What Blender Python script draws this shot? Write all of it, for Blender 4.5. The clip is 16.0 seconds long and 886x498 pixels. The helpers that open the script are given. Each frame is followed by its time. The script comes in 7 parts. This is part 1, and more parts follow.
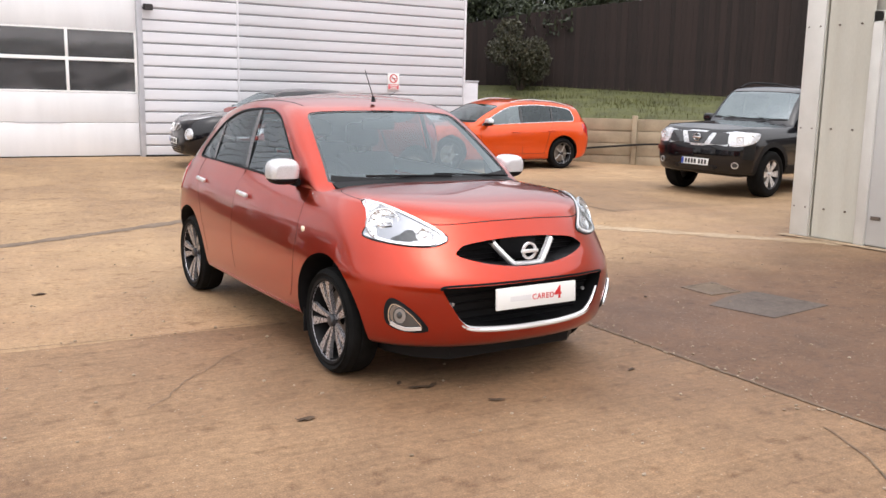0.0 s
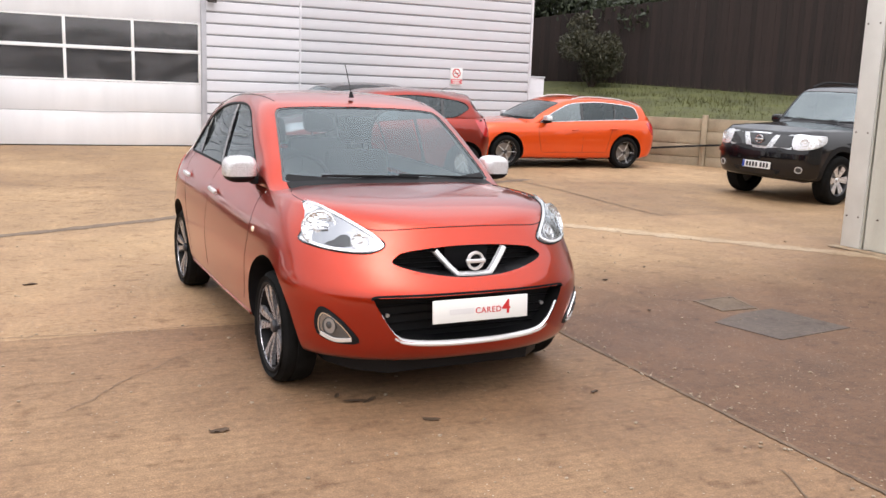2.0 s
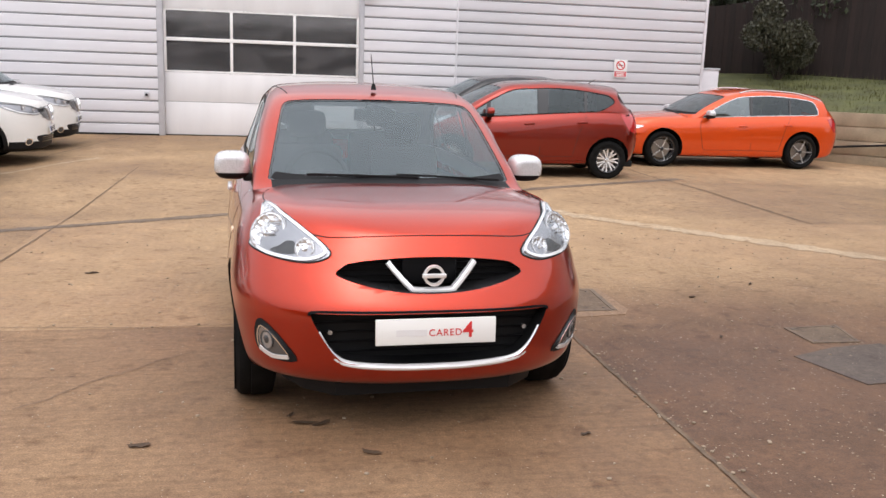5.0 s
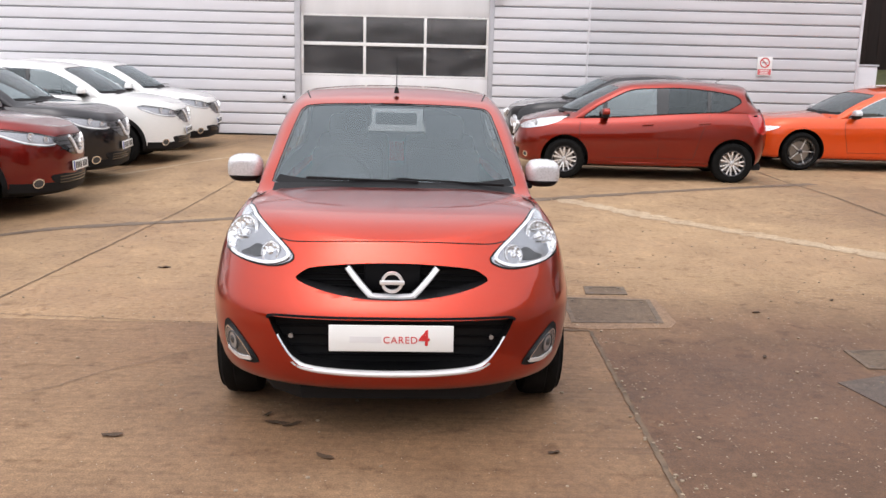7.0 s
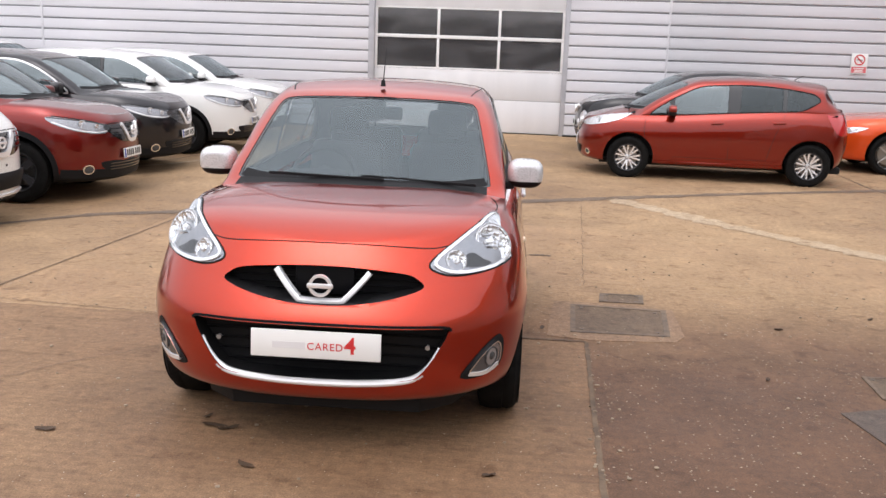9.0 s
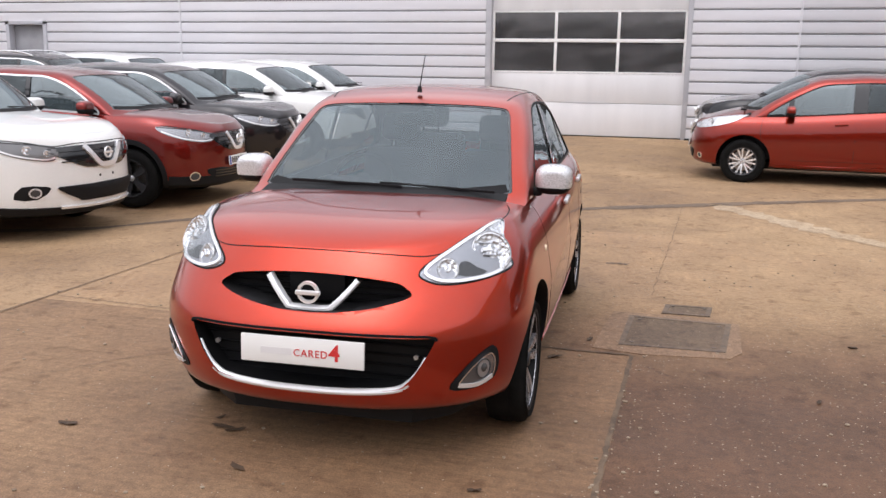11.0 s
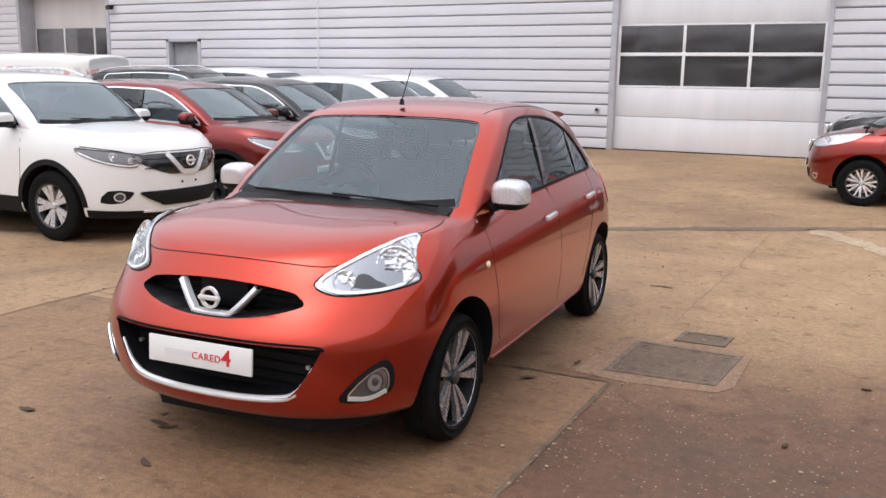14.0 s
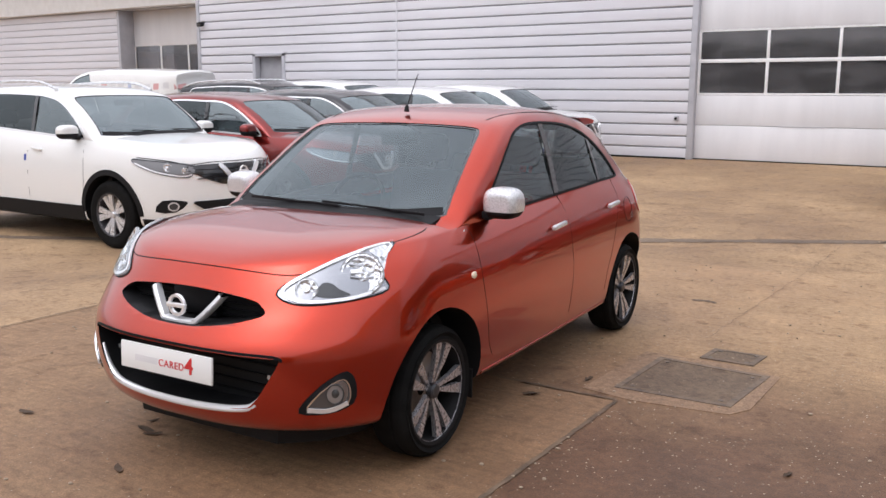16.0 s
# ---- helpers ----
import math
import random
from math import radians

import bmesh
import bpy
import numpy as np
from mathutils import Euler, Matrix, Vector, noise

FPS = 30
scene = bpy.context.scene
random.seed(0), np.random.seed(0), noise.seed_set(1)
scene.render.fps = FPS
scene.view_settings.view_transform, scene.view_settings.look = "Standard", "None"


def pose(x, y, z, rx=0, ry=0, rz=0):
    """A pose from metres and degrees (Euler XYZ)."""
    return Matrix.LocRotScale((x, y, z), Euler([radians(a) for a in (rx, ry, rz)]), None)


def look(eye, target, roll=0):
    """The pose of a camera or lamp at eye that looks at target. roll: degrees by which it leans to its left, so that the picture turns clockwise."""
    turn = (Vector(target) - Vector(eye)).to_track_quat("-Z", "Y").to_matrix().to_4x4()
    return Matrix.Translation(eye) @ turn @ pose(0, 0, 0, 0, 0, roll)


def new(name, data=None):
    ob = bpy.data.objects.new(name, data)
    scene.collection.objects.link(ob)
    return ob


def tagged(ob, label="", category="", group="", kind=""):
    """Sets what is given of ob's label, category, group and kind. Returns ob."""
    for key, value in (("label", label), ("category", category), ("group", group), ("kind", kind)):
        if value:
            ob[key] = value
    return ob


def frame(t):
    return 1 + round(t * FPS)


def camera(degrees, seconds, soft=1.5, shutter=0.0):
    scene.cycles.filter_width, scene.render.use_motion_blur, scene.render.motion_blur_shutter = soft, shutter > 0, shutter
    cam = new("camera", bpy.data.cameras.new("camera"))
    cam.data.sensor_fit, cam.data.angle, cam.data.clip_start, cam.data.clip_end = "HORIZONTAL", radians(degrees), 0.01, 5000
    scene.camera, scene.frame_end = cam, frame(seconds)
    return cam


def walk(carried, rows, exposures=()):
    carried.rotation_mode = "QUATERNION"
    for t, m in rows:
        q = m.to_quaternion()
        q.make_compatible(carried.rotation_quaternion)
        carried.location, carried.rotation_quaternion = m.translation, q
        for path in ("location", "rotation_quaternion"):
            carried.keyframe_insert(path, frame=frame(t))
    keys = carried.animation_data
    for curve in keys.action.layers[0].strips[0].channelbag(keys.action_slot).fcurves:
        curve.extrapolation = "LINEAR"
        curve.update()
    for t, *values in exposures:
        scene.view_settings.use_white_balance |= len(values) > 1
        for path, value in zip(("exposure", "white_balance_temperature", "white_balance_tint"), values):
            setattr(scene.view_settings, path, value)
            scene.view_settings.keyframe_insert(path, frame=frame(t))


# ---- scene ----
from mathutils.bvhtree import BVHTree

cam = camera(53.4, 16.0)
PATH = [
    (0, (-0.411, 1.616, 1.455), (0.579, 3.323, 1.128), 1.1),
    (0.5, (-0.191, 1.501, 1.475), (0.781, 3.216, 1.139), 1.1),
    (1, (-0.02, 1.484, 1.467), (0.897, 3.23, 1.132), 1.2),
    (1.5, (0.21, 1.589, 1.474), (1.076, 3.361, 1.141), 1.8),
    (2, (0.36, 1.545, 1.49), (1.171, 3.34, 1.146), 2.0),
    (2.5, (0.649, 1.476, 1.512), (1.355, 3.315, 1.162), 1.1),
    (3, (0.853, 1.433, 1.508), (1.478, 3.301, 1.164), 1.4),
    (3.5, (1.043, 1.514, 1.512), (1.604, 3.401, 1.16), 1.1),
    (4, (1.211, 1.61, 1.512), (1.705, 3.515, 1.155), 1.9),
    (6.5, (2.148, 1.742, 1.543), (2.283, 3.699, 1.154), 1.1),
    (7, (2.387, 1.702, 1.556), (2.399, 3.665, 1.172), 1.4),
    (7.5, (2.54, 1.715, 1.543), (2.495, 3.678, 1.164), 0.4),
    (8, (2.682, 1.826, 1.552), (2.596, 3.785, 1.16), 1.3),
    (10.5, (3.497, 2.085, 1.584), (3.052, 3.993, 1.18), 1.0),
    (11, (3.614, 2.16, 1.585), (3.085, 4.046, 1.184), 0.8),
    (11.5, (3.839, 2.176, 1.594), (3.204, 4.036, 1.22), 0.5),
    (12, (4.018, 2.204, 1.592), (3.295, 4.032, 1.227), 0.4),
    (12.5, (4.124, 2.275, 1.568), (3.401, 4.106, 1.215), 0.2),
    (13, (4.248, 2.453, 1.572), (3.495, 4.27, 1.209), 1.0),
    (13.5, (4.369, 2.536, 1.579), (3.575, 4.334, 1.208), 1.1),
    (14, (4.583, 2.584, 1.587), (3.702, 4.34, 1.213), 0.9),
    (14.5, (4.751, 2.634, 1.578), (3.831, 4.369, 1.201), 0.5),
    (15, (4.794, 2.753, 1.564), (3.838, 4.471, 1.196), 0.5),
    (15.5, (4.848, 2.876, 1.563), (3.84, 4.567, 1.211), 0.9),
    (16, (4.972, 2.944, 1.56), (3.897, 4.593, 1.21), 0.2),
]
EXPOSURE = [(0.0, 0.83, 6500, 13), (2.1, 0.83, 6490, 13), (3.0, 0.57, 6485, 14), (4.0, 0.56, 6480, 14), (8.0, 0.60, 6440, 14), (10.5, 0.45, 6360, 15), (12.0, 0.45, 6320, 15), (16.0, 0.40, 6250, 15)]
walk(cam, [(t, look(eye, target, roll)) for t, eye, target, roll in PATH], EXPOSURE)

# ---- world, light ----
world = bpy.data.worlds.new("overcast_sky")
scene.world = world
world.use_nodes = True
wn, wl = world.node_tree.nodes, world.node_tree.links
sky = wn.new("ShaderNodeTexSky")
sky.sky_type, sky.sun_disc = "NISHITA", False
sky.sun_elevation, sky.sun_rotation = radians(58), radians(193)
sky.air_density, sky.dust_density, sky.ozone_density = 1.2, 4.0, 1.0
grey = wn.new("ShaderNodeHueSaturation")
grey.inputs["Saturation"].default_value = 0.22
wl.new(sky.outputs["Color"], grey.inputs["Color"])
cloud = wn.new("ShaderNodeMix")
cloud.data_type = "RGBA"
cloud.inputs["Factor"].default_value = 0.5
puff, tone = wn.new("ShaderNodeTexNoise"), wn.new("ShaderNodeValToRGB")
puff.inputs["Scale"].default_value, puff.inputs["Detail"].default_value, puff.inputs["Roughness"].default_value = 2.2, 5, 0.55
tone.color_ramp.elements[0].position, tone.color_ramp.elements[1].position = 0.35, 0.68
tone.color_ramp.elements[0].color, tone.color_ramp.elements[1].color = (5.0, 5.3, 5.8, 1.0), (7.8, 8.0, 8.4, 1.0)
wl.new(wn.new("ShaderNodeTexCoord").outputs["Generated"], puff.inputs["Vector"])
wl.new(puff.outputs["Fac"], tone.inputs["Fac"])
wl.new(tone.outputs["Color"], cloud.inputs[7])
wl.new(grey.outputs["Color"], cloud.inputs[6])
# an overcast sky is brightest overhead and dims steadily towards the horizon
up, dim, veil = wn.new("ShaderNodeSeparateXYZ"), wn.new("ShaderNodeMapRange"), wn.new("ShaderNodeVectorMath")
wl.new(wn.new("ShaderNodeTexCoord").outputs["Generated"], up.inputs[0])
dim.inputs["To Min"].default_value, dim.inputs["To Max"].default_value = 0.45, 1.27
wl.new(up.outputs["Z"], dim.inputs["Value"])
veil.operation = "SCALE"
wl.new(cloud.outputs[2], veil.inputs[0])
wl.new(dim.outputs["Result"], veil.inputs["Scale"])
wl.new(veil.outputs["Vector"], wn["Background"].inputs["Color"])
wn["Background"].inputs["Strength"].default_value = 0.148
sun = new("sun", bpy.data.lights.new("sun", "SUN"))
sun.data.energy, sun.data.angle, sun.data.color = 0.85, radians(178), (1.0, 0.96, 0.9)
sun.matrix_world = look((0, 0, 0), (0.12, 0.5, -0.85))
scene.view_settings.exposure = 0.0


# ---- materials ----
def material(name):
    m = bpy.data.materials.new(name)
    m.use_nodes = True
    return m, m.node_tree.nodes, m.node_tree.links, m.node_tree.nodes["Principled BSDF"]


def setp(b, **kw):
    for k, v in kw.items():
        b.inputs[k.replace("_", " ")].default_value = v


def rgba(c):
    return (c[0], c[1], c[2], 1.0)


def grain(name, colour, dark, scale=6.0, rough=0.6, rough2=0.8, bump=0.1, fine=120.0, metal=0.0, stretch=(1, 1, 1), coat=0.0, space="Object", detail=8):
    """A worn surface: two scales of noise in colour and roughness, fine relief."""
    m, n, l, b = material(name)
    tc, mp = n.new("ShaderNodeTexCoord"), n.new("ShaderNodeMapping")
    mp.inputs["Scale"].default_value = stretch
    l.new(tc.outputs[space], mp.inputs["Vector"])
    a, f = n.new("ShaderNodeTexNoise"), n.new("ShaderNodeTexNoise")
    a.inputs["Scale"].default_value, a.inputs["Detail"].default_value = scale, detail
    f.inputs["Scale"].default_value, f.inputs["Detail"].default_value = fine, 3
    for t in (a, f):
        l.new(mp.outputs["Vector"], t.inputs["Vector"])
    mix = n.new("ShaderNodeMath")
    mix.operation = "MULTIPLY_ADD"
    mix.inputs[1].default_value, mix.inputs[2].default_value = 0.35, -0.17
    l.new(f.outputs["Fac"], mix.inputs[0])
    add = n.new("ShaderNodeMath")
    l.new(a.outputs["Fac"], add.inputs[0])
    l.new(mix.outputs[0], add.inputs[1])
    r = n.new("ShaderNodeValToRGB")
    r.color_ramp.elements[0].position, r.color_ramp.elements[1].position = 0.3, 0.68
    r.color_ramp.elements[0].color, r.color_ramp.elements[1].color = rgba(dark), rgba(colour)
    l.new(add.outputs[0], r.inputs["Fac"])
    l.new(r.outputs["Color"], b.inputs["Base Color"])
    rr = n.new("ShaderNodeMapRange")
    rr.inputs["To Min"].default_value, rr.inputs["To Max"].default_value = rough, rough2
    l.new(a.outputs["Fac"], rr.inputs["Value"])
    l.new(rr.outputs["Result"], b.inputs["Roughness"])
    setp(b, Metallic=metal, Coat_Weight=coat)
    if bump:
        bp = n.new("ShaderNodeBump")
        bp.inputs["Strength"].default_value, bp.inputs["Distance"].default_value = bump, 0.01
        l.new(f.outputs["Fac"], bp.inputs["Height"])
        l.new(bp.outputs["Normal"], b.inputs["Normal"])
    return m


def paint(name, colour, metal=0.8, rough=0.28, coat=1.0, coat_ior=1.5):
    """Car paint: flakes under a clear coat, a film of road dust."""
    m, n, l, b = material(name)
    tc, fl, du = n.new("ShaderNodeTexCoord"), n.new("ShaderNodeTexNoise"), n.new("ShaderNodeTexNoise")
    fl.inputs["Scale"].default_value, du.inputs["Scale"].default_value, du.inputs["Detail"].default_value = 900, 3.0, 6
    l.new(tc.outputs["Object"], fl.inputs["Vector"])
    l.new(tc.outputs["Object"], du.inputs["Vector"])
    r = n.new("ShaderNodeValToRGB")
    r.color_ramp.elements[0].position, r.color_ramp.elements[1].position = 0.35, 0.7
    r.color_ramp.elements[0].color = rgba([c * 0.8 for c in colour])
    r.color_ramp.elements[1].color = rgba([min(1, c * 1.15) for c in colour])
    l.new(fl.outputs["Fac"], r.inputs["Fac"])
    l.new(r.outputs["Color"], b.inputs["Base Color"])
    rr = n.new("ShaderNodeMapRange")
    rr.inputs["To Min"].default_value, rr.inputs["To Max"].default_value = 0.01, 0.05
    l.new(du.outputs["Fac"], rr.inputs["Value"])
    l.new(rr.outputs["Result"], b.inputs["Coat Roughness"])
    setp(b, Metallic=metal, Roughness=rough, Coat_Weight=coat, Coat_IOR=coat_ior, Specular_IOR_Level=0.1)
    return m


def plain(name, colour, rough=0.5, metal=0.0, coat=0.0, emit=None):
    m, n, l, b = material(name)
    t, r = n.new("ShaderNodeTexNoise"), n.new("ShaderNodeMapRange")
    t.inputs["Scale"].default_value = 25
    r.inputs["To Min"].default_value, r.inputs["To Max"].default_value = max(0.0, rough - 0.08), min(1.0, rough + 0.08)
    l.new(t.outputs["Fac"], r.inputs["Value"])
    l.new(r.outputs["Result"], b.inputs["Roughness"])
    setp(b, Base_Color=rgba(colour), Metallic=metal, Coat_Weight=coat)
    return m


def glazing(name, tint, gloss_rough=0.02, ior=2.2, dust=0.015, sheen_blots=0.0, gloss=(0.86, 0.97, 1.0), film=(0.50, 0.56, 0.58)):
    """A thin pane: tinted, with a mirror gloss that grows at a slant."""
    m, n, l, b = material(name)
    n.remove(b)
    tr, gl, lw, mx = n.new("ShaderNodeBsdfTransparent"), n.new("ShaderNodeBsdfGlossy"), n.new("ShaderNodeLayerWeight"), n.new("ShaderNodeMixShader")
    tr.inputs["Color"].default_value = rgba(tint)
    gl.inputs["Roughness"].default_value = gloss_rough
    gl.inputs["Color"].default_value = rgba(gloss)
    f0 = ((ior - 1) / (ior + 1)) ** 2
    lw.inputs["Blend"].default_value = 0.5
    pw, ma = n.new("ShaderNodeMath"), n.new("ShaderNodeMath")
    pw.operation, ma.operation = "POWER", "MULTIPLY_ADD"
    pw.inputs[1].default_value, ma.inputs[1].default_value, ma.inputs[2].default_value = 5.0, 1 - f0, f0
    l.new(lw.outputs["Facing"], pw.inputs[0])
    l.new(pw.outputs[0], ma.inputs[0])
    l.new(ma.outputs[0], mx.inputs[0])
    du, dm, tn, mr = n.new("ShaderNodeBsdfDiffuse"), n.new("ShaderNodeMixShader"), n.new("ShaderNodeTexNoise"), n.new("ShaderNodeMapRange")
    du.inputs["Color"].default_value = rgba(film)
    tn.inputs["Scale"].default_value = 7
    mr.inputs["To Min"].default_value, mr.inputs["To Max"].default_value = dust * 0.5, dust * 1.5
    l.new(tn.outputs["Fac"], mr.inputs["Value"])
    # uneven pale blotches painted into the film, standing for soft reflections
    if sheen_blots:
        mp, tc = n.new("ShaderNodeMapping"), n.new("ShaderNodeTexCoord")
        mp.inputs["Scale"].default_value = (0.55, 1, 1.6)
        l.new(tc.outputs["Object"], mp.inputs["Vector"])
        l.new(mp.outputs["Vector"], tn.inputs["Vector"])
        tn.inputs["Scale"].default_value, tn.inputs["Detail"].default_value, tn.inputs["Distortion"].default_value = 2.2, 3, 0.8
        mr.inputs["From Min"].default_value, mr.inputs["From Max"].default_value = 0.42, 0.72
        mr.inputs["To Min"].default_value, mr.inputs["To Max"].default_value = dust, sheen_blots
    l.new(mr.outputs["Result"], dm.inputs[0])
    l.new(tr.outputs[0], dm.inputs[1])
    l.new(du.outputs[0], dm.inputs[2])
    l.new(dm.outputs[0], mx.inputs[1])
    l.new(gl.outputs[0], mx.inputs[2])
    l.new(mx.outputs[0], n["Material Output"].inputs["Surface"])
    return m


HEADLINER = grain("headliner", (0.42, 0.42, 0.41), (0.36, 0.36, 0.35), 20, 0.85, 0.95, 0.1, 300)
BRIGHT = plain("bright_chrome", (0.90, 0.90, 0.91), 0.16, 0.45)
CHROME = plain("chrome", (0.85, 0.86, 0.88), 0.12, 1.0)
SILVER = plain("satin_silver", (0.66, 0.67, 0.69), 0.28, 0.55)
WHITE_CAP = plain("silver_cap", (0.66, 0.66, 0.67), 0.28, 0.35, 0.5)
BLACK = plain("black_plastic", (0.012, 0.012, 0.013), 0.55)
GLOSS_BLACK = plain("gloss_black", (0.012, 0.012, 0.014), 0.12, 0.0, 1.0)
GRILLE = plain("grille_black", (0.005, 0.005, 0.006), 0.45)
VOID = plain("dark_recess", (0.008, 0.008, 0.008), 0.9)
RUBBER = grain("tyre_rubber", (0.012, 0.0118, 0.0115), (0.006, 0.006, 0.006), 14, 0.7, 0.9, 0.1)
SEAT = grain("seat_cloth", (0.045, 0.045, 0.048), (0.025, 0.025, 0.027), 30, 0.85, 0.95, 0.2, 300)
TRIM = grain("dash_plastic", (0.028, 0.028, 0.03), (0.018, 0.018, 0.02), 20, 0.9, 1.0, 0.1, 300)
TRIM.node_tree.nodes["Principled BSDF"].inputs["Specular IOR Level"].default_value = 0.15
# pale film: dust, plus a painted haze standing in for reflected sky
GLASS = glazing("car_glass", (0.66, 0.73, 0.75), 0.01, 2.05, 0.03, gloss=(0.84, 0.96, 1.0), film=(0.5, 0.54, 0.56))
REAR_GLASS = glazing("rear_car_glass", (0.42, 0.45, 0.46), 0.02, 1.8, 0.01)
DARK_GLASS = glazing("tinted_glass", (0.22, 0.24, 0.25), 0.02, 1.75, 0.01)
LENS = glazing("clear_lens", (0.97, 0.98, 0.99), 0.02, 1.2, 0.0)
FOG_GREY = plain("fog_lamp_grey", (0.15, 0.152, 0.158), 0.22, 0.6)
REFLECTOR = plain("lamp_reflector", (0.74, 0.745, 0.76), 0.14, 0.75)
rn, rl_ = REFLECTOR.node_tree.nodes, REFLECTOR.node_tree.links
facet, fb = rn.new("ShaderNodeTexVoronoi"), rn.new("ShaderNodeBump")
facet.inputs["Scale"].default_value = 55
fb.inputs["Strength"].default_value, fb.inputs["Distance"].default_value = 0.7, 0.01
rl_.new(rn.new("ShaderNodeTexCoord").outputs["Object"], facet.inputs["Vector"])
rl_.new(facet.outputs["Distance"], fb.inputs["Height"])
rl_.new(fb.outputs["Normal"], rn["Principled BSDF"].inputs["Normal"])
LAMP_MID = plain("lamp_chrome", (0.44, 0.445, 0.455), 0.2, 0.6)
LAMP_BRIGHT = plain("lamp_silver", (0.36, 0.365, 0.385), 0.22, 0.85)
LAMP_DARK = plain("lamp_housing", (0.07, 0.072, 0.075), 0.25, 0.2)
LAMP_SMOKE = plain("smoked_lamp", (0.20, 0.20, 0.205), 0.2, 0.5, 0.6)
for dull, gloss in ((RUBBER, 0.08), (GRILLE, 0.12), (BLACK, 0.15)):
    dull.node_tree.nodes["Principled BSDF"].inputs["Specular IOR Level"].default_value = gloss
AMBER = plain("amber_lens", (0.85, 0.70, 0.52), 0.2, 0.0, 0.5)
RED_LENS = plain("red_lens", (0.45, 0.02, 0.02), 0.15, 0.0, 1.0)
PLATE_WHITE = plain("plate_white", (0.8, 0.8, 0.78), 0.4)
INK_RED = plain("ink_red", (0.6, 0.03, 0.03), 0.5)
INK_GREY = plain("ink_grey", (0.62, 0.62, 0.62), 0.5)
INK_FAINT = plain("ink_faint", (0.70, 0.69, 0.69), 0.5)
INK_BLACK = plain("ink_black", (0.03, 0.03, 0.03), 0.5)
INK_BLUE = plain("ink_blue", (0.02, 0.06, 0.35), 0.5)
MACHINED = plain("machined_alloy", (0.46, 0.45, 0.47), 0.28, 0.7)
ALLOY_DARK = plain("dark_alloy", (0.06, 0.06, 0.065), 0.4, 0.5)
DISC = plain("brake_disc", (0.35, 0.34, 0.33), 0.35, 1.0)


# ---- mesh helpers ----
def smooth(me, angle=35):
    me.polygons.foreach_set("use_smooth", [True] * len(me.polygons))
    me.set_sharp_from_angle(angle=radians(angle))


def mesh_of(name, verts, faces, mats, indices=None, angle=35):
    me = bpy.data.meshes.new(name)
    me.from_pydata([tuple(v) for v in verts], [], faces)
    for m in mats if isinstance(mats, (list, tuple)) else [mats]:
        me.materials.append(m)
    if indices:
        me.polygons.foreach_set("material_index", indices)
    me.update()
    if angle:
        smooth(me, angle)
    return me


def part(name, shape, mat, parent=None, label="", at=None, angle=35):
    """Links a bmesh or a mesh as one object under a thing."""
    if isinstance(shape, bmesh.types.BMesh):
        me = bpy.data.meshes.new(name)
        bmesh.ops.recalc_face_normals(shape, faces=shape.faces)
        shape.to_mesh(me)
        shape.free()
        for m in mat if isinstance(mat, (list, tuple)) else [mat]:
            me.materials.append(m)
        if angle:
            smooth(me, angle)
    else:
        me = shape
        if mat is not None and not me.materials:
            me.materials.append(mat)
    ob = new(name, me)
    if at is not None:
        ob.matrix_basis = at
    if parent is not None:
        ob.parent = parent
    if label:
        ob["label"] = label
    return ob


def thing(name, m, label, category, group="", kind=""):
    ob = new(name)
    ob.empty_display_size = 0.1
    ob.matrix_basis = m
    return tagged(ob, label, category, group, kind)


def add_box(bm, x0, x1, y0, y1, z0, z1, bevel=0.0, m=None, mat=0):
    r = bmesh.ops.create_cube(bm, size=1.0)
    t = Matrix.LocRotScale(((x0 + x1) / 2, (y0 + y1) / 2, (z0 + z1) / 2), None, (abs(x1 - x0), abs(y1 - y0), abs(z1 - z0)))
    bmesh.ops.transform(bm, matrix=t if m is None else m @ t, verts=r["verts"])
    faces = list({f for v in r["verts"] for f in v.link_faces})
    for f in faces:
        f.material_index = mat
    if bevel:
        bmesh.ops.bevel(bm, geom=list({e for v in r["verts"] for e in v.link_edges}), offset=bevel, segments=2, affect="EDGES", profile=0.5)
    return bm


def box(*a, **k):
    return add_box(bmesh.new(), *a, **k)


def add_cyl(bm, p, q, r, r2=None, seg=16, mat=0):
    p, q = Vector(p), Vector(q)
    m = Matrix.Translation((p + q) / 2) @ (q - p).to_track_quat("Z", "Y").to_matrix().to_4x4()
    made = bmesh.ops.create_cone(bm, cap_ends=True, segments=seg, radius1=r, radius2=r if r2 is None else r2, depth=(q - p).length, matrix=m)
    for f in {f for v in made["verts"] for f in v.link_faces}:
        f.material_index = mat
    return bm


def cyl(*a, **k):
    return add_cyl(bmesh.new(), *a, **k)


def lathe(profile, seg=40, axis="x", closed=False):
    """Turns (radius, along) points about an axis."""
    vs, fs, k = [], [], len(profile)
    for i in range(seg):
        c, s = math.cos(2 * math.pi * i / seg), math.sin(2 * math.pi * i / seg)
        for r, a in profile:
            vs.append((a, r * c, r * s) if axis == "x" else (r * c, r * s, a) if axis == "z" else (r * c, a, r * s))
    for i in range(seg):
        j = (i + 1) % seg
        for q in range(k if closed else k - 1):
            w = (q + 1) % k
            fs.append((i * k + q, i * k + w, j * k + w, j * k + q))
    return vs, fs


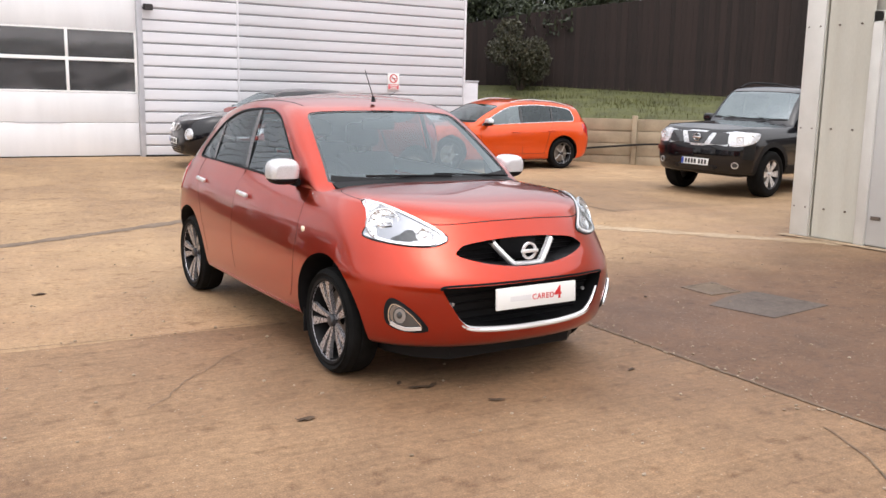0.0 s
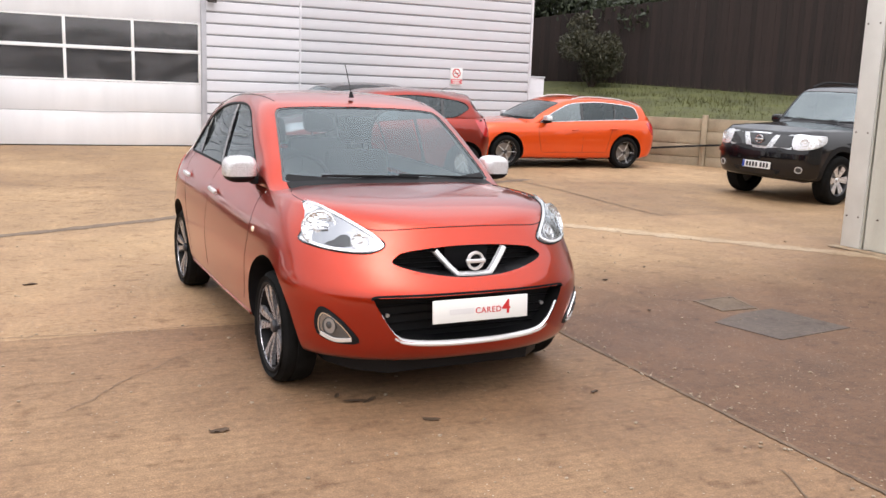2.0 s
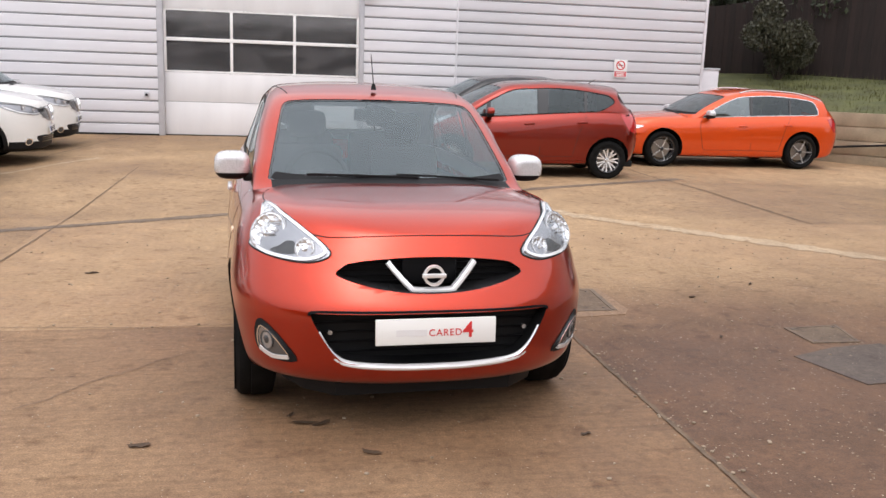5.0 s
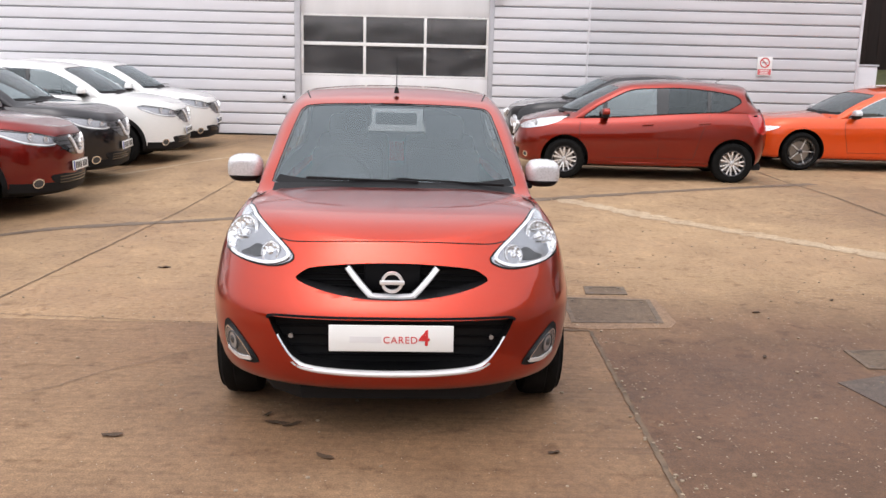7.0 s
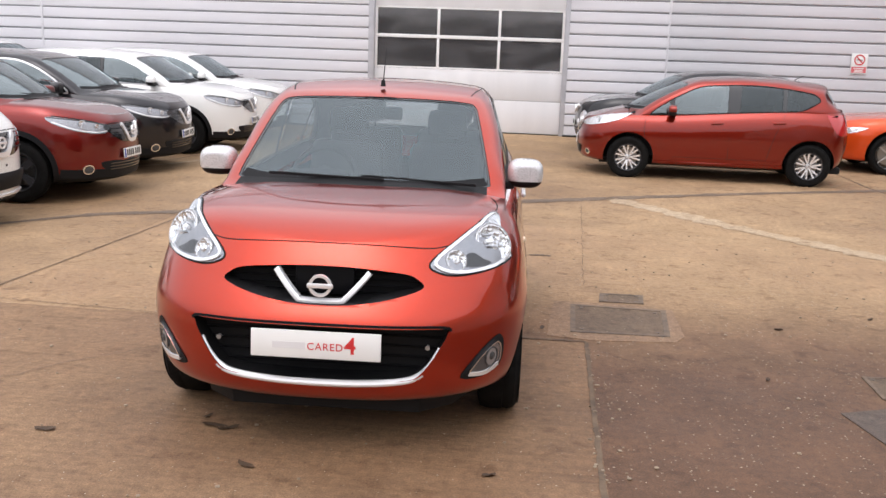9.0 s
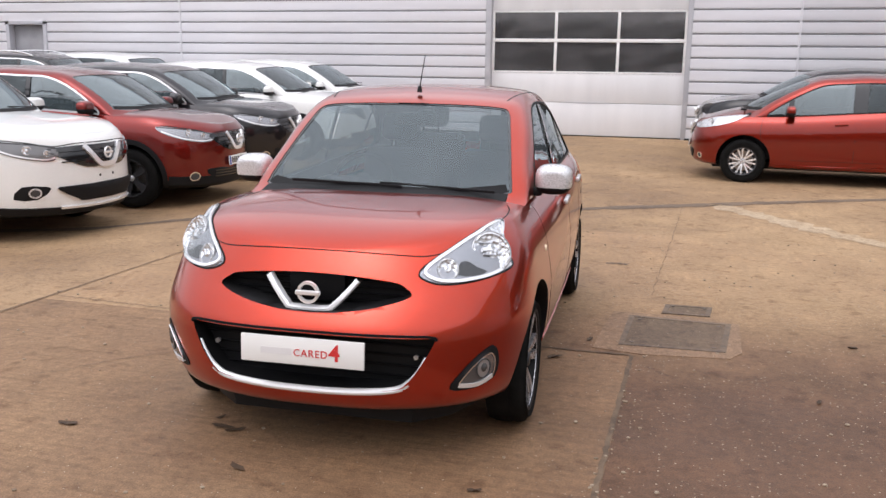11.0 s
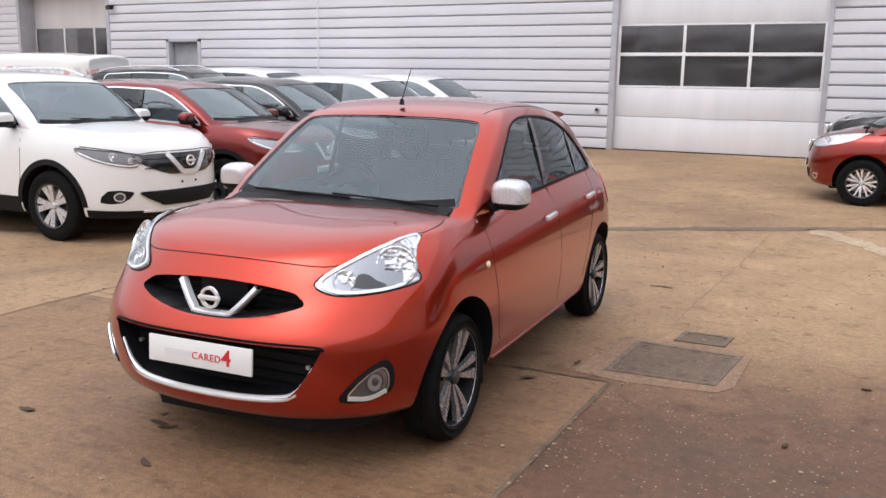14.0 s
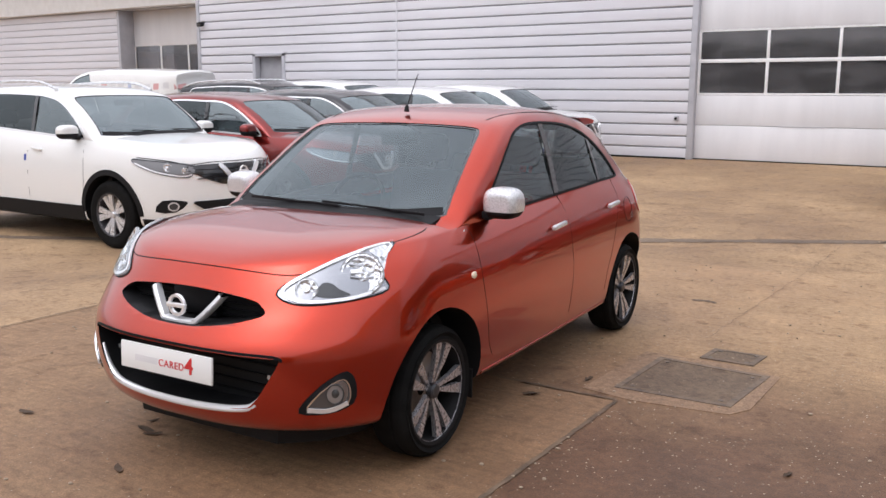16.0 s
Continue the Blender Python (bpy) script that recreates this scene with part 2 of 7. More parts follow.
def tube(points, r, seg=8):
    """A round bar along points."""
    pts = [Vector(p) for p in points]
    vs, fs = [], []
    for i, p in enumerate(pts):
        d = (pts[min(i + 1, len(pts) - 1)] - pts[max(i - 1, 0)]).normalized()
        q = d.to_track_quat("Z", "Y")
        for k in range(seg):
            a = 2 * math.pi * k / seg
            vs.append(p + q @ Vector((r * math.cos(a), r * math.sin(a), 0)))
    for i in range(len(pts) - 1):
        for k in range(seg):
            j = (k + 1) % seg
            fs.append((i * seg + k, i * seg + j, (i + 1) * seg + j, (i + 1) * seg + k))
    fs.append(tuple(range(seg))[::-1])
    fs.append(tuple((len(pts) - 1) * seg + k for k in range(seg)))
    return vs, fs


def spline(pts, sub=4, closed=False):
    """Catmull-Rom through points."""
    pts, out, n = [Vector(p) for p in pts], [], len(pts)
    for i in range(n if closed else n - 1):
        p0, p1, p2, p3 = (pts[(i + k - 1) % n] if closed else pts[min(max(i + k - 1, 0), n - 1)] for k in range(4))
        for j in range(sub):
            t = j / sub
            out.append(0.5 * (2 * p1 + (p2 - p0) * t + (2 * p0 - 5 * p1 + 4 * p2 - p3) * t * t + (3 * p1 - p0 - 3 * p2 + p3) * t ** 3))
    if not closed:
        out.append(pts[-1])
    return out


def ease(pts, s):
    """Smooth height at s through (s, z) pairs."""
    if s <= pts[0][0]:
        return pts[0][1]
    for (a, u), (b, v) in zip(pts, pts[1:]):
        if s <= b:
            t = (s - a) / (b - a)
            return u + (v - u) * t * t * (3 - 2 * t)
    return pts[-1][1]


def line(pts, s):
    if s <= pts[0][0]:
        return pts[0][1]
    for (a, u), (b, v) in zip(pts, pts[1:]):
        if s <= b:
            return u + (v - u) * (s - a) / (b - a)
    return pts[-1][1]


def letters(text, size, mat, parent, at, label="", depth=0.001, name="lettering", bold=0.0, spread=1.0):
    """Flat letters, reading along x, standing up in z, facing -y."""
    cu = bpy.data.curves.new("lettering", "FONT")
    cu.body, cu.size, cu.extrude, cu.offset, cu.space_character = text, size, depth, bold, spread
    tmp = bpy.data.objects.new("lettering", cu)
    scene.collection.objects.link(tmp)
    me = bpy.data.meshes.new_from_object(tmp.evaluated_get(bpy.context.evaluated_depsgraph_get()))
    bpy.data.objects.remove(tmp)
    bpy.data.curves.remove(cu)
    me.materials.clear()
    me.materials.append(mat)
    return part(name, me, None, parent, label, at @ pose(0, 0, 0, 90, 0, 0))


def cut_out(me, cutter):
    """The mesh with the cutter's volume taken out."""
    a, b = bpy.data.objects.new("a", me), bpy.data.objects.new("b", cutter)
    scene.collection.objects.link(a)
    scene.collection.objects.link(b)
    mod = a.modifiers.new("cut", "BOOLEAN")
    mod.operation, mod.object, mod.solver, mod.material_mode = "DIFFERENCE", b, "EXACT", "TRANSFER"
    out = bpy.data.meshes.new_from_object(a.evaluated_get(bpy.context.evaluated_depsgraph_get()), preserve_all_data_layers=True, depsgraph=bpy.context.evaluated_depsgraph_get())
    bpy.data.objects.remove(a)
    bpy.data.objects.remove(b)
    return out


class Skin:
    """A surface onto which lamps, trim and gaps are laid."""

    def __init__(self, *meshes):
        vs, fs = [], []
        for me in meshes:
            k = len(vs)
            vs += [v.co.copy() for v in me.vertices]
            fs += [tuple(k + i for i in p.vertices) for p in me.polygons]
        self.tree = BVHTree.FromPolygons(vs, fs)

    def on(self, p, d):
        p, d = Vector(p), Vector(d).normalized()
        hit, nor, _, _ = self.tree.ray_cast(p - 1.5 * d, d)
        if hit is None or (hit - p).length > 0.7:
            hit, nor, _, _ = self.tree.find_nearest(p)
        if nor.dot(d) > 0:
            nor = -nor
        return hit, nor

    def patch(self, outline, d, lift=0.003, sub=3, rings=4, dome=0.0, skirt=0.006):
        """A shell over an outline, lifted off the surface."""
        ring = spline(outline, sub, True) if sub > 1 else [Vector(p) for p in outline]
        c = sum(ring, Vector()) / len(ring)
        n, vs, fs = len(ring), [], []
        for k in range(rings + 1):
            f = 1 - k / rings
            for p in ring:
                h, nor = self.on(c + (p - c) * f, d)
                vs.append(h + nor * (lift + dome * (1 - f * f)))
                if k == rings:
                    break
        base = len(vs)
        for p in ring:
            h, nor = self.on(p, d)
            vs.append(h - nor * skirt)
        for k in range(rings):
            for i in range(n):
                j = (i + 1) % n
                if k < rings - 1:
                    fs.append((k * n + i, k * n + j, (k + 1) * n + j, (k + 1) * n + i))
                else:
                    fs.append((k * n + i, k * n + j, rings * n))
        for i in range(n):
            j = (i + 1) % n
            fs.append((base + i, base + j, j, i))
        a, b, q = (vs[i] for i in fs[0][:3])
        if (b - a).cross(q - a).dot(Vector(d)) > 0:
            fs = [f[::-1] for f in fs]
        return vs, fs

    def strip(self, path, d, width, lift=0.002, sub=4, closed=False, sink=0.006):
        """A thin band along a path on the surface."""
        pts = spline(path, sub, closed) if sub > 1 else [Vector(p) for p in path]
        hit = [self.on(p, d) for p in pts]
        n, vs, fs = len(pts), [], []
        for i, (h, nor) in enumerate(hit):
            a, b = (hit[(i - 1) % n][0], hit[(i + 1) % n][0]) if closed else (hit[max(i - 1, 0)][0], hit[min(i + 1, n - 1)][0])
            side = nor.cross(b - a).normalized() * (width / 2)
            vs += [h - side - nor * sink, h - side + nor * lift, h + side + nor * lift, h + side - nor * sink]
        for i in range(n if closed else n - 1):
            j = (i + 1) % n
            for q in range(3):
                fs.append((4 * i + q, 4 * i + q + 1, 4 * j + q + 1, 4 * j + q))
        if not closed:
            fs += [(0, 1, 2, 3), (4 * n - 1, 4 * n - 2, 4 * n - 3, 4 * n - 4)]
        return vs, fs


def flip(pts):
    return [(-p[0], *p[1:]) for p in pts]


# ---- cars: x to the car's left, y to its rear, origin under the front axle ----
def ring_at(g, s):
    """A point of a plan ring: s 0 to 1 round the front, 1 to 2 along the side, 2 to 3 round the rear."""
    if s <= 1:
        t = s * math.pi / 2
        x, y = g["wf"] * math.sin(t) ** (2 / g["nf"]), g["yf"] + g["af"] * (1 - max(0, math.cos(t)) ** (2 / g["nf"]))
    elif s <= 2:
        t = s - 1
        y = (g["yf"] + g["af"]) * (1 - t) + (g["yr"] - g["ar"]) * t
        x = g["wf"] * (1 - t) + g["wr"] * t + g.get("bulge", 0) * 4 * t * (1 - t)
    else:
        t = (s - 2) * math.pi / 2
        x, y = g["wr"] * max(0, math.cos(t)) ** (2 / g["nr"]), g["yr"] - g["ar"] * (1 - math.sin(t) ** (2 / g["nr"]))
    return Vector((x, y, ease(g["z"], s)))


def body_shell(c, colour):
    """The lower body: rings from sill to shoulder, bonnet on top, closed underneath; arches and openings cut out."""
    fine = c.get("fine", 1)
    nf, ns, nr = 9 + 5 * fine, 12 + 4 * fine, 7 + 2 * fine
    cols = [i / nf for i in range(nf)] + [1 + i / ns for i in range(ns)] + [2 + i / nr for i in range(nr + 1)]
    levels = []
    for k, (zf, z1, z2, zr, w, yf, yr) in enumerate(c["levels"]):
        levels.append(dict(yf=yf, af=c["af"], nf=c["nf"], yr=yr, ar=c["ar"], nr=c["nr"], wf=w - c.get("taper", 0.0) * max(0, k - 4), wr=w - c.get("rtaper", 0.0), bulge=c.get("bulge", 0.008), z=[(0, zf), (1, z1), (2, z2), (3, zr)]))
    sub = 2 + fine
    grid = [spline([ring_at(g, s) for g in levels], sub) for s in cols]
    n, k = len(cols), len(grid[0])
    loop = [(j, 1) for j in range(n)] + [(j, -1) for j in range(n - 2, 0, -1)]
    vs, idx = [], {}
    for i in range(k):
        for j, sg in loop:
            p = grid[j][i]
            idx[i, j, sg] = len(vs)
            vs.append(Vector((p.x * sg if 0 < j < n - 1 else 0.0, p.y, p.z)))
        for j in (0, n - 1):
            idx[i, j, -1] = idx[i, j, 1]
    fs, mi = [], []
    m = len(loop)
    for i in range(k - 1):
        for q in range(m):
            r = (q + 1) % m
            fs.append((i * m + q, i * m + r, (i + 1) * m + r, (i + 1) * m + q))
            mi.append(2 if i < c.get("clad_level", 0) * sub else 0)
    # bonnet and floor, spanned from side to side
    lat = 10
    for i, top in ((k - 1, True), (0, False)):
        rows = []
        for j in range(n):
            if j in (0, n - 1):
                rows.append([idx[i, j, 1]] * (lat + 1))
                continue
            a, row = vs[idx[i, j, 1]], []
            for q in range(lat + 1):
                u = 2 * q / lat - 1
                if q in (0, lat):
                    row.append(idx[i, j, 1 if q else -1])
                    continue
                z = a.z
                if top:
                    hz = line(c["bonnet"], a.y)
                    z += (hz - a.z) * (1 - abs(u) ** c.get("crown", 3.0))
                row.append(len(vs))
                vs.append(Vector((a.x * u, a.y, z)))
            rows.append(row)
        for j in range(n - 1):
            for q in range(lat):
                f = []
                for v in (rows[j][q], rows[j][q + 1], rows[j + 1][q + 1], rows[j + 1][q]):
                    if v not in f:
                        f.append(v)
                if len(f) > 2:
                    fs.append(tuple(f) if top else tuple(f[::-1]))
                    y = sum(vs[v].y for v in f) / len(f)
                    x = max(abs(vs[v].x) for v in f)
                    mi.append(1 if top and y > c["cowl"] + 0.05 and j < n - 3 else 0 if top else 2)
    me = mesh_of("body", vs, fs, [colour, VOID, BLACK], mi, 0)
    bm = bmesh.new()
    bm.from_mesh(me)
    bmesh.ops.recalc_face_normals(bm, faces=bm.faces)
    bm.to_mesh(me)
    bm.free()
    cb = bmesh.new()
    for y in (c.get("axle", 0), c["wb"]):
        for sg in (1, -1):
            add_cyl(cb, (sg * 0.38, y, c["r"] + 0.01), (sg * 1.4, y, c["r"] + 0.01), c["arch"], seg=40)
    for outline, depth in c.get("openings", ()):
        ring = spline(outline, 3, True)
        lo = [cb.verts.new((p.x, -1.4, p.z)) for p in ring]
        hi = [cb.verts.new((p.x, depth, p.z)) for p in ring]
        cb.faces.new(lo)
        cb.faces.new(hi[::-1])
        for a in range(len(ring)):
            b = (a + 1) % len(ring)
            cb.faces.new((lo[b], lo[a], hi[a], hi[b]))
    bmesh.ops.recalc_face_normals(cb, faces=cb.faces)
    cutter = bpy.data.meshes.new("cutter")
    cb.to_mesh(cutter)
    cb.free()
    cutter.materials.append(BLACK)
    out = cut_out(me, cutter)
    skin = Skin(out)
    bm = bmesh.new()
    bm.from_mesh(out)
    bmesh.ops.delete(bm, geom=[f for f in bm.faces if f.material_index == 1], context="FACES")
    bm.to_mesh(out)
    bm.free()
    smooth(out, 56)
    return out, skin


def between(poly, lo, hi):
    """The part of a closed (y, z) outline between two y."""
    for k, sg in ((lo, 1), (hi, -1)):
        out = []
        for a, b in zip(poly, poly[1:] + poly[:1]):
            ia, ib = (a[0] - k) * sg >= 0, (b[0] - k) * sg >= 0
            if ia:
                out.append(a)
            if ia != ib:
                t = (k - a[0]) / (b[0] - a[0])
                out.append((k, a[1] + (b[1] - a[1]) * t))
        poly = out
    return poly


def glasshouse(c, colour, car):
    """A cabin drawn by three guide lines (roof centre, cantrail, belt), with thickness; the windows are cut through it."""
    ctr, eave, belt = ([Vector(p) for p in spline(c[k], 4)] for k in ("g_centre", "g_eave", "g_belt"))
    rows = []
    for m, e, b in zip(ctr, eave, belt):
        def roof(f):
            return Vector((e.x * f, m.y + (e.y - m.y) * f ** 2.2, m.z - (m.z - e.z) * f ** 2.4))
        half = [Vector((b.x + 0.004, b.y, b.z - 0.09)), b]
        half += [b.lerp(e, v) + Vector((0.009, 0, 0.003)) * 4 * v * (1 - v) for v in (0.2, 0.4, 0.6)]
        s, r = b.lerp(e, 0.78) + Vector((0.009, 0, 0.003)) * 0.68, roof(0.86)
        half += [s * (1 - t) ** 2 + e * 2 * t * (1 - t) + r * t * t for t in (0, 0.25, 0.5, 0.75, 1)]
        half += [roof(f) for f in (0.72, 0.58, 0.44, 0.30, 0.15)]
        rows.append(half + [roof(0.0)] + [Vector((-p.x, p.y, p.z)) for p in half[::-1]])
    n, k = len(rows), len(rows[0])
    vs = [p for row in rows for p in row]
    inner = []
    for i in range(n):
        for j in range(k):
            du = rows[min(i + 1, n - 1)][j] - rows[max(i - 1, 0)][j]
            dv = rows[i][min(j + 1, k - 1)] - rows[i][max(j - 1, 0)]
            nor = du.cross(dv).normalized()
            inner.append(rows[i][j] - nor * (0.026 if nor.z > -0.5 else -0.026))
    fs = [(i * k + j, i * k + j + 1, (i + 1) * k + j + 1, (i + 1) * k + j) for i in range(n - 1) for j in range(k - 1)]
    skin = Skin(mesh_of("cabin_skin", vs, fs, colour))
    o = len(vs)
    mi = [0] * len(fs) + [1] * len(fs)
    fs += [tuple(o + q for q in f[::-1]) for f in fs]
    rim = [(0, j) for j in range(k)] + [(i, k - 1) for i in range(1, n)] + [(n - 1, j) for j in range(k - 2, -1, -1)] + [(i, 0) for i in range(n - 2, 0, -1)]
    for (a, b), (p, q) in zip(rim, rim[1:] + rim[:1]):
        fs.append((a * k + b, o + a * k + b, o + p * k + q, p * k + q))
        mi.append(0)
    me = mesh_of("cabin", vs + inner, fs, [colour, HEADLINER], mi, 0)
    bm = bmesh.new()
    bm.from_mesh(me)
    bmesh.ops.recalc_face_normals(bm, faces=bm.faces)
    bm.to_mesh(me)
    bm.free()
    screen = [(p.x, p.z) for p in spline([(x, 0, z) for x, z in c["screen"]] + [(-x, 0, z) for x, z in c["screen"][-2:0:-1]], 4, True)]
    light = [(p.y, p.z) for p in spline([(0, y, z) for y, z in c["day_light"]], 4, True)]
    cb = bmesh.new()

    def prism(lo, hi):
        lo, hi = [cb.verts.new(p) for p in lo], [cb.verts.new(p) for p in hi]
        cb.faces.new(lo)
        cb.faces.new(hi[::-1])
        for a in range(len(lo)):
            b = (a + 1) % len(lo)
            cb.faces.new((lo[b], lo[a], hi[a], hi[b]))
    prism([(x, -0.5, z) for x, z in screen], [(x, c["screen_back"], z) for x, z in screen])
    for sg in (1, -1):
        prism([(sg * 1.2, y, z) for y, z in light], [(sg * 0.3, y, z) for y, z in light])
    if c.get("cut_rear"):
        _, z0, z1, x = c["rear_pane"]
        hole = spline([(-x + 0.07, 0, z1 - 0.045), (0, 0, z1 - 0.02), (x - 0.07, 0, z1 - 0.045), (x - 0.03, 0, z0 + 0.05), (0, 0, z0 + 0.02), (-x + 0.03, 0, z0 + 0.05)], 4, True)
        prism([(p.x, 2.60, p.z) for p in hole], [(p.x, 3.4, p.z) for p in hole])
    bmesh.ops.recalc_face_normals(cb, faces=cb.faces)
    cutter = bpy.data.meshes.new("cutter")
    cb.to_mesh(cutter)
    cb.free()
    cutter.materials.append(BLACK)
    out = cut_out(me, cutter)
    smooth(out, 42)
    part("cabin", out, None, car)

    def pane(name, outline, d, mat, lift=-0.006, rings=7):
        ob = put(name, skin.patch(outline, d, lift, 1, rings, 0.0, -lift + 0.001), mat, car, angle=60)
        ob.visible_shadow = False
        return ob
    sc = [(x, c["g_centre"][2][1], z) for x, z in screen]
    pane("windscreen", sc, (0, 1, 0), c["screen_glass"], rings=10)
    put("windscreen_seal", skin.strip(sc, (0, 1, 0), 0.026, -0.003, 1, True), GLOSS_BLACK, car)
    low = c["screen"][-3:]
    path = [(-x, c["g_centre"][2][1] - 0.1, z + 0.025) for x, z in low] + [(x, c["g_centre"][2][1] - 0.1, z + 0.025) for x, z in low[-2::-1]]
    put("windscreen_band", skin.strip(path, (0, 1, 0), 0.06, -0.0045, 4), BLACK, car)
    cuts = c["side_panes"]
    for sg in (1, -1):
        d = (-sg, 0, 0)
        for name, lo, hi, mat in cuts:
            pane(name, [(sg * 0.7, y, z) for y, z in between(light, lo, hi)], d, mat)
        put("window_seal", skin.strip([(sg * 0.7, y, z) for y, z in light], d, c.get("seal_w", 0.014), 0.0012, 1, True), c.get("seal_mat", BLACK), car)
        for (_, _, a, _), (_, b, _, _) in zip(cuts, cuts[1:]):
            if b - a > 0.001:
                seg = between(light, a, b)
                zs = [z for _, z in seg]
                y = (a + b) / 2
                put("pillar_trim", skin.strip([(sg * 0.7, y, min(zs) + (max(zs) - min(zs)) * t) for t in (0, 0.33, 0.67, 1)], d, b - a + 0.006, -0.003), GLOSS_BLACK, car)
    if c["rear_pane"]:
        y, z0, z1, x = c["rear_pane"]
        pane("rear_window", [(-x + 0.04, y, z1 - 0.03), (0, y, z1), (x - 0.04, y, z1 - 0.03), (x, y, z0 + 0.03), (0, y, z0), (-x, y, z0 + 0.03)], (0, -1, 0), c.get("rear_glass", DARK_GLASS), 0.004)
    return out, skin


def wheel(c, car, sg, y):
    """Tyre, barrel, spoked face and brake disc."""
    r, rim, w = c["r"], c["rim"], c["tyre_w"]
    hub = thing("wheel", pose(sg * (c["track"]), y, r), "", "")
    hub.parent = car
    prof = [(rim, 0.5), (rim + 0.012, 0.47), (rim + (r - rim) * 0.5, 0.53), (r - 0.03, 0.49), (r - 0.008, 0.40), (r, 0.25), (r - 0.006, 0.13), (r, 0.11), (r, 0), (r, -0.25), (r - 0.01, -0.42), (rim, -0.5)]
    vs, fs = lathe([(a, b * w * sg) for a, b in prof], 48)
    part("tyre", mesh_of("tyre", vs, fs, RUBBER), None, hub)
    barrel = [(rim, 0.5), (rim - 0.012, 0.485), (rim - 0.02, 0.4), (rim - 0.03, -0.1), (0.02, -0.12)]
    vs, fs = lathe([(a, b * w * sg) for a, b in barrel], 48)
    part("rim", mesh_of("rim", vs, fs, c.get("barrel_mat", ALLOY_DARK)), None, hub)
    bm = bmesh.new()
    n, tw = c["spokes"], c.get("twist", 0.0)
    f = 0.40 * w * sg
    for i in range(n):
        a = 2 * math.pi * i / n
        if "pair" in c:
            a = 2 * math.pi * (i // 2) / (n // 2) + (c["pair"] if i % 2 else -c["pair"])
            tw = c["pair_out"] if i % 2 else -c["pair_out"]
        outer = []
        for rad, half, dx, t in ((0.035, c["spoke_in"] / 2, -0.018, 0), (rim * 0.6, (c["spoke_in"] + c["spoke_out"]) / 4, 0.0, tw * 0.5), (rim - 0.012, c["spoke_out"] / 2, 0.006, tw)):
            ca, sa = math.cos(a + t), math.sin(a + t)
            for h in (-half, half):
                outer.append((f + dx * sg, rad * ca - h * sa, rad * sa + h * ca))
        v = [bm.verts.new(p) for p in outer] + [bm.verts.new((p[0] - 0.022 * sg, p[1], p[2])) for p in outer]
        for q in (0, 2):
            bm.faces.new((v[q], v[q + 1], v[q + 3], v[q + 2]))
            bm.faces.new((v[q], v[q + 2], v[q + 8], v[q + 6]))
            bm.faces.new((v[q + 1], v[q + 7], v[q + 9], v[q + 3]))
    vs, fs = lathe([(rim - 0.001, f + 0.006 * sg), (rim - 0.016, f + 0.010 * sg), (rim - 0.02, f - 0.01 * sg)], 48)
    vv = [bm.verts.new(p) for p in vs]
    for q in fs:
        bm.faces.new([vv[i] for i in q])
    part("spokes", bm, c.get("spoke_mat", MACHINED), hub, angle=20)
    vs, fs = lathe([(0.0, f + 0.006 * sg), (0.026, f + 0.004 * sg), (0.033, f - 0.004 * sg), (0.034, f - 0.03 * sg)], 20)
    part("hub_cap", mesh_of("hub_cap", vs, fs, c.get("cap_mat", SILVER)), None, hub)
    vs, fs = lathe([(0.03, -0.0), (rim * 0.72, 0.0), (rim * 0.72, -0.03 * sg)], 32)
    part("brake_disc", mesh_of("brake_disc", vs, fs, DISC), None, hub)
    return hub


def seat(car, x, y, z, w=0.5):
    """A front seat with its headrest."""
    bm = bmesh.new()
    add_box(bm, x - w / 2, x + w / 2, y - 0.25, y + 0.27, z, z + 0.18, 0.05)
    part("seat", bm, SEAT, car)
    bm = bmesh.new()
    lean = Matrix.Translation((x, y + 0.26, z + 0.12)) @ Matrix.Rotation(radians(-14), 4, "X")
    add_box(bm, -w / 2 + 0.01, w / 2 - 0.01, -0.06, 0.07, 0.0, 0.58, 0.055, lean)
    part("seat_back", bm, SEAT, car)
    bm = bmesh.new()
    add_box(bm, -0.13, 0.13, -0.05, 0.05, 0.62, 0.80, 0.045, lean)
    for k in (-0.06, 0.06):
        add_cyl(bm, lean @ Vector((k, 0, 0.55)), lean @ Vector((k, 0, 0.64)), 0.007, seg=6)
    part("headrest", bm, SEAT, car)


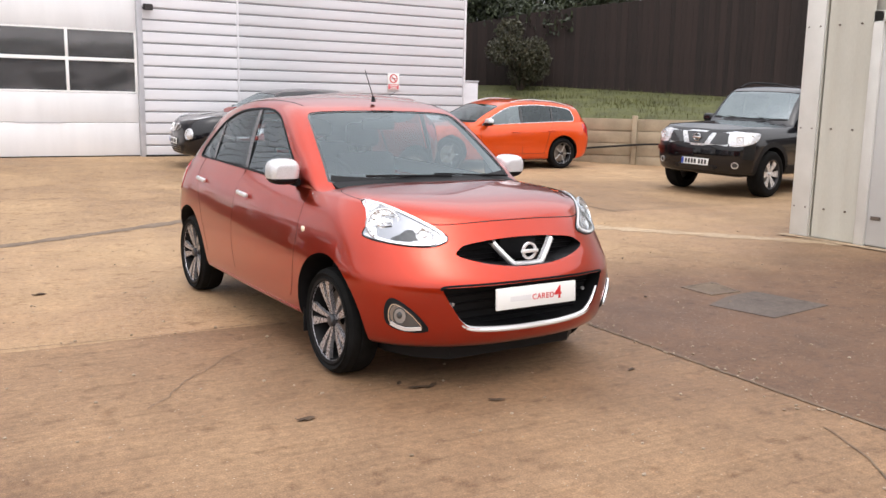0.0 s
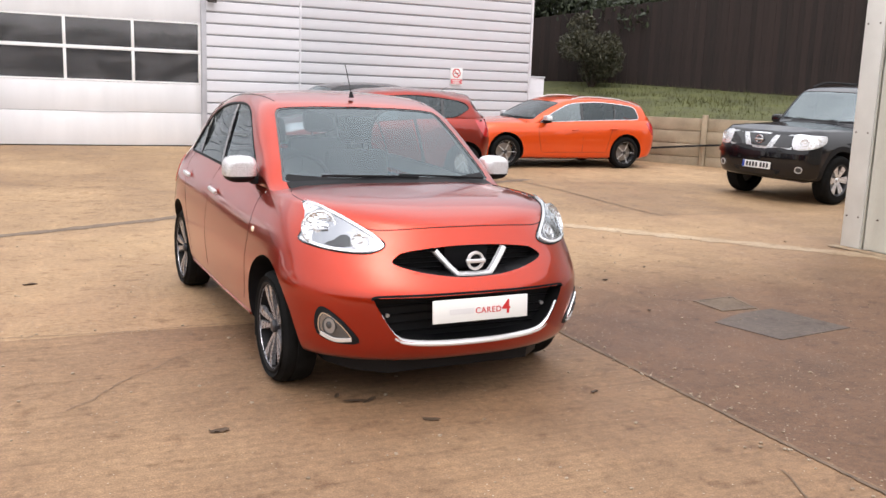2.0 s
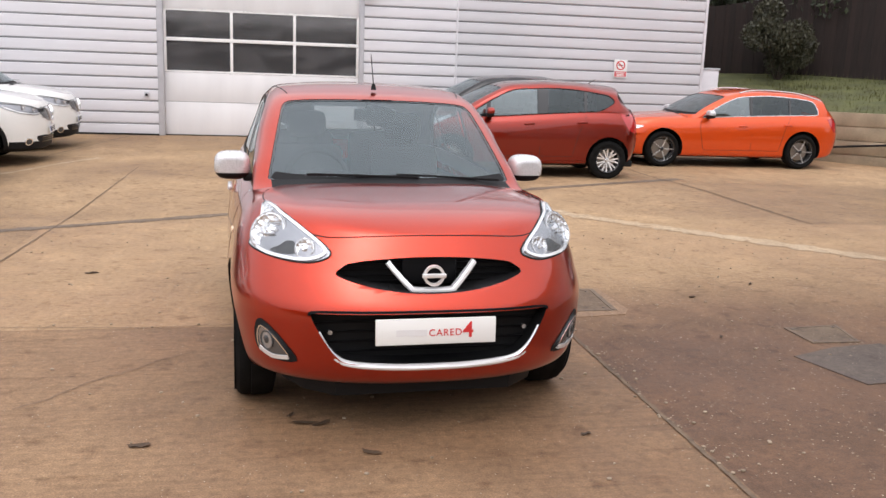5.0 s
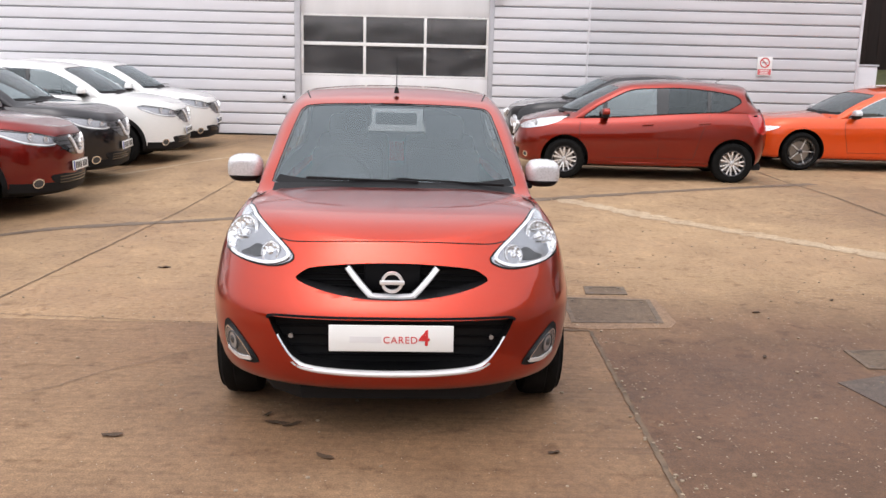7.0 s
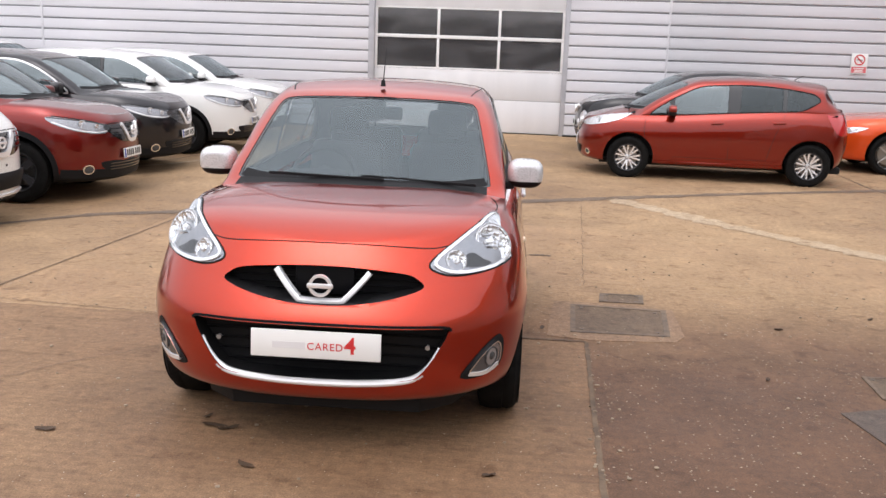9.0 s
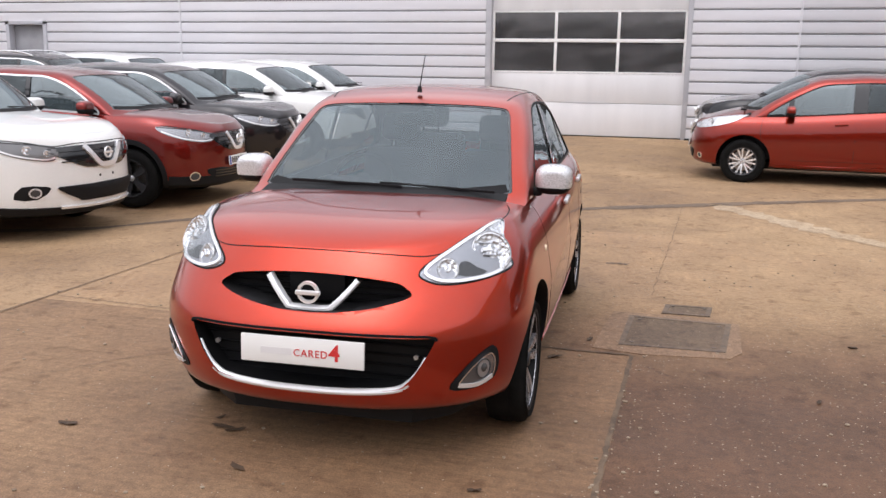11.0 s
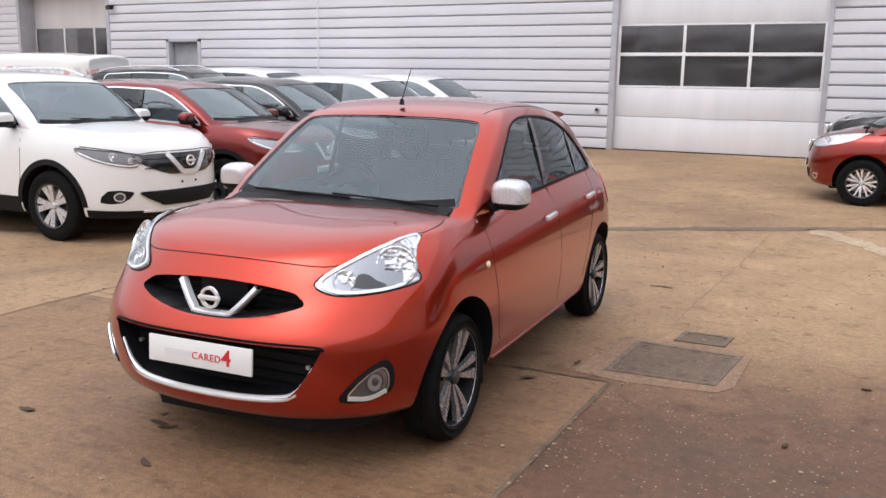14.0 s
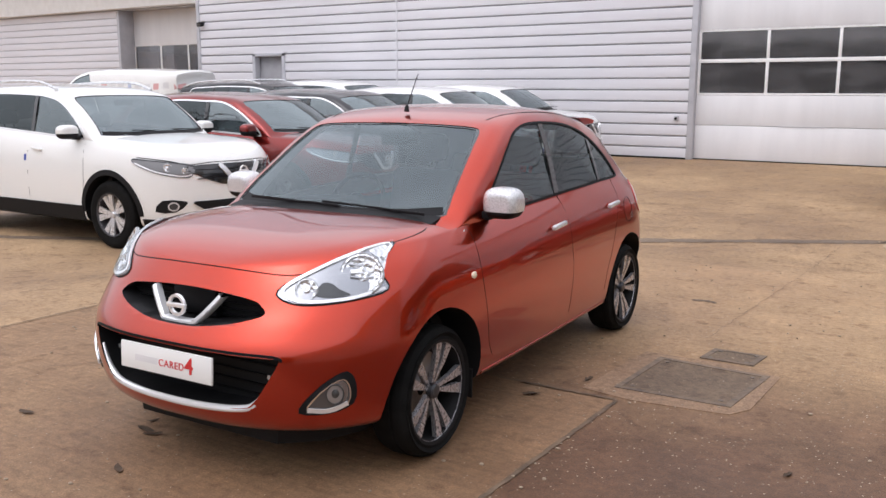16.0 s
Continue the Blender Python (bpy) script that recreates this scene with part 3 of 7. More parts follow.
def interior(c, car):
    """Floor tub, dashboard, wheel, seats and inside mirror."""
    b = c["g_base"]
    w, fl, dz = b["wf"] - 0.05, c["floor"], c["dash"]
    bm = bmesh.new()
    y0, y1 = b["yf"] + 0.02, b["yr"] - 0.15
    vs = [(-w, y0, dz - 0.05), (w, y0, dz - 0.05), (w, y1, dz - 0.05), (-w, y1, dz - 0.05), (-w, y0, fl), (w, y0, fl), (w, y1, fl), (-w, y1, fl)]
    v = [bm.verts.new(p) for p in vs]
    for q in ((4, 5, 6, 7), (0, 1, 5, 4), (1, 2, 6, 5), (2, 3, 7, 6), (3, 0, 4, 7)):
        bm.faces.new([v[i] for i in q])
    part("interior_tub", bm, TRIM, car)
    bm = bmesh.new()
    add_box(bm, -w + 0.005, w - 0.005, b["yf"] + 0.04, b["yf"] + 0.62, dz - 0.3, dz, 0.06)
    add_box(bm, -0.5 * w - 0.19, -0.5 * w + 0.19, b["yf"] + 0.42, b["yf"] + 0.66, dz - 0.1, dz + 0.05, 0.05)
    part("dashboard", bm, TRIM, car)
    yd = b["yf"] + 0.80
    ringv = [Matrix.Translation((-0.5 * w, yd, dz - 0.02)) @ Matrix.Rotation(radians(-25), 4, "X") @ Vector((0.18 * math.cos(a), 0, 0.18 * math.sin(a))) for a in [i * math.pi / 12 for i in range(25)]]
    vs, fs = tube(ringv, 0.015, 8)
    hubv, hubf = tube([(-0.5 * w, yd - 0.04, dz - 0.03), (-0.5 * w, yd + 0.02, dz - 0.01)], 0.06, 12)
    k = len(vs)
    part("steering_wheel", mesh_of("steering_wheel", vs + hubv, fs + [tuple(i + k for i in f) for f in hubf], BLACK), None, car)
    ys = b["yf"] + c.get("seat_y", 1.18)
    for x in (-0.5 * w, 0.5 * w):
        seat(car, x, ys, fl + 0.12)
        seat(car, x, ys + 0.82, fl + 0.16, 0.56)
    bm = box(-0.12, 0.12, 0, 0.03, -0.035, 0.035, bevel=0.012, m=Matrix.Translation((0, c["g_top"]["yf"] + 0.02, c["g_top"]["z"][0][1] - 0.09)))
    part("inside_mirror", bm, BLACK, car)


def door_mirror(c, car, sg):
    """A cap in body or satin colour over a dark base with its arm."""
    x, y, z = c["mirror"]
    sx = c.get("mirror_size", 1.0)
    hx, hy, hz = c.get("mirror_form", (0.115 * sx, 0.085, 0.078 * sx))
    split = c.get("mirror_split", -0.014)

    def pod(k):
        bm = bmesh.new()
        bmesh.ops.create_uvsphere(bm, u_segments=24, v_segments=14, radius=1.0)
        for v in bm.verts:
            p = v.co
            q = Vector([math.copysign(abs(a) ** 0.66, a) for a in p])
            v.co = (q.x * hx * k * (1 - 0.12 * (p.x * sg)), max(q.y, -0.9) * hy * k * (0.5 if p.y > 0.3 else 1), q.z * hz * k * (1 - 0.10 * p.x * sg))
        return bm
    bm = pod(1.0)
    bmesh.ops.bisect_plane(bm, geom=bm.verts[:] + bm.edges[:] + bm.faces[:], plane_co=(0, 0, split), plane_no=(0, 0, 1), clear_inner=True)
    part("mirror_cap", bm, c["mirror_mat"], car, at=pose(sg * x, y, z))
    bm = pod(0.97)
    bmesh.ops.bisect_plane(bm, geom=bm.verts[:] + bm.edges[:] + bm.faces[:], plane_co=(0, 0, split + 0.004), plane_no=(0, 0, 1), clear_outer=True)
    add_box(bm, -sg * hx * 0.7, -sg * (x - c["mirror_root"]), -0.04, 0.04, -hz * 1.1, -hz * 0.55, 0.012)
    part("mirror_base", bm, BLACK, car, at=pose(sg * x, y, z))


def put(name, vf, mat, car, label="", angle=35):
    return part(name, mesh_of(name, vf[0], vf[1], mat, None, angle), None, car, label)


def number_plate(car, skin, z, y=None, bars=True, w=0.52, h=0.111, at=None):
    """A front plate; its characters are plain bars."""
    if at is None:
        p, _ = skin.on((0, -0.8, z), (0, 1, 0))
        at = pose(0, p.y - 0.012, z, -4)
    pl = part("number_plate", box(-w / 2, w / 2, -0.006, 0.006, -h / 2, h / 2, bevel=0.003), PLATE_WHITE, car, "white front number plate", at)
    if bars:
        part("band", box(-w / 2 + 0.003, -w / 2 + 0.045, -0.0075, -0.005, -h / 2 + 0.004, h / 2 - 0.004), INK_BLUE, pl)
        for i in range(7):
            x = -w / 2 + 0.07 + i * 0.058 + (0.025 if i > 3 else 0)
            part("character_bar", box(x, x + 0.04, -0.0075, -0.005, -0.036, 0.036), INK_BLACK, pl)
    return pl


def badge(car, p, r, mat=None, bar=True):
    """A round emblem, drawn as a plain ring with a bar."""
    bm = bmesh.new()
    vs, fs = lathe([(r, 0), (r * 0.97, -0.012), (r * 0.74, -0.012), (r * 0.70, 0.0)], 28, "y")
    vv = [bm.verts.new(q) for q in vs]
    for f in fs:
        bm.faces.new([vv[i] for i in f])
    if bar:
        add_box(bm, -r * 1.12, r * 1.12, -0.017, 0, -r * 0.2, r * 0.2, 0.004)
    return part("emblem", bm, mat or CHROME, car, "chrome ring emblem", Matrix.Translation(p))


def lamp(car, skin, outline, d, sg, rim=5, housing=None, bowls=(), lens=True):
    """A headlamp: housing, reflector bowls and a clear lens over them."""
    o = outline if sg > 0 else flip(outline)
    dd = d if sg > 0 else (-d[0], *d[1:])
    h = put("headlight", skin.patch(o, dd, 0.002 if lens else 0.009, 3, 6), housing or LAMP_DARK, car)
    for p, r in bowls:
        q = p if sg > 0 else (-p[0], *p[1:])
        hit, nor = skin.on(q, dd)
        axis = (nor + Vector(dd) * -0.6 + Vector((0, -0.4, 0))).normalized()
        vs, fs = lathe([(r, 0.0), (r * 0.98, 0.008), (r * 0.90, 0.009), (r * 0.84, 0.002), (r * 0.6, -0.003), (r * 0.36, -0.005), (r * 0.34, 0.004), (r * 0.22, 0.008), (0.0, 0.009)], 18, "z")
        k = 0.6 if r < 0.06 else 1.0
        m = Matrix.Translation(hit + nor * (0.003 if lens else 0.010)) @ axis.to_track_quat("Z", "Y").to_matrix().to_4x4()
        part("reflector", mesh_of("reflector", [m @ Vector((v[0], v[1], v[2] * k)) for v in vs], fs, REFLECTOR, None, 12), None, h)
        vs, fs = lathe([(r * 0.98, 0.006), (r * 1.01, 0.0085), (r * 1.05, 0.006), (r * 1.06, -0.004)], 24, "z")
        part("reflector_ring", mesh_of("reflector_ring", [m @ Vector((v[0], v[1], v[2] * k)) for v in vs], fs, LAMP_MID), None, h)
    if rim is not False:
        mid = sum((Vector(p) for p in o), Vector()) / len(o)
        put("lamp_rim", skin.strip([tuple(mid.lerp(Vector(p), 0.91)) for p in o[rim:] + o[:rim - 1]], dd, 0.013, 0.010, 4), BRIGHT, h)
        put("lamp_gap", skin.strip(o, dd, 0.007, 0.003, 4, True), VOID, h)
    if lens:
        g = put("lens", skin.patch(o, dd, 0.011, dome=0.008), LENS, h)
        g.visible_shadow = False
    return h


def finish_car(c, name, colour, m, label, category="car", group=""):
    """Body, cabin, wheels, inside and mirrors of one car; returns it and the skin for its trim."""
    car = thing(name, m, label, category, group)
    me, skin = body_shell(c, colour)
    part("body", me, None, car)
    cab = glasshouse(c, colour, car)[0]
    full = Skin(me, cab)
    for y in (c.get("axle", 0), c["wb"]):
        for sg in (1, -1):
            wheel(c, car, sg, y)
    interior(c, car)
    # near-black box added below the floor to deepen the shade under the car
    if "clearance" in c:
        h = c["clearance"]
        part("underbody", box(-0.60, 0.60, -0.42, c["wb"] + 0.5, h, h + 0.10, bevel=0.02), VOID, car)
    if "mirror" in c:
        for sg in (1, -1):
            door_mirror(c, car, sg)
    for pts, w in c.get("gaps", ()):
        for sg in (1, -1):
            put("panel_gap", full.strip(pts if sg > 0 else flip(pts), (-sg, 0, 0), w, 0.0012), c.get("gap_mat", VOID), car)
    for y, z in c.get("handles", ()):
        for sg in (1, -1):
            h, nor = skin.on((sg * 0.8, y, z), (-sg, 0, 0))
            bm = bmesh.new()
            add_box(bm, -0.014, 0.014, -0.085, 0.085, -0.014, 0.014, 0.011)
            part("door_handle", bm, c.get("handle_mat", colour), car, at=Matrix.Translation(h + nor * 0.022) @ pose(0, 0, 0, 4))
            vs, fs = skin.patch([(sg * 0.8, y + 0.06 * math.cos(a), z + 0.035 * math.sin(a)) for a in [i * math.pi / 4 for i in range(8)]], (-sg, 0, 0), 0.001)
            put("handle_cup", (vs, fs), colour, car)
    return car, skin, full


# ---- the orange hatchback ----
ORANGE = paint("burnt_orange_paint", (0.48, 0.0325, 0.0078), 0.97, 0.28, 1.0, 1.52)
GAP_RED = plain("shaded_gap", (0.05, 0.008, 0.004), 0.8)
HATCH = dict(
    gap_mat=GAP_RED,
    fine=2, axle=0.03, wb=2.45, r=0.289, rim=0.230, tyre_w=0.185, track=0.716, arch=0.360, spokes=10, spoke_in=0.012, spoke_out=0.050, cap_mat=ALLOY_DARK, pair=0.20, pair_out=0.0, spoke_mat=MACHINED, barrel_mat=BLACK,
    af=0.72, nf=2.5, ar=0.55, nr=3.0, cowl=0.2, taper=0.007, rtaper=0.012, bulge=0.012,
    levels=[
        (0.228, 0.228, 0.225, 0.24, 0.68, -0.59, 2.86), (0.256, 0.243, 0.24, 0.27, 0.77, -0.675, 2.95), (0.315, 0.288, 0.29, 0.34, 0.803, -0.72, 3.0),
        (0.42, 0.42, 0.43, 0.46, 0.824, -0.748, 3.04), (0.56, 0.57, 0.59, 0.62, 0.834, -0.745, 3.05), (0.64, 0.68, 0.72, 0.74, 0.828, -0.705, 3.04),
        (0.72, 0.79, 0.83, 0.86, 0.815, -0.645, 3.01), (0.80, 0.88, 0.93, 0.97, 0.785, -0.595, 2.97), (0.872, 0.955, 1.015, 1.05, 0.735, -0.548, 2.92)],
    bonnet=[(-0.548, 0.872), (-0.53, 0.884), (-0.505, 0.900), (-0.47, 0.916), (-0.43, 0.931), (-0.37, 0.947), (-0.28, 0.964), (-0.1, 0.982), (0.2, 1.006), (0.35, 0.99), (0.7, 0.85), (3.0, 0.85)], crown=4.5,
    openings=[
        ([(-0.402, 0, 0.715), (-0.378, 0, 0.742), (-0.325, 0, 0.763), (-0.16, 0, 0.780), (0, 0, 0.785), (0.16, 0, 0.780), (0.325, 0, 0.763), (0.378, 0, 0.742), (0.402, 0, 0.715), (0.34, 0, 0.690), (0.24, 0, 0.668), (0.12, 0, 0.652), (0, 0, 0.648), (-0.12, 0, 0.652), (-0.24, 0, 0.668), (-0.34, 0, 0.690)], -0.525),
        ([(-0.51, 0, 0.555), (-0.48, 0, 0.566), (-0.25, 0, 0.572), (0, 0, 0.574), (0.25, 0, 0.572), (0.48, 0, 0.566), (0.51, 0, 0.555), (0.455, 0, 0.45), (0.405, 0, 0.385), (0.35, 0, 0.358), (0.15, 0, 0.346), (0, 0, 0.344), (-0.15, 0, 0.346), (-0.35, 0, 0.358), (-0.405, 0, 0.385), (-0.455, 0, 0.45)], -0.565)],
    g_base=dict(yf=0.20, yr=2.9, wf=0.70),
    g_top=dict(yf=0.93, z=[(0, 1.40)]),
    g_centre=[(0, 0.08, 0.930), (0, 0.20, 0.998), (0, 0.38, 1.110), (0, 0.56, 1.217), (0, 0.74, 1.316), (0, 0.90, 1.394), (0, 1.00, 1.432), (0, 1.20, 1.474), (0, 1.50, 1.493), (0, 1.80, 1.487), (0, 2.10, 1.460), (0, 2.36, 1.425), (0, 2.60, 1.380), (0, 2.70, 1.33), (0, 2.79, 1.25), (0, 2.87, 1.15), (0, 2.91, 1.05)],
    g_eave=[(0.704, 0.20, 0.915), (0.698, 0.36, 0.968), (0.682, 0.49, 1.075), (0.658, 0.64, 1.185), (0.642, 0.79, 1.288), (0.620, 0.93, 1.370), (0.604, 1.06, 1.418), (0.594, 1.25, 1.448), (0.592, 1.50, 1.455), (0.588, 1.80, 1.440), (0.578, 2.10, 1.402), (0.565, 2.36, 1.345), (0.540, 2.54, 1.28), (0.525, 2.64, 1.21), (0.490, 2.72, 1.14), (0.440, 2.78, 1.09), (0.390, 2.81, 1.06)],
    g_belt=[(0.704, 0.26, 0.935), (0.711, 0.44, 0.960), (0.715, 0.56, 0.963), (0.719, 0.70, 0.967), (0.722, 0.84, 0.971), (0.723, 0.97, 0.975), (0.725, 1.09, 0.980), (0.727, 1.26, 0.987), (0.729, 1.50, 0.997), (0.729, 1.80, 1.006), (0.727, 2.10, 1.013), (0.723, 2.36, 1.017), (0.716, 2.52, 1.020), (0.690, 2.64, 1.027), (0.638, 2.74, 1.035), (0.566, 2.81, 1.042), (0.497, 2.85, 1.046)],
    screen=[(0, 1.398), (0.25, 1.396), (0.465, 1.385), (0.530, 1.363), (0.557, 1.300), (0.592, 1.180), (0.620, 1.075), (0.632, 1.022), (0.614, 0.996), (0.40, 0.986), (0, 0.990)],
    day_light=[(0.60, 0.985), (0.70, 1.082), (0.84, 1.190), (0.98, 1.288), (1.10, 1.355), (1.26, 1.392), (1.50, 1.396), (1.78, 1.377), (2.02, 1.330), (2.22, 1.248), (2.36, 1.145), (2.425, 1.060), (2.40, 1.030), (2.10, 1.023), (1.50, 1.006), (1.0, 0.987), (0.68, 0.976)],
    rear_glass=REAR_GLASS, cut_rear=True, screen_back=1.02, screen_glass=GLASS, rear_pane=(2.85, 1.10, 1.325, 0.46),
    side_panes=[("mirror_sail", 0.5, 0.74, GLOSS_BLACK), ("front_window", 0.74, 1.425, GLASS), ("rear_side_window", 1.475, 2.10, REAR_GLASS), ("quarter_window", 2.13, 2.6, REAR_GLASS)],
    floor=0.28, dash=0.95, mirror=(0.822, 0.62, 1.046), mirror_size=0.84, mirror_form=(0.093, 0.088, 0.076), mirror_split=-0.036, mirror_root=0.70, mirror_mat=WHITE_CAP,
    handles=[(1.27, 0.85), (2.13, 0.875)], handle_mat=WHITE_CAP,
    gaps=[
        ([(0.83, 0.42, 0.93), (0.83, 0.40, 0.80), (0.83, 0.41, 0.6), (0.83, 0.45, 0.42), (0.83, 0.50, 0.34)], 0.0022),
        ([(0.83, 1.44, 1.0), (0.83, 1.45, 0.8), (0.83, 1.45, 0.5), (0.83, 1.44, 0.34)], 0.0022),
        ([(0.83, 2.30, 1.02), (0.83, 2.28, 0.9), (0.83, 2.15, 0.68), (0.83, 2.05, 0.5), (0.83, 2.02, 0.36)], 0.0022),
        ],
)
HERO_AT = pose(2.172, 5.910, 0, 0, 0, 2.6)
hero, hskin, hfull = finish_car(HATCH, "hatchback", ORANGE, HERO_AT, "burnt orange metallic five-door hatchback parked on concrete", "car")
FRONT = (0, 1, 0)
# black tray under the engine and floor, hung low to deepen the shade beneath
tray_plan = [(-0.40, -0.54), (0.40, -0.54), (0.54, -0.42), (0.62, -0.25), (0.62, 2.5), (0.5, 2.72), (-0.5, 2.72), (-0.62, 2.5), (-0.62, -0.25), (-0.54, -0.42)]
bm = bmesh.new()
rim_lo = [bm.verts.new((x * 0.97, y, 0.165)) for x, y in tray_plan]
rim_hi = [bm.verts.new((x, y, 0.250)) for x, y in tray_plan]
bm.faces.new(rim_lo[::-1])
bm.faces.new(rim_hi)
for i in range(10):
    bm.faces.new((rim_lo[i], rim_lo[(i + 1) % 10], rim_hi[(i + 1) % 10], rim_hi[i]))
part("undertray", bm, BLACK, hero)
CORNER = (-0.6, 0.72, -0.36)
for sg in (1, -1):
    lo = [(0.418, -0.54, 0.800), (0.52, -0.43, 0.880), (0.61, -0.28, 0.936), (0.682, -0.125, 0.962), (0.684, -0.19, 0.905), (0.692, -0.235, 0.845), (0.722, -0.235, 0.776), (0.66, -0.38, 0.755), (0.55, -0.49, 0.745), (0.465, -0.54, 0.757)]
    dl = (CORNER[0] * sg, CORNER[1], CORNER[2])
    hl = lamp(hero, hskin, lo, CORNER, sg, rim=6, housing=LAMP_BRIGHT, bowls=[((0.642, -0.300, 0.838), 0.085), ((0.512, -0.48, 0.800), 0.044)])
    insert = [(sg * x, y, z) for x, y, z in ((0.63, -0.23, 0.928), (0.668, -0.150, 0.944), (0.678, -0.18, 0.89), (0.686, -0.22, 0.83), (0.684, -0.23, 0.86), (0.668, -0.22, 0.90))]
    put("lamp_insert", hskin.patch(insert, dl, 0.005, 2, 3), REFLECTOR, hl)
    tray = [(sg * x, y, z) for x, y, z in ((0.545, -0.47, 0.776), (0.556, -0.44, 0.822), (0.573, -0.40, 0.812), (0.590, -0.38, 0.785), (0.63, -0.36, 0.766), (0.60, -0.41, 0.762))]
    put("lamp_tray", hskin.patch(tray, dl, 0.006, 2, 3), LAMP_DARK, hl)
    shield = [(sg * x, y, z) for x, y, z in ((0.600, -0.32, 0.843), (0.640, -0.30, 0.850), (0.672, -0.27, 0.853))]
    put("bulb_shield", hskin.strip(shield, dl, 0.016, 0.014, 3), BRIGHT, hl)
    for r_, zz in ((0.055, 0.872), (0.05, 0.818)):
        put("reflector_step", hskin.strip([(sg * (0.640 - r_), -0.31, zz), (sg * 0.642, -0.30, zz + 0.004), (sg * (0.640 + r_ * 0.8), -0.26, zz + 0.006)], dl, 0.006, 0.011, 3), LAMP_MID, hl)
    d = (-0.45 * sg, 0.9, 0)
    fog = [(sg * x, y, z) for x, y, z in ((0.572, -0.63, 0.350), (0.612, -0.61, 0.420), (0.668, -0.56, 0.482), (0.714, -0.50, 0.510), (0.732, -0.47, 0.458), (0.728, -0.49, 0.375), (0.66, -0.56, 0.340))]
    pod = put("fog_lamp", hskin.patch(fog, d, 0.004), BLACK, hero)
    mid_fog = Vector((sg * 0.672, -0.55, 0.412))
    inner = [tuple(mid_fog.lerp(Vector(p), 0.72)) for p in fog]
    put("bezel", hskin.patch(inner, d, 0.009, 3, 6, dome=0.0), FOG_GREY, pod)
    put("reflector", hskin.patch([tuple(mid_fog.lerp(Vector(p), q)) for p, q in ((fog[2], 0.66), (fog[3], 0.66), (fog[4], 0.66), (fog[5], 0.58), (fog[3], 0.10))], d, 0.0105, 2, 4), LAMP_BRIGHT, pod)
    put("bezel_rim", hskin.strip(inner[-2:] + inner[:1], d, 0.018, 0.014, 4), BRIGHT, pod)
    put("bezel_rim", hskin.strip(inner, d, 0.006, 0.012, 3, True), CHROME, pod)
    core = [(sg * (0.684 + 0.034 * math.cos(a)), -0.55, 0.426 + 0.040 * math.sin(a)) for a in [i * math.pi / 5 for i in range(10)]]
    put("bulb_recess", hskin.patch(core, d, 0.0115, 2, 3, dome=0.002), LAMP_MID, pod)
    put("bulb_rim", hskin.strip(core, d, 0.005, 0.015, 2, True), LAMP_DARK, pod)
    core = [(sg * (0.686 + 0.015 * math.cos(a)), -0.55, 0.430 + 0.018 * math.sin(a)) for a in [i * math.pi / 5 for i in range(10)]]
    put("bulb_glass", hskin.patch(core, d, 0.014, 2, 3, dome=0.006), LAMP_DARK, pod)
    put("sill_crease", hskin.strip([(sg * 0.83, 0.42, 0.268), (sg * 0.83, 1.2, 0.268), (sg * 0.83, 2.05, 0.272)], (-sg, 0, 0), 0.018, 0.005, 6), ORANGE, hero)
    h, nor = hskin.on((sg * 0.82, 0.325, 0.752), (-sg, 0, 0))
    bm = bmesh.new()
    bmesh.ops.create_uvsphere(bm, u_segments=14, v_segments=8, radius=1.0, matrix=Matrix.Diagonal((0.008, 0.024, 0.017, 1)))
    part("side_repeater", bm, AMBER, hero, at=Matrix.Translation(h))
    part("mud_flap", box(-0.06, 0.05, -0.006, 0.006, 0.13, 0.27, bevel=0.004), BLACK, hero, at=pose(sg * 0.73, 0.380, 0.02))
    rail = [(sg * x, y, z) for x, y, z in ((0.50, 1.02, 1.45), (0.545, 1.3, 1.47), (0.552, 1.7, 1.48), (0.545, 2.2, 1.43))]
    put("roof_channel", hfull.strip(rail, (0, 0, -1), 0.007, 0.0012), VOID, hero)
    put("tail_light", hskin.patch([(sg * 0.74, 2.80, 0.98), (sg * 0.78, 2.66, 0.94), (sg * 0.80, 2.66, 0.80), (sg * 0.76, 2.84, 0.74), (sg * 0.72, 2.90, 0.86)], (-sg * 0.8, -0.6, 0), 0.006), RED_LENS, hero)
flap = [(0.8, 2.44 + 0.078 * math.cos(a), 0.815 + 0.078 * math.sin(a)) for a in [i * math.pi / 8 for i in range(16)]]
put("fuel_flap", hskin.strip(flap, (-1, 0, 0), 0.004, 0.0012, 2, True), VOID, hero, "round fuel flap gap")
# bonnet shut line, running up round the lamps
edge = [(-0.487, -0.47, 0.868), (-0.41, -0.525, 0.874), (-0.25, -0.558, 0.880), (0, -0.568, 0.882), (0.25, -0.558, 0.880), (0.41, -0.525, 0.874), (0.487, -0.47, 0.868)]
put("bonnet_gap", hskin.strip(edge, (0, 0.75, -0.66), 0.0045, 0.0012, 6), VOID, hero)
for sg in (1, -1):
    put("bonnet_gap", hskin.strip([(sg * 0.665, -0.12, 1), (sg * 0.675, 0.0, 1), (sg * 0.665, 0.12, 1), (sg * 0.64, 0.2, 1)], (0, 0, -1), 0.0045, 0.0012), VOID, hero)
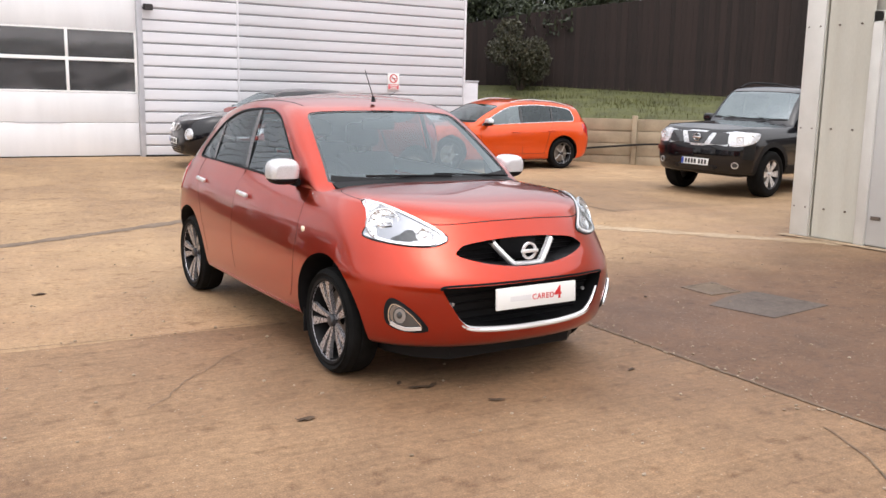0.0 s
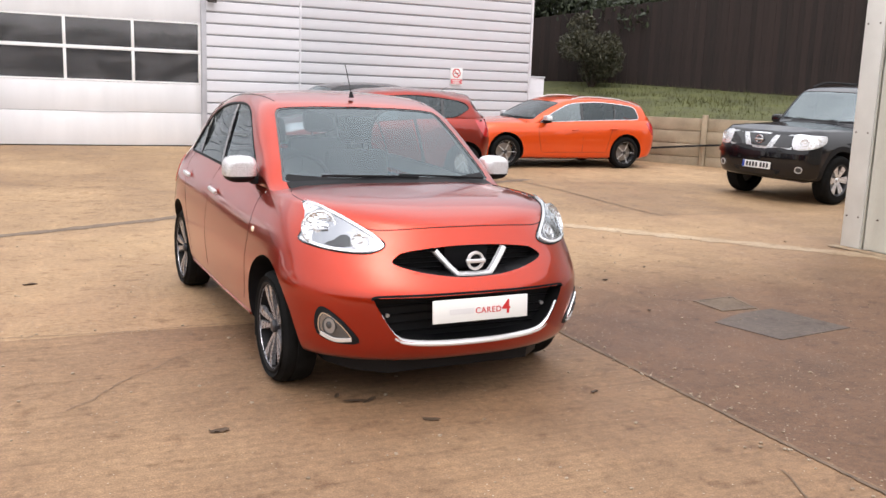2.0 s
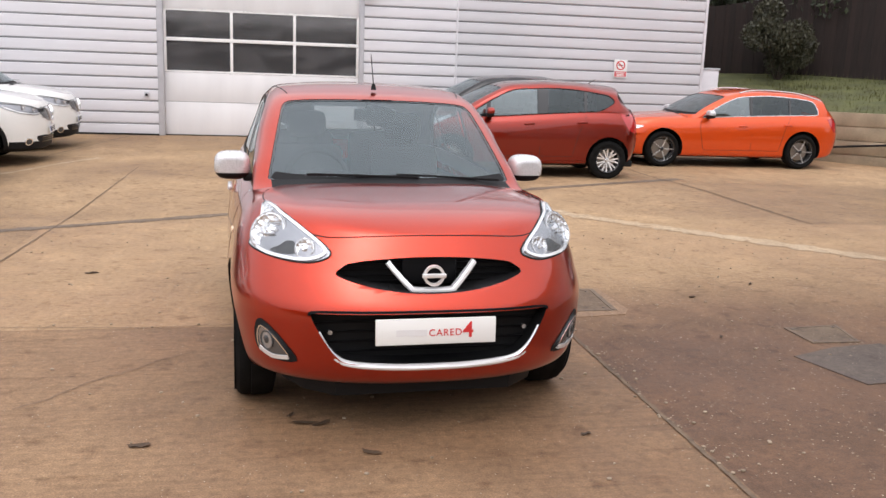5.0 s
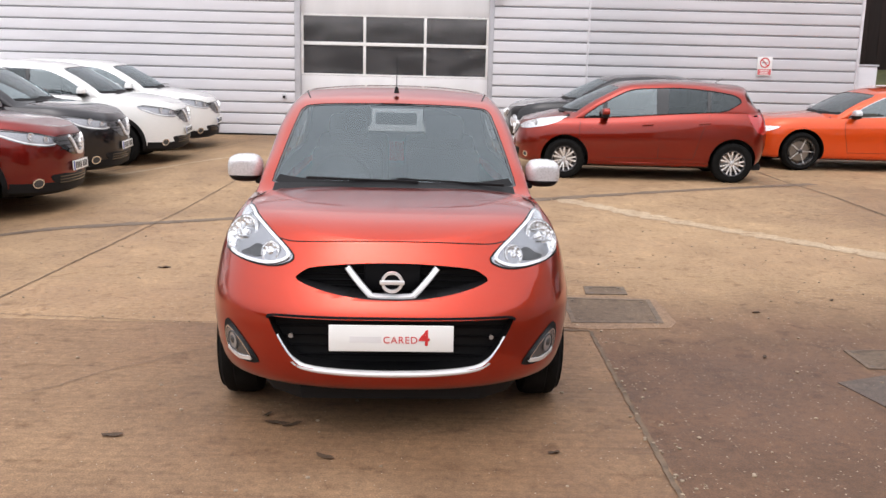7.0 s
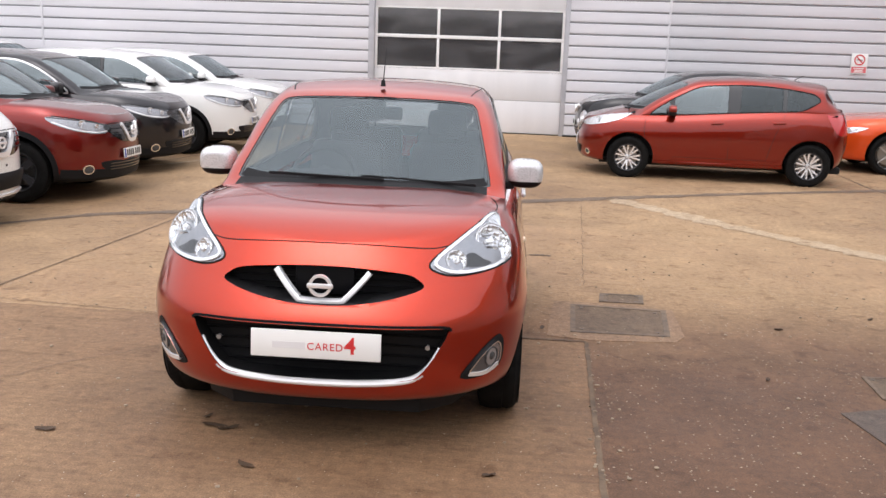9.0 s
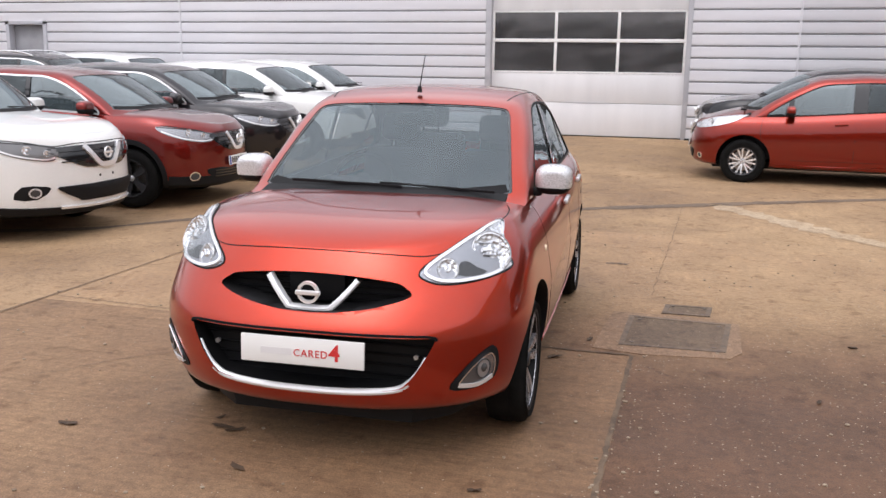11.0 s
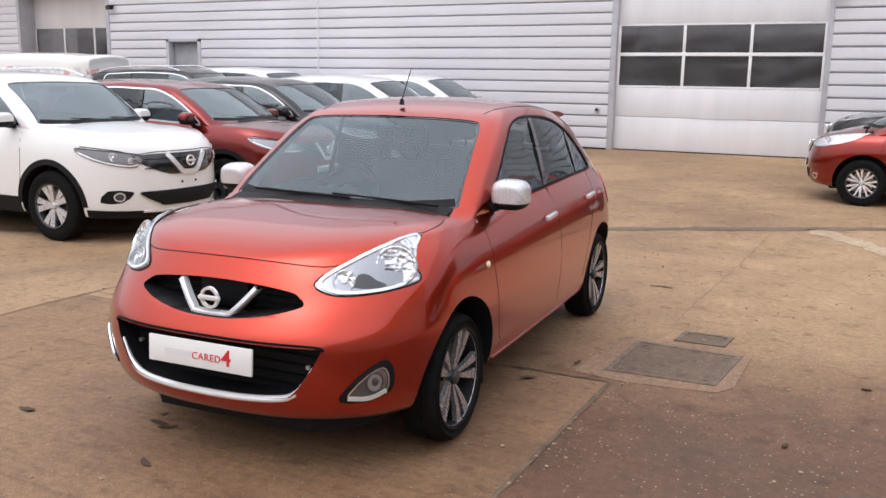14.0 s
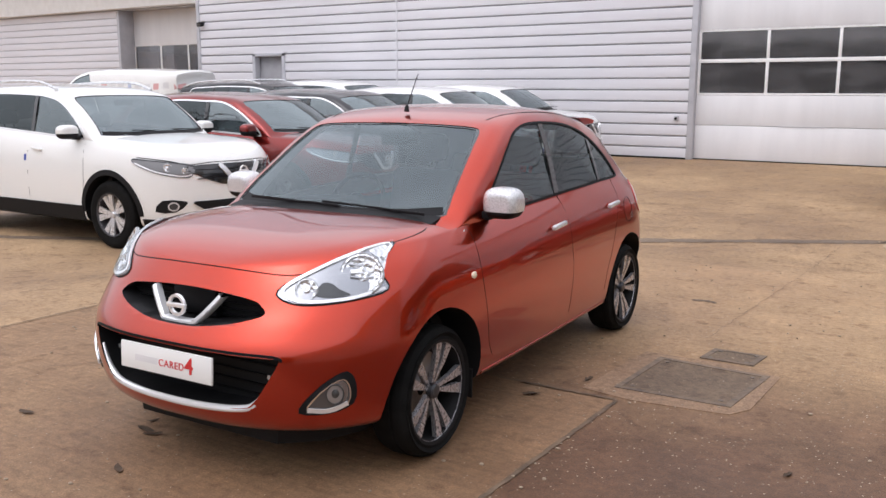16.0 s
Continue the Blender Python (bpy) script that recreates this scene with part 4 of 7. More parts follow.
# V-shaped chrome bar, grille mesh, lower grille and its chrome lip
vpath = [(-0.190, -0.70, 0.768), (-0.150, -0.71, 0.72), (-0.10, -0.715, 0.668), (-0.07, -0.715, 0.654), (0.07, -0.715, 0.654), (0.10, -0.715, 0.668), (0.150, -0.71, 0.72), (0.190, -0.70, 0.768)]
VY = lambda z: -0.610 - 0.46 * max(0, 0.775 - z)
bm = bmesh.new()
pv = [Vector((p[0], VY(p[2]), p[2])) for p in spline(vpath, 4)]
rowv = []
for i, p in enumerate(pv):
    t = (pv[min(i + 1, len(pv) - 1)] - pv[max(i - 1, 0)]).normalized()
    s = Vector((-t.z, 0, t.x)) * (0.0125 if abs(p.x) > 0.09 else 0.0095)
    rowv.append([bm.verts.new(q) for q in (p - s + Vector((0, 0.03, 0)), p - s, p - s * 0.5 + Vector((0, -0.008, 0)), p + s * 0.5 + Vector((0, -0.008, 0)), p + s, p + s + Vector((0, 0.03, 0)))])
for a, b in zip(rowv, rowv[1:]):
    for q in range(5):
        bm.faces.new((a[q], a[q + 1], b[q + 1], b[q]))
part("grille_chrome", bm, BRIGHT, hero, "chrome V-shaped grille bar")
badge(hero, (0, -0.664, 0.718), 0.046, BRIGHT)
part("emblem_mount", box(-0.12, 0.12, -0.575, -0.53, 0.66, 0.78, bevel=0.01), GRILLE, hero)
bm = bmesh.new()
for i in range(5):
    z = 0.668 + i * 0.025
    add_box(bm, -0.39, 0.39, -0.543, -0.530, z, z + 0.005)
part("upper_grille", bm, GRILLE, hero, "black slatted upper grille")
bm = bmesh.new()
for i in range(5):
    z = 0.372 + i * 0.042
    add_box(bm, -0.5, 0.5, -0.577, -0.567, z, z + 0.006)
part("lower_grille", bm, GRILLE, hero, "black slatted lower grille")
lip = [(-0.484, -0.69, 0.480), (-0.456, -0.71, 0.425), (-0.416, -0.72, 0.374), (-0.356, -0.73, 0.346), (-0.2, -0.74, 0.336), (0, -0.745, 0.333), (0.2, -0.74, 0.336), (0.356, -0.73, 0.346), (0.416, -0.72, 0.374), (0.456, -0.71, 0.425), (0.484, -0.69, 0.480)]
lip_line = []
for p in spline(lip, 5):
    outside = hskin.on((p.x * 1.05, p.y, p.z - 0.014), FRONT)[0]
    lip_line.append(Vector((p.x * 0.985, outside.y - 0.001, p.z + 0.007)))
lipv, lipf = tube(lip_line, 0.0145, 10)
for k in range(len(lip_line)):
    # thin at the ends, fuller and flattened below the grille
    w = min(1.0, 0.45 + 0.05 * min(k, len(lip_line) - 1 - k))
    for q in range(10):
        lipv[k * 10 + q] = lip_line[k] + (lipv[k * 10 + q] - lip_line[k]) * w
put("grille_lip", (lipv, lipf), BRIGHT, hero, "chrome lip under the lower grille")
up = [(-0.517, -0.67, 0.556), (-0.485, -0.69, 0.573), (-0.25, -0.74, 0.580), (0, -0.75, 0.582), (0.25, -0.74, 0.580), (0.485, -0.69, 0.573), (0.517, -0.67, 0.556)]
put("grille_trim", hskin.strip(up, FRONT, 0.011, 0.003, 4), GRILLE, hero)
for sg in (1, -1):
    part("parking_sensor", cyl((sg * 0.425, -0.60, 0.470), (sg * 0.425, -0.615, 0.470), 0.010, seg=12), LAMP_MID, hero)
pl = number_plate(hero, hskin, 0.495, bars=False, w=0.51, h=0.109, at=pose(0, -0.742, 0.500, -3))
letters("CARED", 0.041, INK_RED, pl, pose(-0.034, -0.0075, -0.019), "red lettering", spread=1.12)
letters("4", 0.092, INK_RED, pl, pose(0.112, -0.0075, -0.027), "red numeral", bold=0.0015)
part("faded_lettering", box(-0.170, -0.040, -0.0072, -0.005, -0.017, 0.009), INK_FAINT, pl)
# wipers, washer nozzle line, aerial
for x0, x1 in ((-0.42, 0.12), (0.05, 0.56)):
    bm = bmesh.new()
    a, b = Vector((x0, 0.27, 1.036)), Vector((x1, 0.25 if x1 < 0.3 else 0.30, 1.026 if x1 < 0.3 else 1.012))
    add_cyl(bm, a, b, 0.005, seg=6)
    add_box(bm, -0.28, 0.28, -0.005, 0.005, -0.008, 0.006, 0.002, Matrix.Translation((a + b) / 2 + Vector((-0.02, 0.0, 0.002))) @ (b - a).to_track_quat("X", "Z").to_matrix().to_4x4())
    part("wiper", bm, BLACK, hero)
cv, cf = [], []
for i in range(25):
    x = -0.62 + 1.24 * i / 24
    f = abs(x) / 0.69
    y, z = 0.195 + 0.15 * f ** 2.2, 0.996 - 0.026 * f ** 2.4
    cv += [(x, y - 0.05, z - 0.03), (x, y - 0.05, z - 0.004), (x, y - 0.02, z + 0.004), (x, y + 0.05, z + 0.022), (x, y + 0.05, z - 0.03)]
for i in range(24):
    for q in range(5):
        r = (q + 1) % 5
        cf.append((i * 5 + q, i * 5 + r, i * 5 + 5 + r, i * 5 + 5 + q))
cf += [tuple(range(5)), tuple(range(120, 125))[::-1]]
put("scuttle_panel", (cv, cf), BLACK, hero)
bm = bmesh.new()
add_cyl(bm, (0, 1.03, 1.455), (0, 1.035, 1.488), 0.016, 0.009, 12)
add_cyl(bm, (0, 1.035, 1.485), (0, 1.15, 1.66), 0.0035, 0.0025, 6)
part("aerial", bm, BLACK, hero, "black roof aerial leaning back")
put("windscreen_mark", hfull.patch([(0.0 + 0.085 * math.cos(a), 0.9, 1.368 + 0.022 * math.sin(a)) for a in [i * math.pi / 4 for i in range(8)]], FRONT, 0.002, 1, 2), GLOSS_BLACK, hero)
bm = bmesh.new()
sv, sf = [], []
for i in range(9):
    x = -0.42 + 0.84 * i / 8
    k = 1 - (abs(x) / 0.42) ** 3
    for y, z in ((2.50, 1.396 + 0.012 * k), (2.66, 1.392 + 0.016 * k), (2.78 + 0.04 * k, 1.374 + 0.016 * k), (2.77 + 0.04 * k, 1.355 + 0.012 * k), (2.60, 1.345)):
        sv.append((x, y, z))
for i in range(8):
    for q in range(5):
        r = (q + 1) % 5
        sf.append((i * 5 + q, i * 5 + r, i * 5 + 5 + r, i * 5 + 5 + q))
sf += [tuple(range(5)), tuple(range(40, 45))[::-1]]
put("roof_spoiler", (sv, sf), ORANGE, hero)


# ---- the ground's height, and the other cars ----
def gz(y, x=0.0):
    """The yard is level, rises gently to the workshop and dips under the parked cars at its west and east ends."""
    t = min(max(y - 11.0, 0.0), 9.8)
    u, v = min(max((-1.2 - x) / 1.3, 0.0), 1.0), min(max(20.7 - y, 0.0), 1.0)
    e, f = min(max((x - 2.4) / 1.4, 0.0), 1.0), min(max((y - 13.5) / 2.5, 0.0), 1.0)
    east = 0.05 * e * e * (3 - 2 * e) * f * f * (3 - 2 * f)
    return 0.0255 * (t * t / 2 if t < 1 else t - 0.5) - (0.085 * u * u * (3 - 2 * u) + east) * v * v * (3 - 2 * v)


def stand(x, y, turn):
    """The pose of a car whose front axle stands over (x, y)."""
    tilt = 1.45 if y > 12 else 0.0
    return Matrix.Translation((x, y, gz(y, x))) @ pose(0, 0, 0, tilt) @ pose(0, 0, 0, 0, 0, turn)


QT = [0, 0.04, 0.13, 0.32, 0.52, 0.67, 0.80, 0.91, 1.0]
WOFF = [-0.13, -0.05, -0.02, -0.005, 0, -0.006, -0.022, -0.05, -0.095]
FOFF = [0.16, 0.07, 0.025, 0.0, 0.0, 0.012, 0.035, 0.065, 0.125]
ROFF = [0.18, 0.10, 0.05, 0.01, 0, 0.01, 0.03, 0.06, 0.10]


def shape(W, fo, ro, wb, r, sill, nose, belt, cowl, screen, roof, tail, af=0.75, nf=2.7, spokes=10, drop=0.0, **more):
    """A car's measures. nose: bonnet edge z; belt: z at the front and rear; cowl, screen: (y, z); roof: z; tail: (y of the glass foot, y of the roof's end, z)."""
    hw, yr = W / 2, wb + ro
    lev = []
    for q, wo, fo_, ro_ in zip(QT, WOFF, more.pop("front_lean", FOFF), ROFF):
        lev.append((sill + (nose - sill) * q, sill + (belt[0] - 0.02 - sill) * q, sill + (belt[1] - sill) * q, sill + 0.05 + (belt[1] - sill) * q, hw + wo, -fo + fo_, yr - ro_))
    b1, b2, b3 = more.pop("posts")
    rim = dict(yf=lev[8][5], af=af, nf=nf, yr=lev[8][6], ar=0.55, nr=3.2, wf=lev[8][4], wr=lev[8][4], bulge=0.008, z=[(0, lev[8][0]), (1, lev[8][1]), (2, lev[8][2]), (3, lev[8][3])])
    shoulder = [ring_at(rim, 0.3 + 2.68 * i / 160) for i in range(161)]
    bx = lambda y: line([(p.y, p.x) for p in shoulder], y) - 0.003
    bz = lambda y: line([(p.y, p.z) for p in shoulder], y) + 0.003
    y0, ye = cowl[0], tail[1]
    ex = hw - 0.205
    ctr, eave, foot = [(0, y0 - 0.13, cowl[1] - 0.08)], [(bx(y0) - 0.01, y0, bz(y0) - 0.05)], [(bx(y0 + 0.06), y0 + 0.06, bz(y0 + 0.06) - 0.03)]
    for u in (0.0, 0.25, 0.5, 0.75, 0.95):
        bow = 4 * u * (1 - u)
        ctr.append((0, y0 + (screen[0] - y0) * u, cowl[1] + (screen[1] - cowl[1]) * u + 0.022 * bow))
        e = Vector((bx(y0 + 0.16) - 0.02, y0 + 0.16, bz(y0 + 0.16) + 0.006)).lerp(Vector((ex + 0.01, screen[0] + 0.12, screen[1] + 0.0)), u)
        eave.append((e.x + 0.012 * bow, e.y - 0.02 * bow, e.z + 0.022 * bow))
        foot.append((bx(e.y + 0.07), e.y + 0.07, bz(e.y + 0.07)))
    y1 = screen[0] + 0.12
    crest = [(0, screen[1] + 0.045), (0.12, roof - 0.035), (0.3, roof - 0.004), (0.42, roof), (0.7, roof - 0.012), (1, tail[2] + 0.03)]
    side = [(0, screen[1] + 0.02), (0.12, roof - 0.078), (0.3, roof - 0.052), (0.42, roof - 0.050), (0.7, roof - 0.068 - drop * 0.25), (1, tail[2] - 0.04 - drop * 0.8)]
    for v in (0.06, 0.2, 0.36, 0.52, 0.68, 0.84, 1.0):
        y = y1 + (ye - y1) * v
        ctr.append((0, y - 0.03 * (1 - v), line(crest, v)))
        eave.append((ex - 0.02 * v * v, y - 0.10 * v * v, line(side, v)))
        yb = y - 0.06 * v * v
        foot.append((bx(yb), yb, bz(yb)))
    xe, yy, ze = eave[-1]
    for w in (0.3, 0.6, 1.0):
        ctr.append((0, ye + (tail[0] - ye) * w, tail[2] + 0.03 + (belt[1] + 0.02 - tail[2] - 0.03) * w ** 1.2))
        yb = foot[-1][1] + (tail[0] - 0.03 - foot[-1][1]) * 0.5
        foot.append((bx(yb), yb, bz(yb)))
        eave.append((xe * (1 - w) + (bx(yb) - 0.06) * w, yy * (1 - w) + (yb - 0.03) * w, ze * (1 - w) + (bz(yb) + 0.03) * w))
    wt, wb_ = ex * 0.935, bx(y0 + 0.16) - 0.10
    zt, zb = screen[1] - 0.004, cowl[1] - 0.01
    glass = [(0, zt - 0.002), (wt * 0.5, zt - 0.006), (wt * 0.88, zt - 0.018), (wt, zt - 0.045)] + [(wt + (wb_ - wt) * q, zt - 0.045 + (zb + 0.03 - zt + 0.045) * q) for q in (0.25, 0.6, 0.85)] + [(wb_, zb + 0.03), (wb_ - 0.02, zb), (wb_ * 0.6, zb - 0.005), (0, zb - 0.003)]
    ez = lambda y: line([(p[1], p[2]) for p in eave[1:]], y)
    ys = [y0 + 0.45 + (b3 - 0.10 - y0 - 0.45) * q for q in (0, 0.13, 0.27, 0.42, 0.58, 0.74, 0.89, 1.0)]
    kick, tip = more.pop("kick", 0.07), more.pop("window_tip", None)
    if tip:
        window_tail = [(b3 + dy, bz(b3) + f * (ez(b3 - 0.1) - 0.055 - bz(b3))) for dy, f in tip]
    else:
        window_tail = [(b3 - 0.02, (ez(b3 - 0.1) - 0.05) * 0.5 + bz(b3) * 0.5 + 0.02), (b3, bz(b3) + kick), (b3 - 0.07, bz(b3 - 0.07) + 0.022)]
    post = more.pop("post_w", 0.05)
    dlo = [(y0 + 0.33, bz(y0 + 0.33) + 0.015)] + [(y, ez(y - 0.05) - 0.058) for y in ys] + window_tail + [(y, bz(y) + 0.012) for y in (b2, b1, (b1 + y0 + 0.45) / 2, y0 + 0.45)]
    clear = more.pop("glass", PARKED_GLASS)
    panes = [("mirror_sail", y0, y0 + 0.48, GLOSS_BLACK), ("front_window", y0 + 0.48, b1, clear), ("rear_side_window", b1 + post, b2, DARK_GLASS), ("quarter_window", b2 + 0.035, 9, DARK_GLASS)]
    if b3 < b2:
        panes = panes[:1] + [("front_window", y0 + 0.48, 9, clear)]
    gb = dict(yf=y0, yr=tail[0], wf=hw - 0.13, z=[(0, cowl[1])])
    gt = dict(yf=screen[0], z=[(0, screen[1])])
    c = dict(fine=1, wb=wb, r=r, rim=r * 0.64, tyre_w=0.21, track=hw - 0.115, arch=r + 0.055, spokes=spokes, spoke_in=0.03, spoke_out=0.05, twist=0.0, af=af, nf=nf, ar=0.55, nr=3.2, cowl=cowl[0], levels=lev, bonnet=[(-fo + 0.15, nose), (-fo + 0.4, nose + (cowl[1] - nose) * 0.5), (cowl[0], cowl[1] - 0.005), (cowl[0] + 0.2, cowl[1] - 0.03), (cowl[0] + 0.5, belt[0] - 0.12), (9, belt[0] - 0.12)], crown=3.0,
             g_base=gb, g_top=gt, g_centre=ctr, g_eave=eave, g_belt=foot, screen=glass, day_light=dlo, side_panes=panes, screen_back=screen[0] + 0.07, screen_glass=clear, rear_pane=(tail[0] - 0.02, belt[1] + 0.10, tail[2] - 0.05, ex - 0.09), floor=sill + 0.12, clearance=sill - 0.03, dash=cowl[1] - 0.05,
             mirror=(hw + 0.06, cowl[0] + 0.42, belt[0] + 0.075), mirror_root=hw - 0.09, mirror_mat=BLACK, handles=[(b1 - 0.17, belt[0] - 0.13), (b2 - 0.05, belt[0] - 0.10)],
             gaps=[([(hw, cowl[0] + 0.28, belt[0] - 0.05), (hw, cowl[0] + 0.26, 0.7), (hw, cowl[0] + 0.34, sill + 0.14)], 0.007), ([(hw, b1 + 0.02, belt[0]), (hw, b1 + 0.02, sill + 0.14)], 0.007), ([(hw, b2 + 0.02, belt[1] - 0.03), (hw, b2 - 0.1, 0.75), (hw, min(b2 - 0.2, wb - r - 0.1), sill + 0.15)], 0.007), ([(hw, cowl[0] + 0.34, sill + 0.13), (hw, min(b2 - 0.2, wb - r - 0.1), sill + 0.14)], 0.006)])
    c.update(more)
    return c


def arch_trim(c, car, skin, width=0.06):
    for y in (0, c["wb"]):
        for sg in (1, -1):
            ra = c["arch"] + width / 2 - 0.006
            pts = [(sg * 0.9, y + ra * math.cos(a), c["r"] + 0.01 + ra * math.sin(a)) for a in [math.pi * (i / 14 * 1.16 - 0.08) for i in range(15)]]
            pts = [p for p in pts if p[2] > c["levels"][1][0]]
            put("arch_trim", skin.strip(pts, (-sg, 0, 0), width, 0.006, 2), BLACK, car)


def shut_line(car, skin, top, d=(0, 1, 0), w=0.010):
    """The dark gap along the bonnet's front edge, over lamps and grille."""
    pts = [(-x, y, z) for x, y, z in top[::-1]] + [p for p in top if p[0] > 0.01]
    put("bonnet_gap", skin.strip(pts, d, w, 0.0015, 4), VOID, car)


def sill_clad(c, car, skin, h=0.1):
    for sg in (1, -1):
        z = c["levels"][2][1]
        y0, y1 = c["arch"] + 0.02, c["wb"] - c["arch"] - 0.02
        put("sill_cladding", skin.strip([(sg * 0.9, y0 + (y1 - y0) * i / 6, z) for i in range(7)], (-sg, 0, 0), h, 0.008, 1), BLACK, car)


def roof_rails(c, car, mat=SILVER, h=0.075, r=0.017):
    """Two bars along the roof's edges."""
    line_up = c["g_eave"][6:13]
    for sg in (1, -1):
        pts = [(sg * (x - 0.055), y + (0.06 if i == 0 else 0), z + (h if 0 < i < 6 else 0.02)) for i, (x, y, z) in enumerate(line_up)]
        vs, fs = tube(spline(pts, 3), r, 8)
        part("roof_rail", mesh_of("roof_rail", vs, fs, mat), None, car)


def v_grille(car, skin, z0, z1, half, mat=BRIGHT, frame_w=0.035, spread=0.2):
    """The dark grille with a V of chrome and an emblem."""
    p0, _ = skin.on((0, -0.9, (z0 + z1) / 2), (0, 1, 0))
    y = p0.y
    out = [(-half, y, z1 - 0.02), (-half * 0.6, y, z1), (0, y, z1), (half * 0.6, y, z1), (half, y, z1 - 0.02), (half * 0.9, y, z1 - 0.09), (half * 0.45, y, z0), (0, y, z0), (-half * 0.45, y, z0), (-half * 0.9, y, z1 - 0.09)]
    g = put("grille", skin.patch(out, (0, 1, 0), 0.010, 3, 6), GLOSS_BLACK, car)
    v = [(-spread, y, z1 - 0.005), (-spread * 0.68, y, (z0 + z1) / 2), (-spread * 0.38, y, z0 + 0.02), (0, y, z0 + 0.008), (spread * 0.38, y, z0 + 0.02), (spread * 0.68, y, (z0 + z1) / 2), (spread, y, z1 - 0.005)]
    put("grille_chrome", skin.strip(v, (0, 1, 0), frame_w, 0.026, 4), mat, g)
    badge(car, (0, y - 0.035, (z0 + z1) / 2 + 0.02), 0.058, BRIGHT)
    for i in range(3):
        zz = z0 + (z1 - z0) * (0.3 + 0.22 * i)
        put("grille_bar", skin.strip([(-half * 0.85, y, zz), (0, y, zz), (half * 0.85, y, zz)], (0, 1, 0), 0.008, 0.015, 4), BLACK, g)


def low_grille(car, skin, z0, z1, half, chrome=False, bars=3, foot=0.85, proud=0.008):
    p0, _ = skin.on((0, -0.9, (z0 + z1) / 2), (0, 1, 0))
    y = p0.y
    out = [(-half, y, z1 - 0.02), (-half * 0.7, y, z1), (half * 0.7, y, z1), (half, y, z1 - 0.02), (half * foot, y, z0 + 0.02), (half * 0.5, y, z0), (-half * 0.5, y, z0), (-half * foot, y, z0 + 0.02)]
    g = put("lower_grille", skin.patch(out, (0, 1, 0), proud, 2, 10), BLACK, car)
    for i in range(bars):
        zz = z0 + (z1 - z0) * (0.25 + 0.25 * i)
        put("grille_bar", skin.strip([(-half * 0.8, y, zz), (0, y, zz), (half * 0.8, y, zz)], (0, 1, 0), 0.012, 0.012, 4), GLOSS_BLACK, g)
    if chrome:
        put("grille_lip", skin.strip([(-half * 0.9, y, z0 - 0.005), (-half * 0.5, y, z0 - 0.03), (0, y, z0 - 0.035), (half * 0.5, y, z0 - 0.03), (half * 0.9, y, z0 - 0.005)], (0, 1, 0), 0.022, 0.012, 4), CHROME, car)


def fog_pair(car, skin, x, y, z, r, ring=CHROME, surround=0.0):
    for sg in (1, -1):
        d = (-0.4 * sg, 0.9, 0)
        if surround:
            o = [(sg * (x - 0.12), y - 0.05, z + 0.030), (sg * (x - 0.08), y, z + 0.058), (sg * (x + 0.08), y + 0.07, z + 0.060), (sg * (x + 0.13), y + 0.1, z - 0.055), (sg * (x - 0.02), y, z - 0.062)]
            put("fog_surround", skin.patch(o, d, 0.004, 2), BLACK, car)
        o = [(sg * (x + r * 1.25 * math.cos(a)), y, z + r * math.sin(a)) for a in [i * math.pi / 5 for i in range(10)]]
        f = put("fog_lamp", skin.patch(o, d, 0.010, 2, 3, dome=0.004), LAMP_DARK, car)
        put("bezel_rim", skin.strip(o, d, 0.014, 0.016, 2, True), ring, f)


def wipers(c, car):
    y, z = c["g_base"]["yf"], c["g_base"]["z"][0][1]
    part("scuttle_panel", box(-0.42, 0.42, y - 0.03, y + 0.06, z - 0.05, z - 0.012, bevel=0.008), BLACK, car)
    for x in (-0.35, 0.2):
        part("wiper", cyl((x - 0.05, y + 0.07, z + 0.042), (x + 0.45, y + 0.05, z + 0.022), 0.005, seg=6), BLACK, car)


def tail_lamps(c, car, skin, z0, z1):
    hw, yr = c["levels"][4][4], c["levels"][4][6]
    for sg in (1, -1):
        o = [(sg * hw, yr - 0.34, z1), (sg * (hw - 0.1), yr - 0.05, z1), (sg * (hw - 0.1), yr, z0), (sg * hw, yr - 0.22, z0)]
        put("tail_light", skin.patch(o, (-sg * 0.8, -0.6, 0), 0.008, 2), RED_LENS, car)


PARKED_GLASS = glazing("parked_car_glass", (0.26, 0.30, 0.31), 0.015, 2.7, 0.02)
BLUFF = [0.14, 0.06, 0.02, 0.0, 0.0, 0.004, 0.018, 0.045, 0.11]
XTRAIL = shape(1.82, 1.02, 0.985, 2.705, 0.362, 0.24, 1.00, (1.14, 1.24), (0.14, 1.185), (0.80, 1.61), 1.73, (3.55, 3.35, 1.64), spokes=10, pair=0.20, pair_out=0.02, posts=(1.36, 2.30, 3.02), drop=0.02, spoke_in=0.034, spoke_out=0.070, af=0.85, nf=2.25, clad_level=1, front_lean=BLUFF, spoke_mat=SILVER)
CROSS = shape(1.806, 0.95, 0.80, 2.646, 0.345, 0.22, 0.965, (1.085, 1.175), (0.07, 1.14), (0.80, 1.535), 1.635, (3.25, 3.05, 1.52), spokes=5, spoke_mat=ALLOY_DARK, posts=(1.32, 2.18, 2.80), drop=0.12, spoke_in=0.05, spoke_out=0.10, af=0.80, nf=2.3, clad_level=2, front_lean=BLUFF)


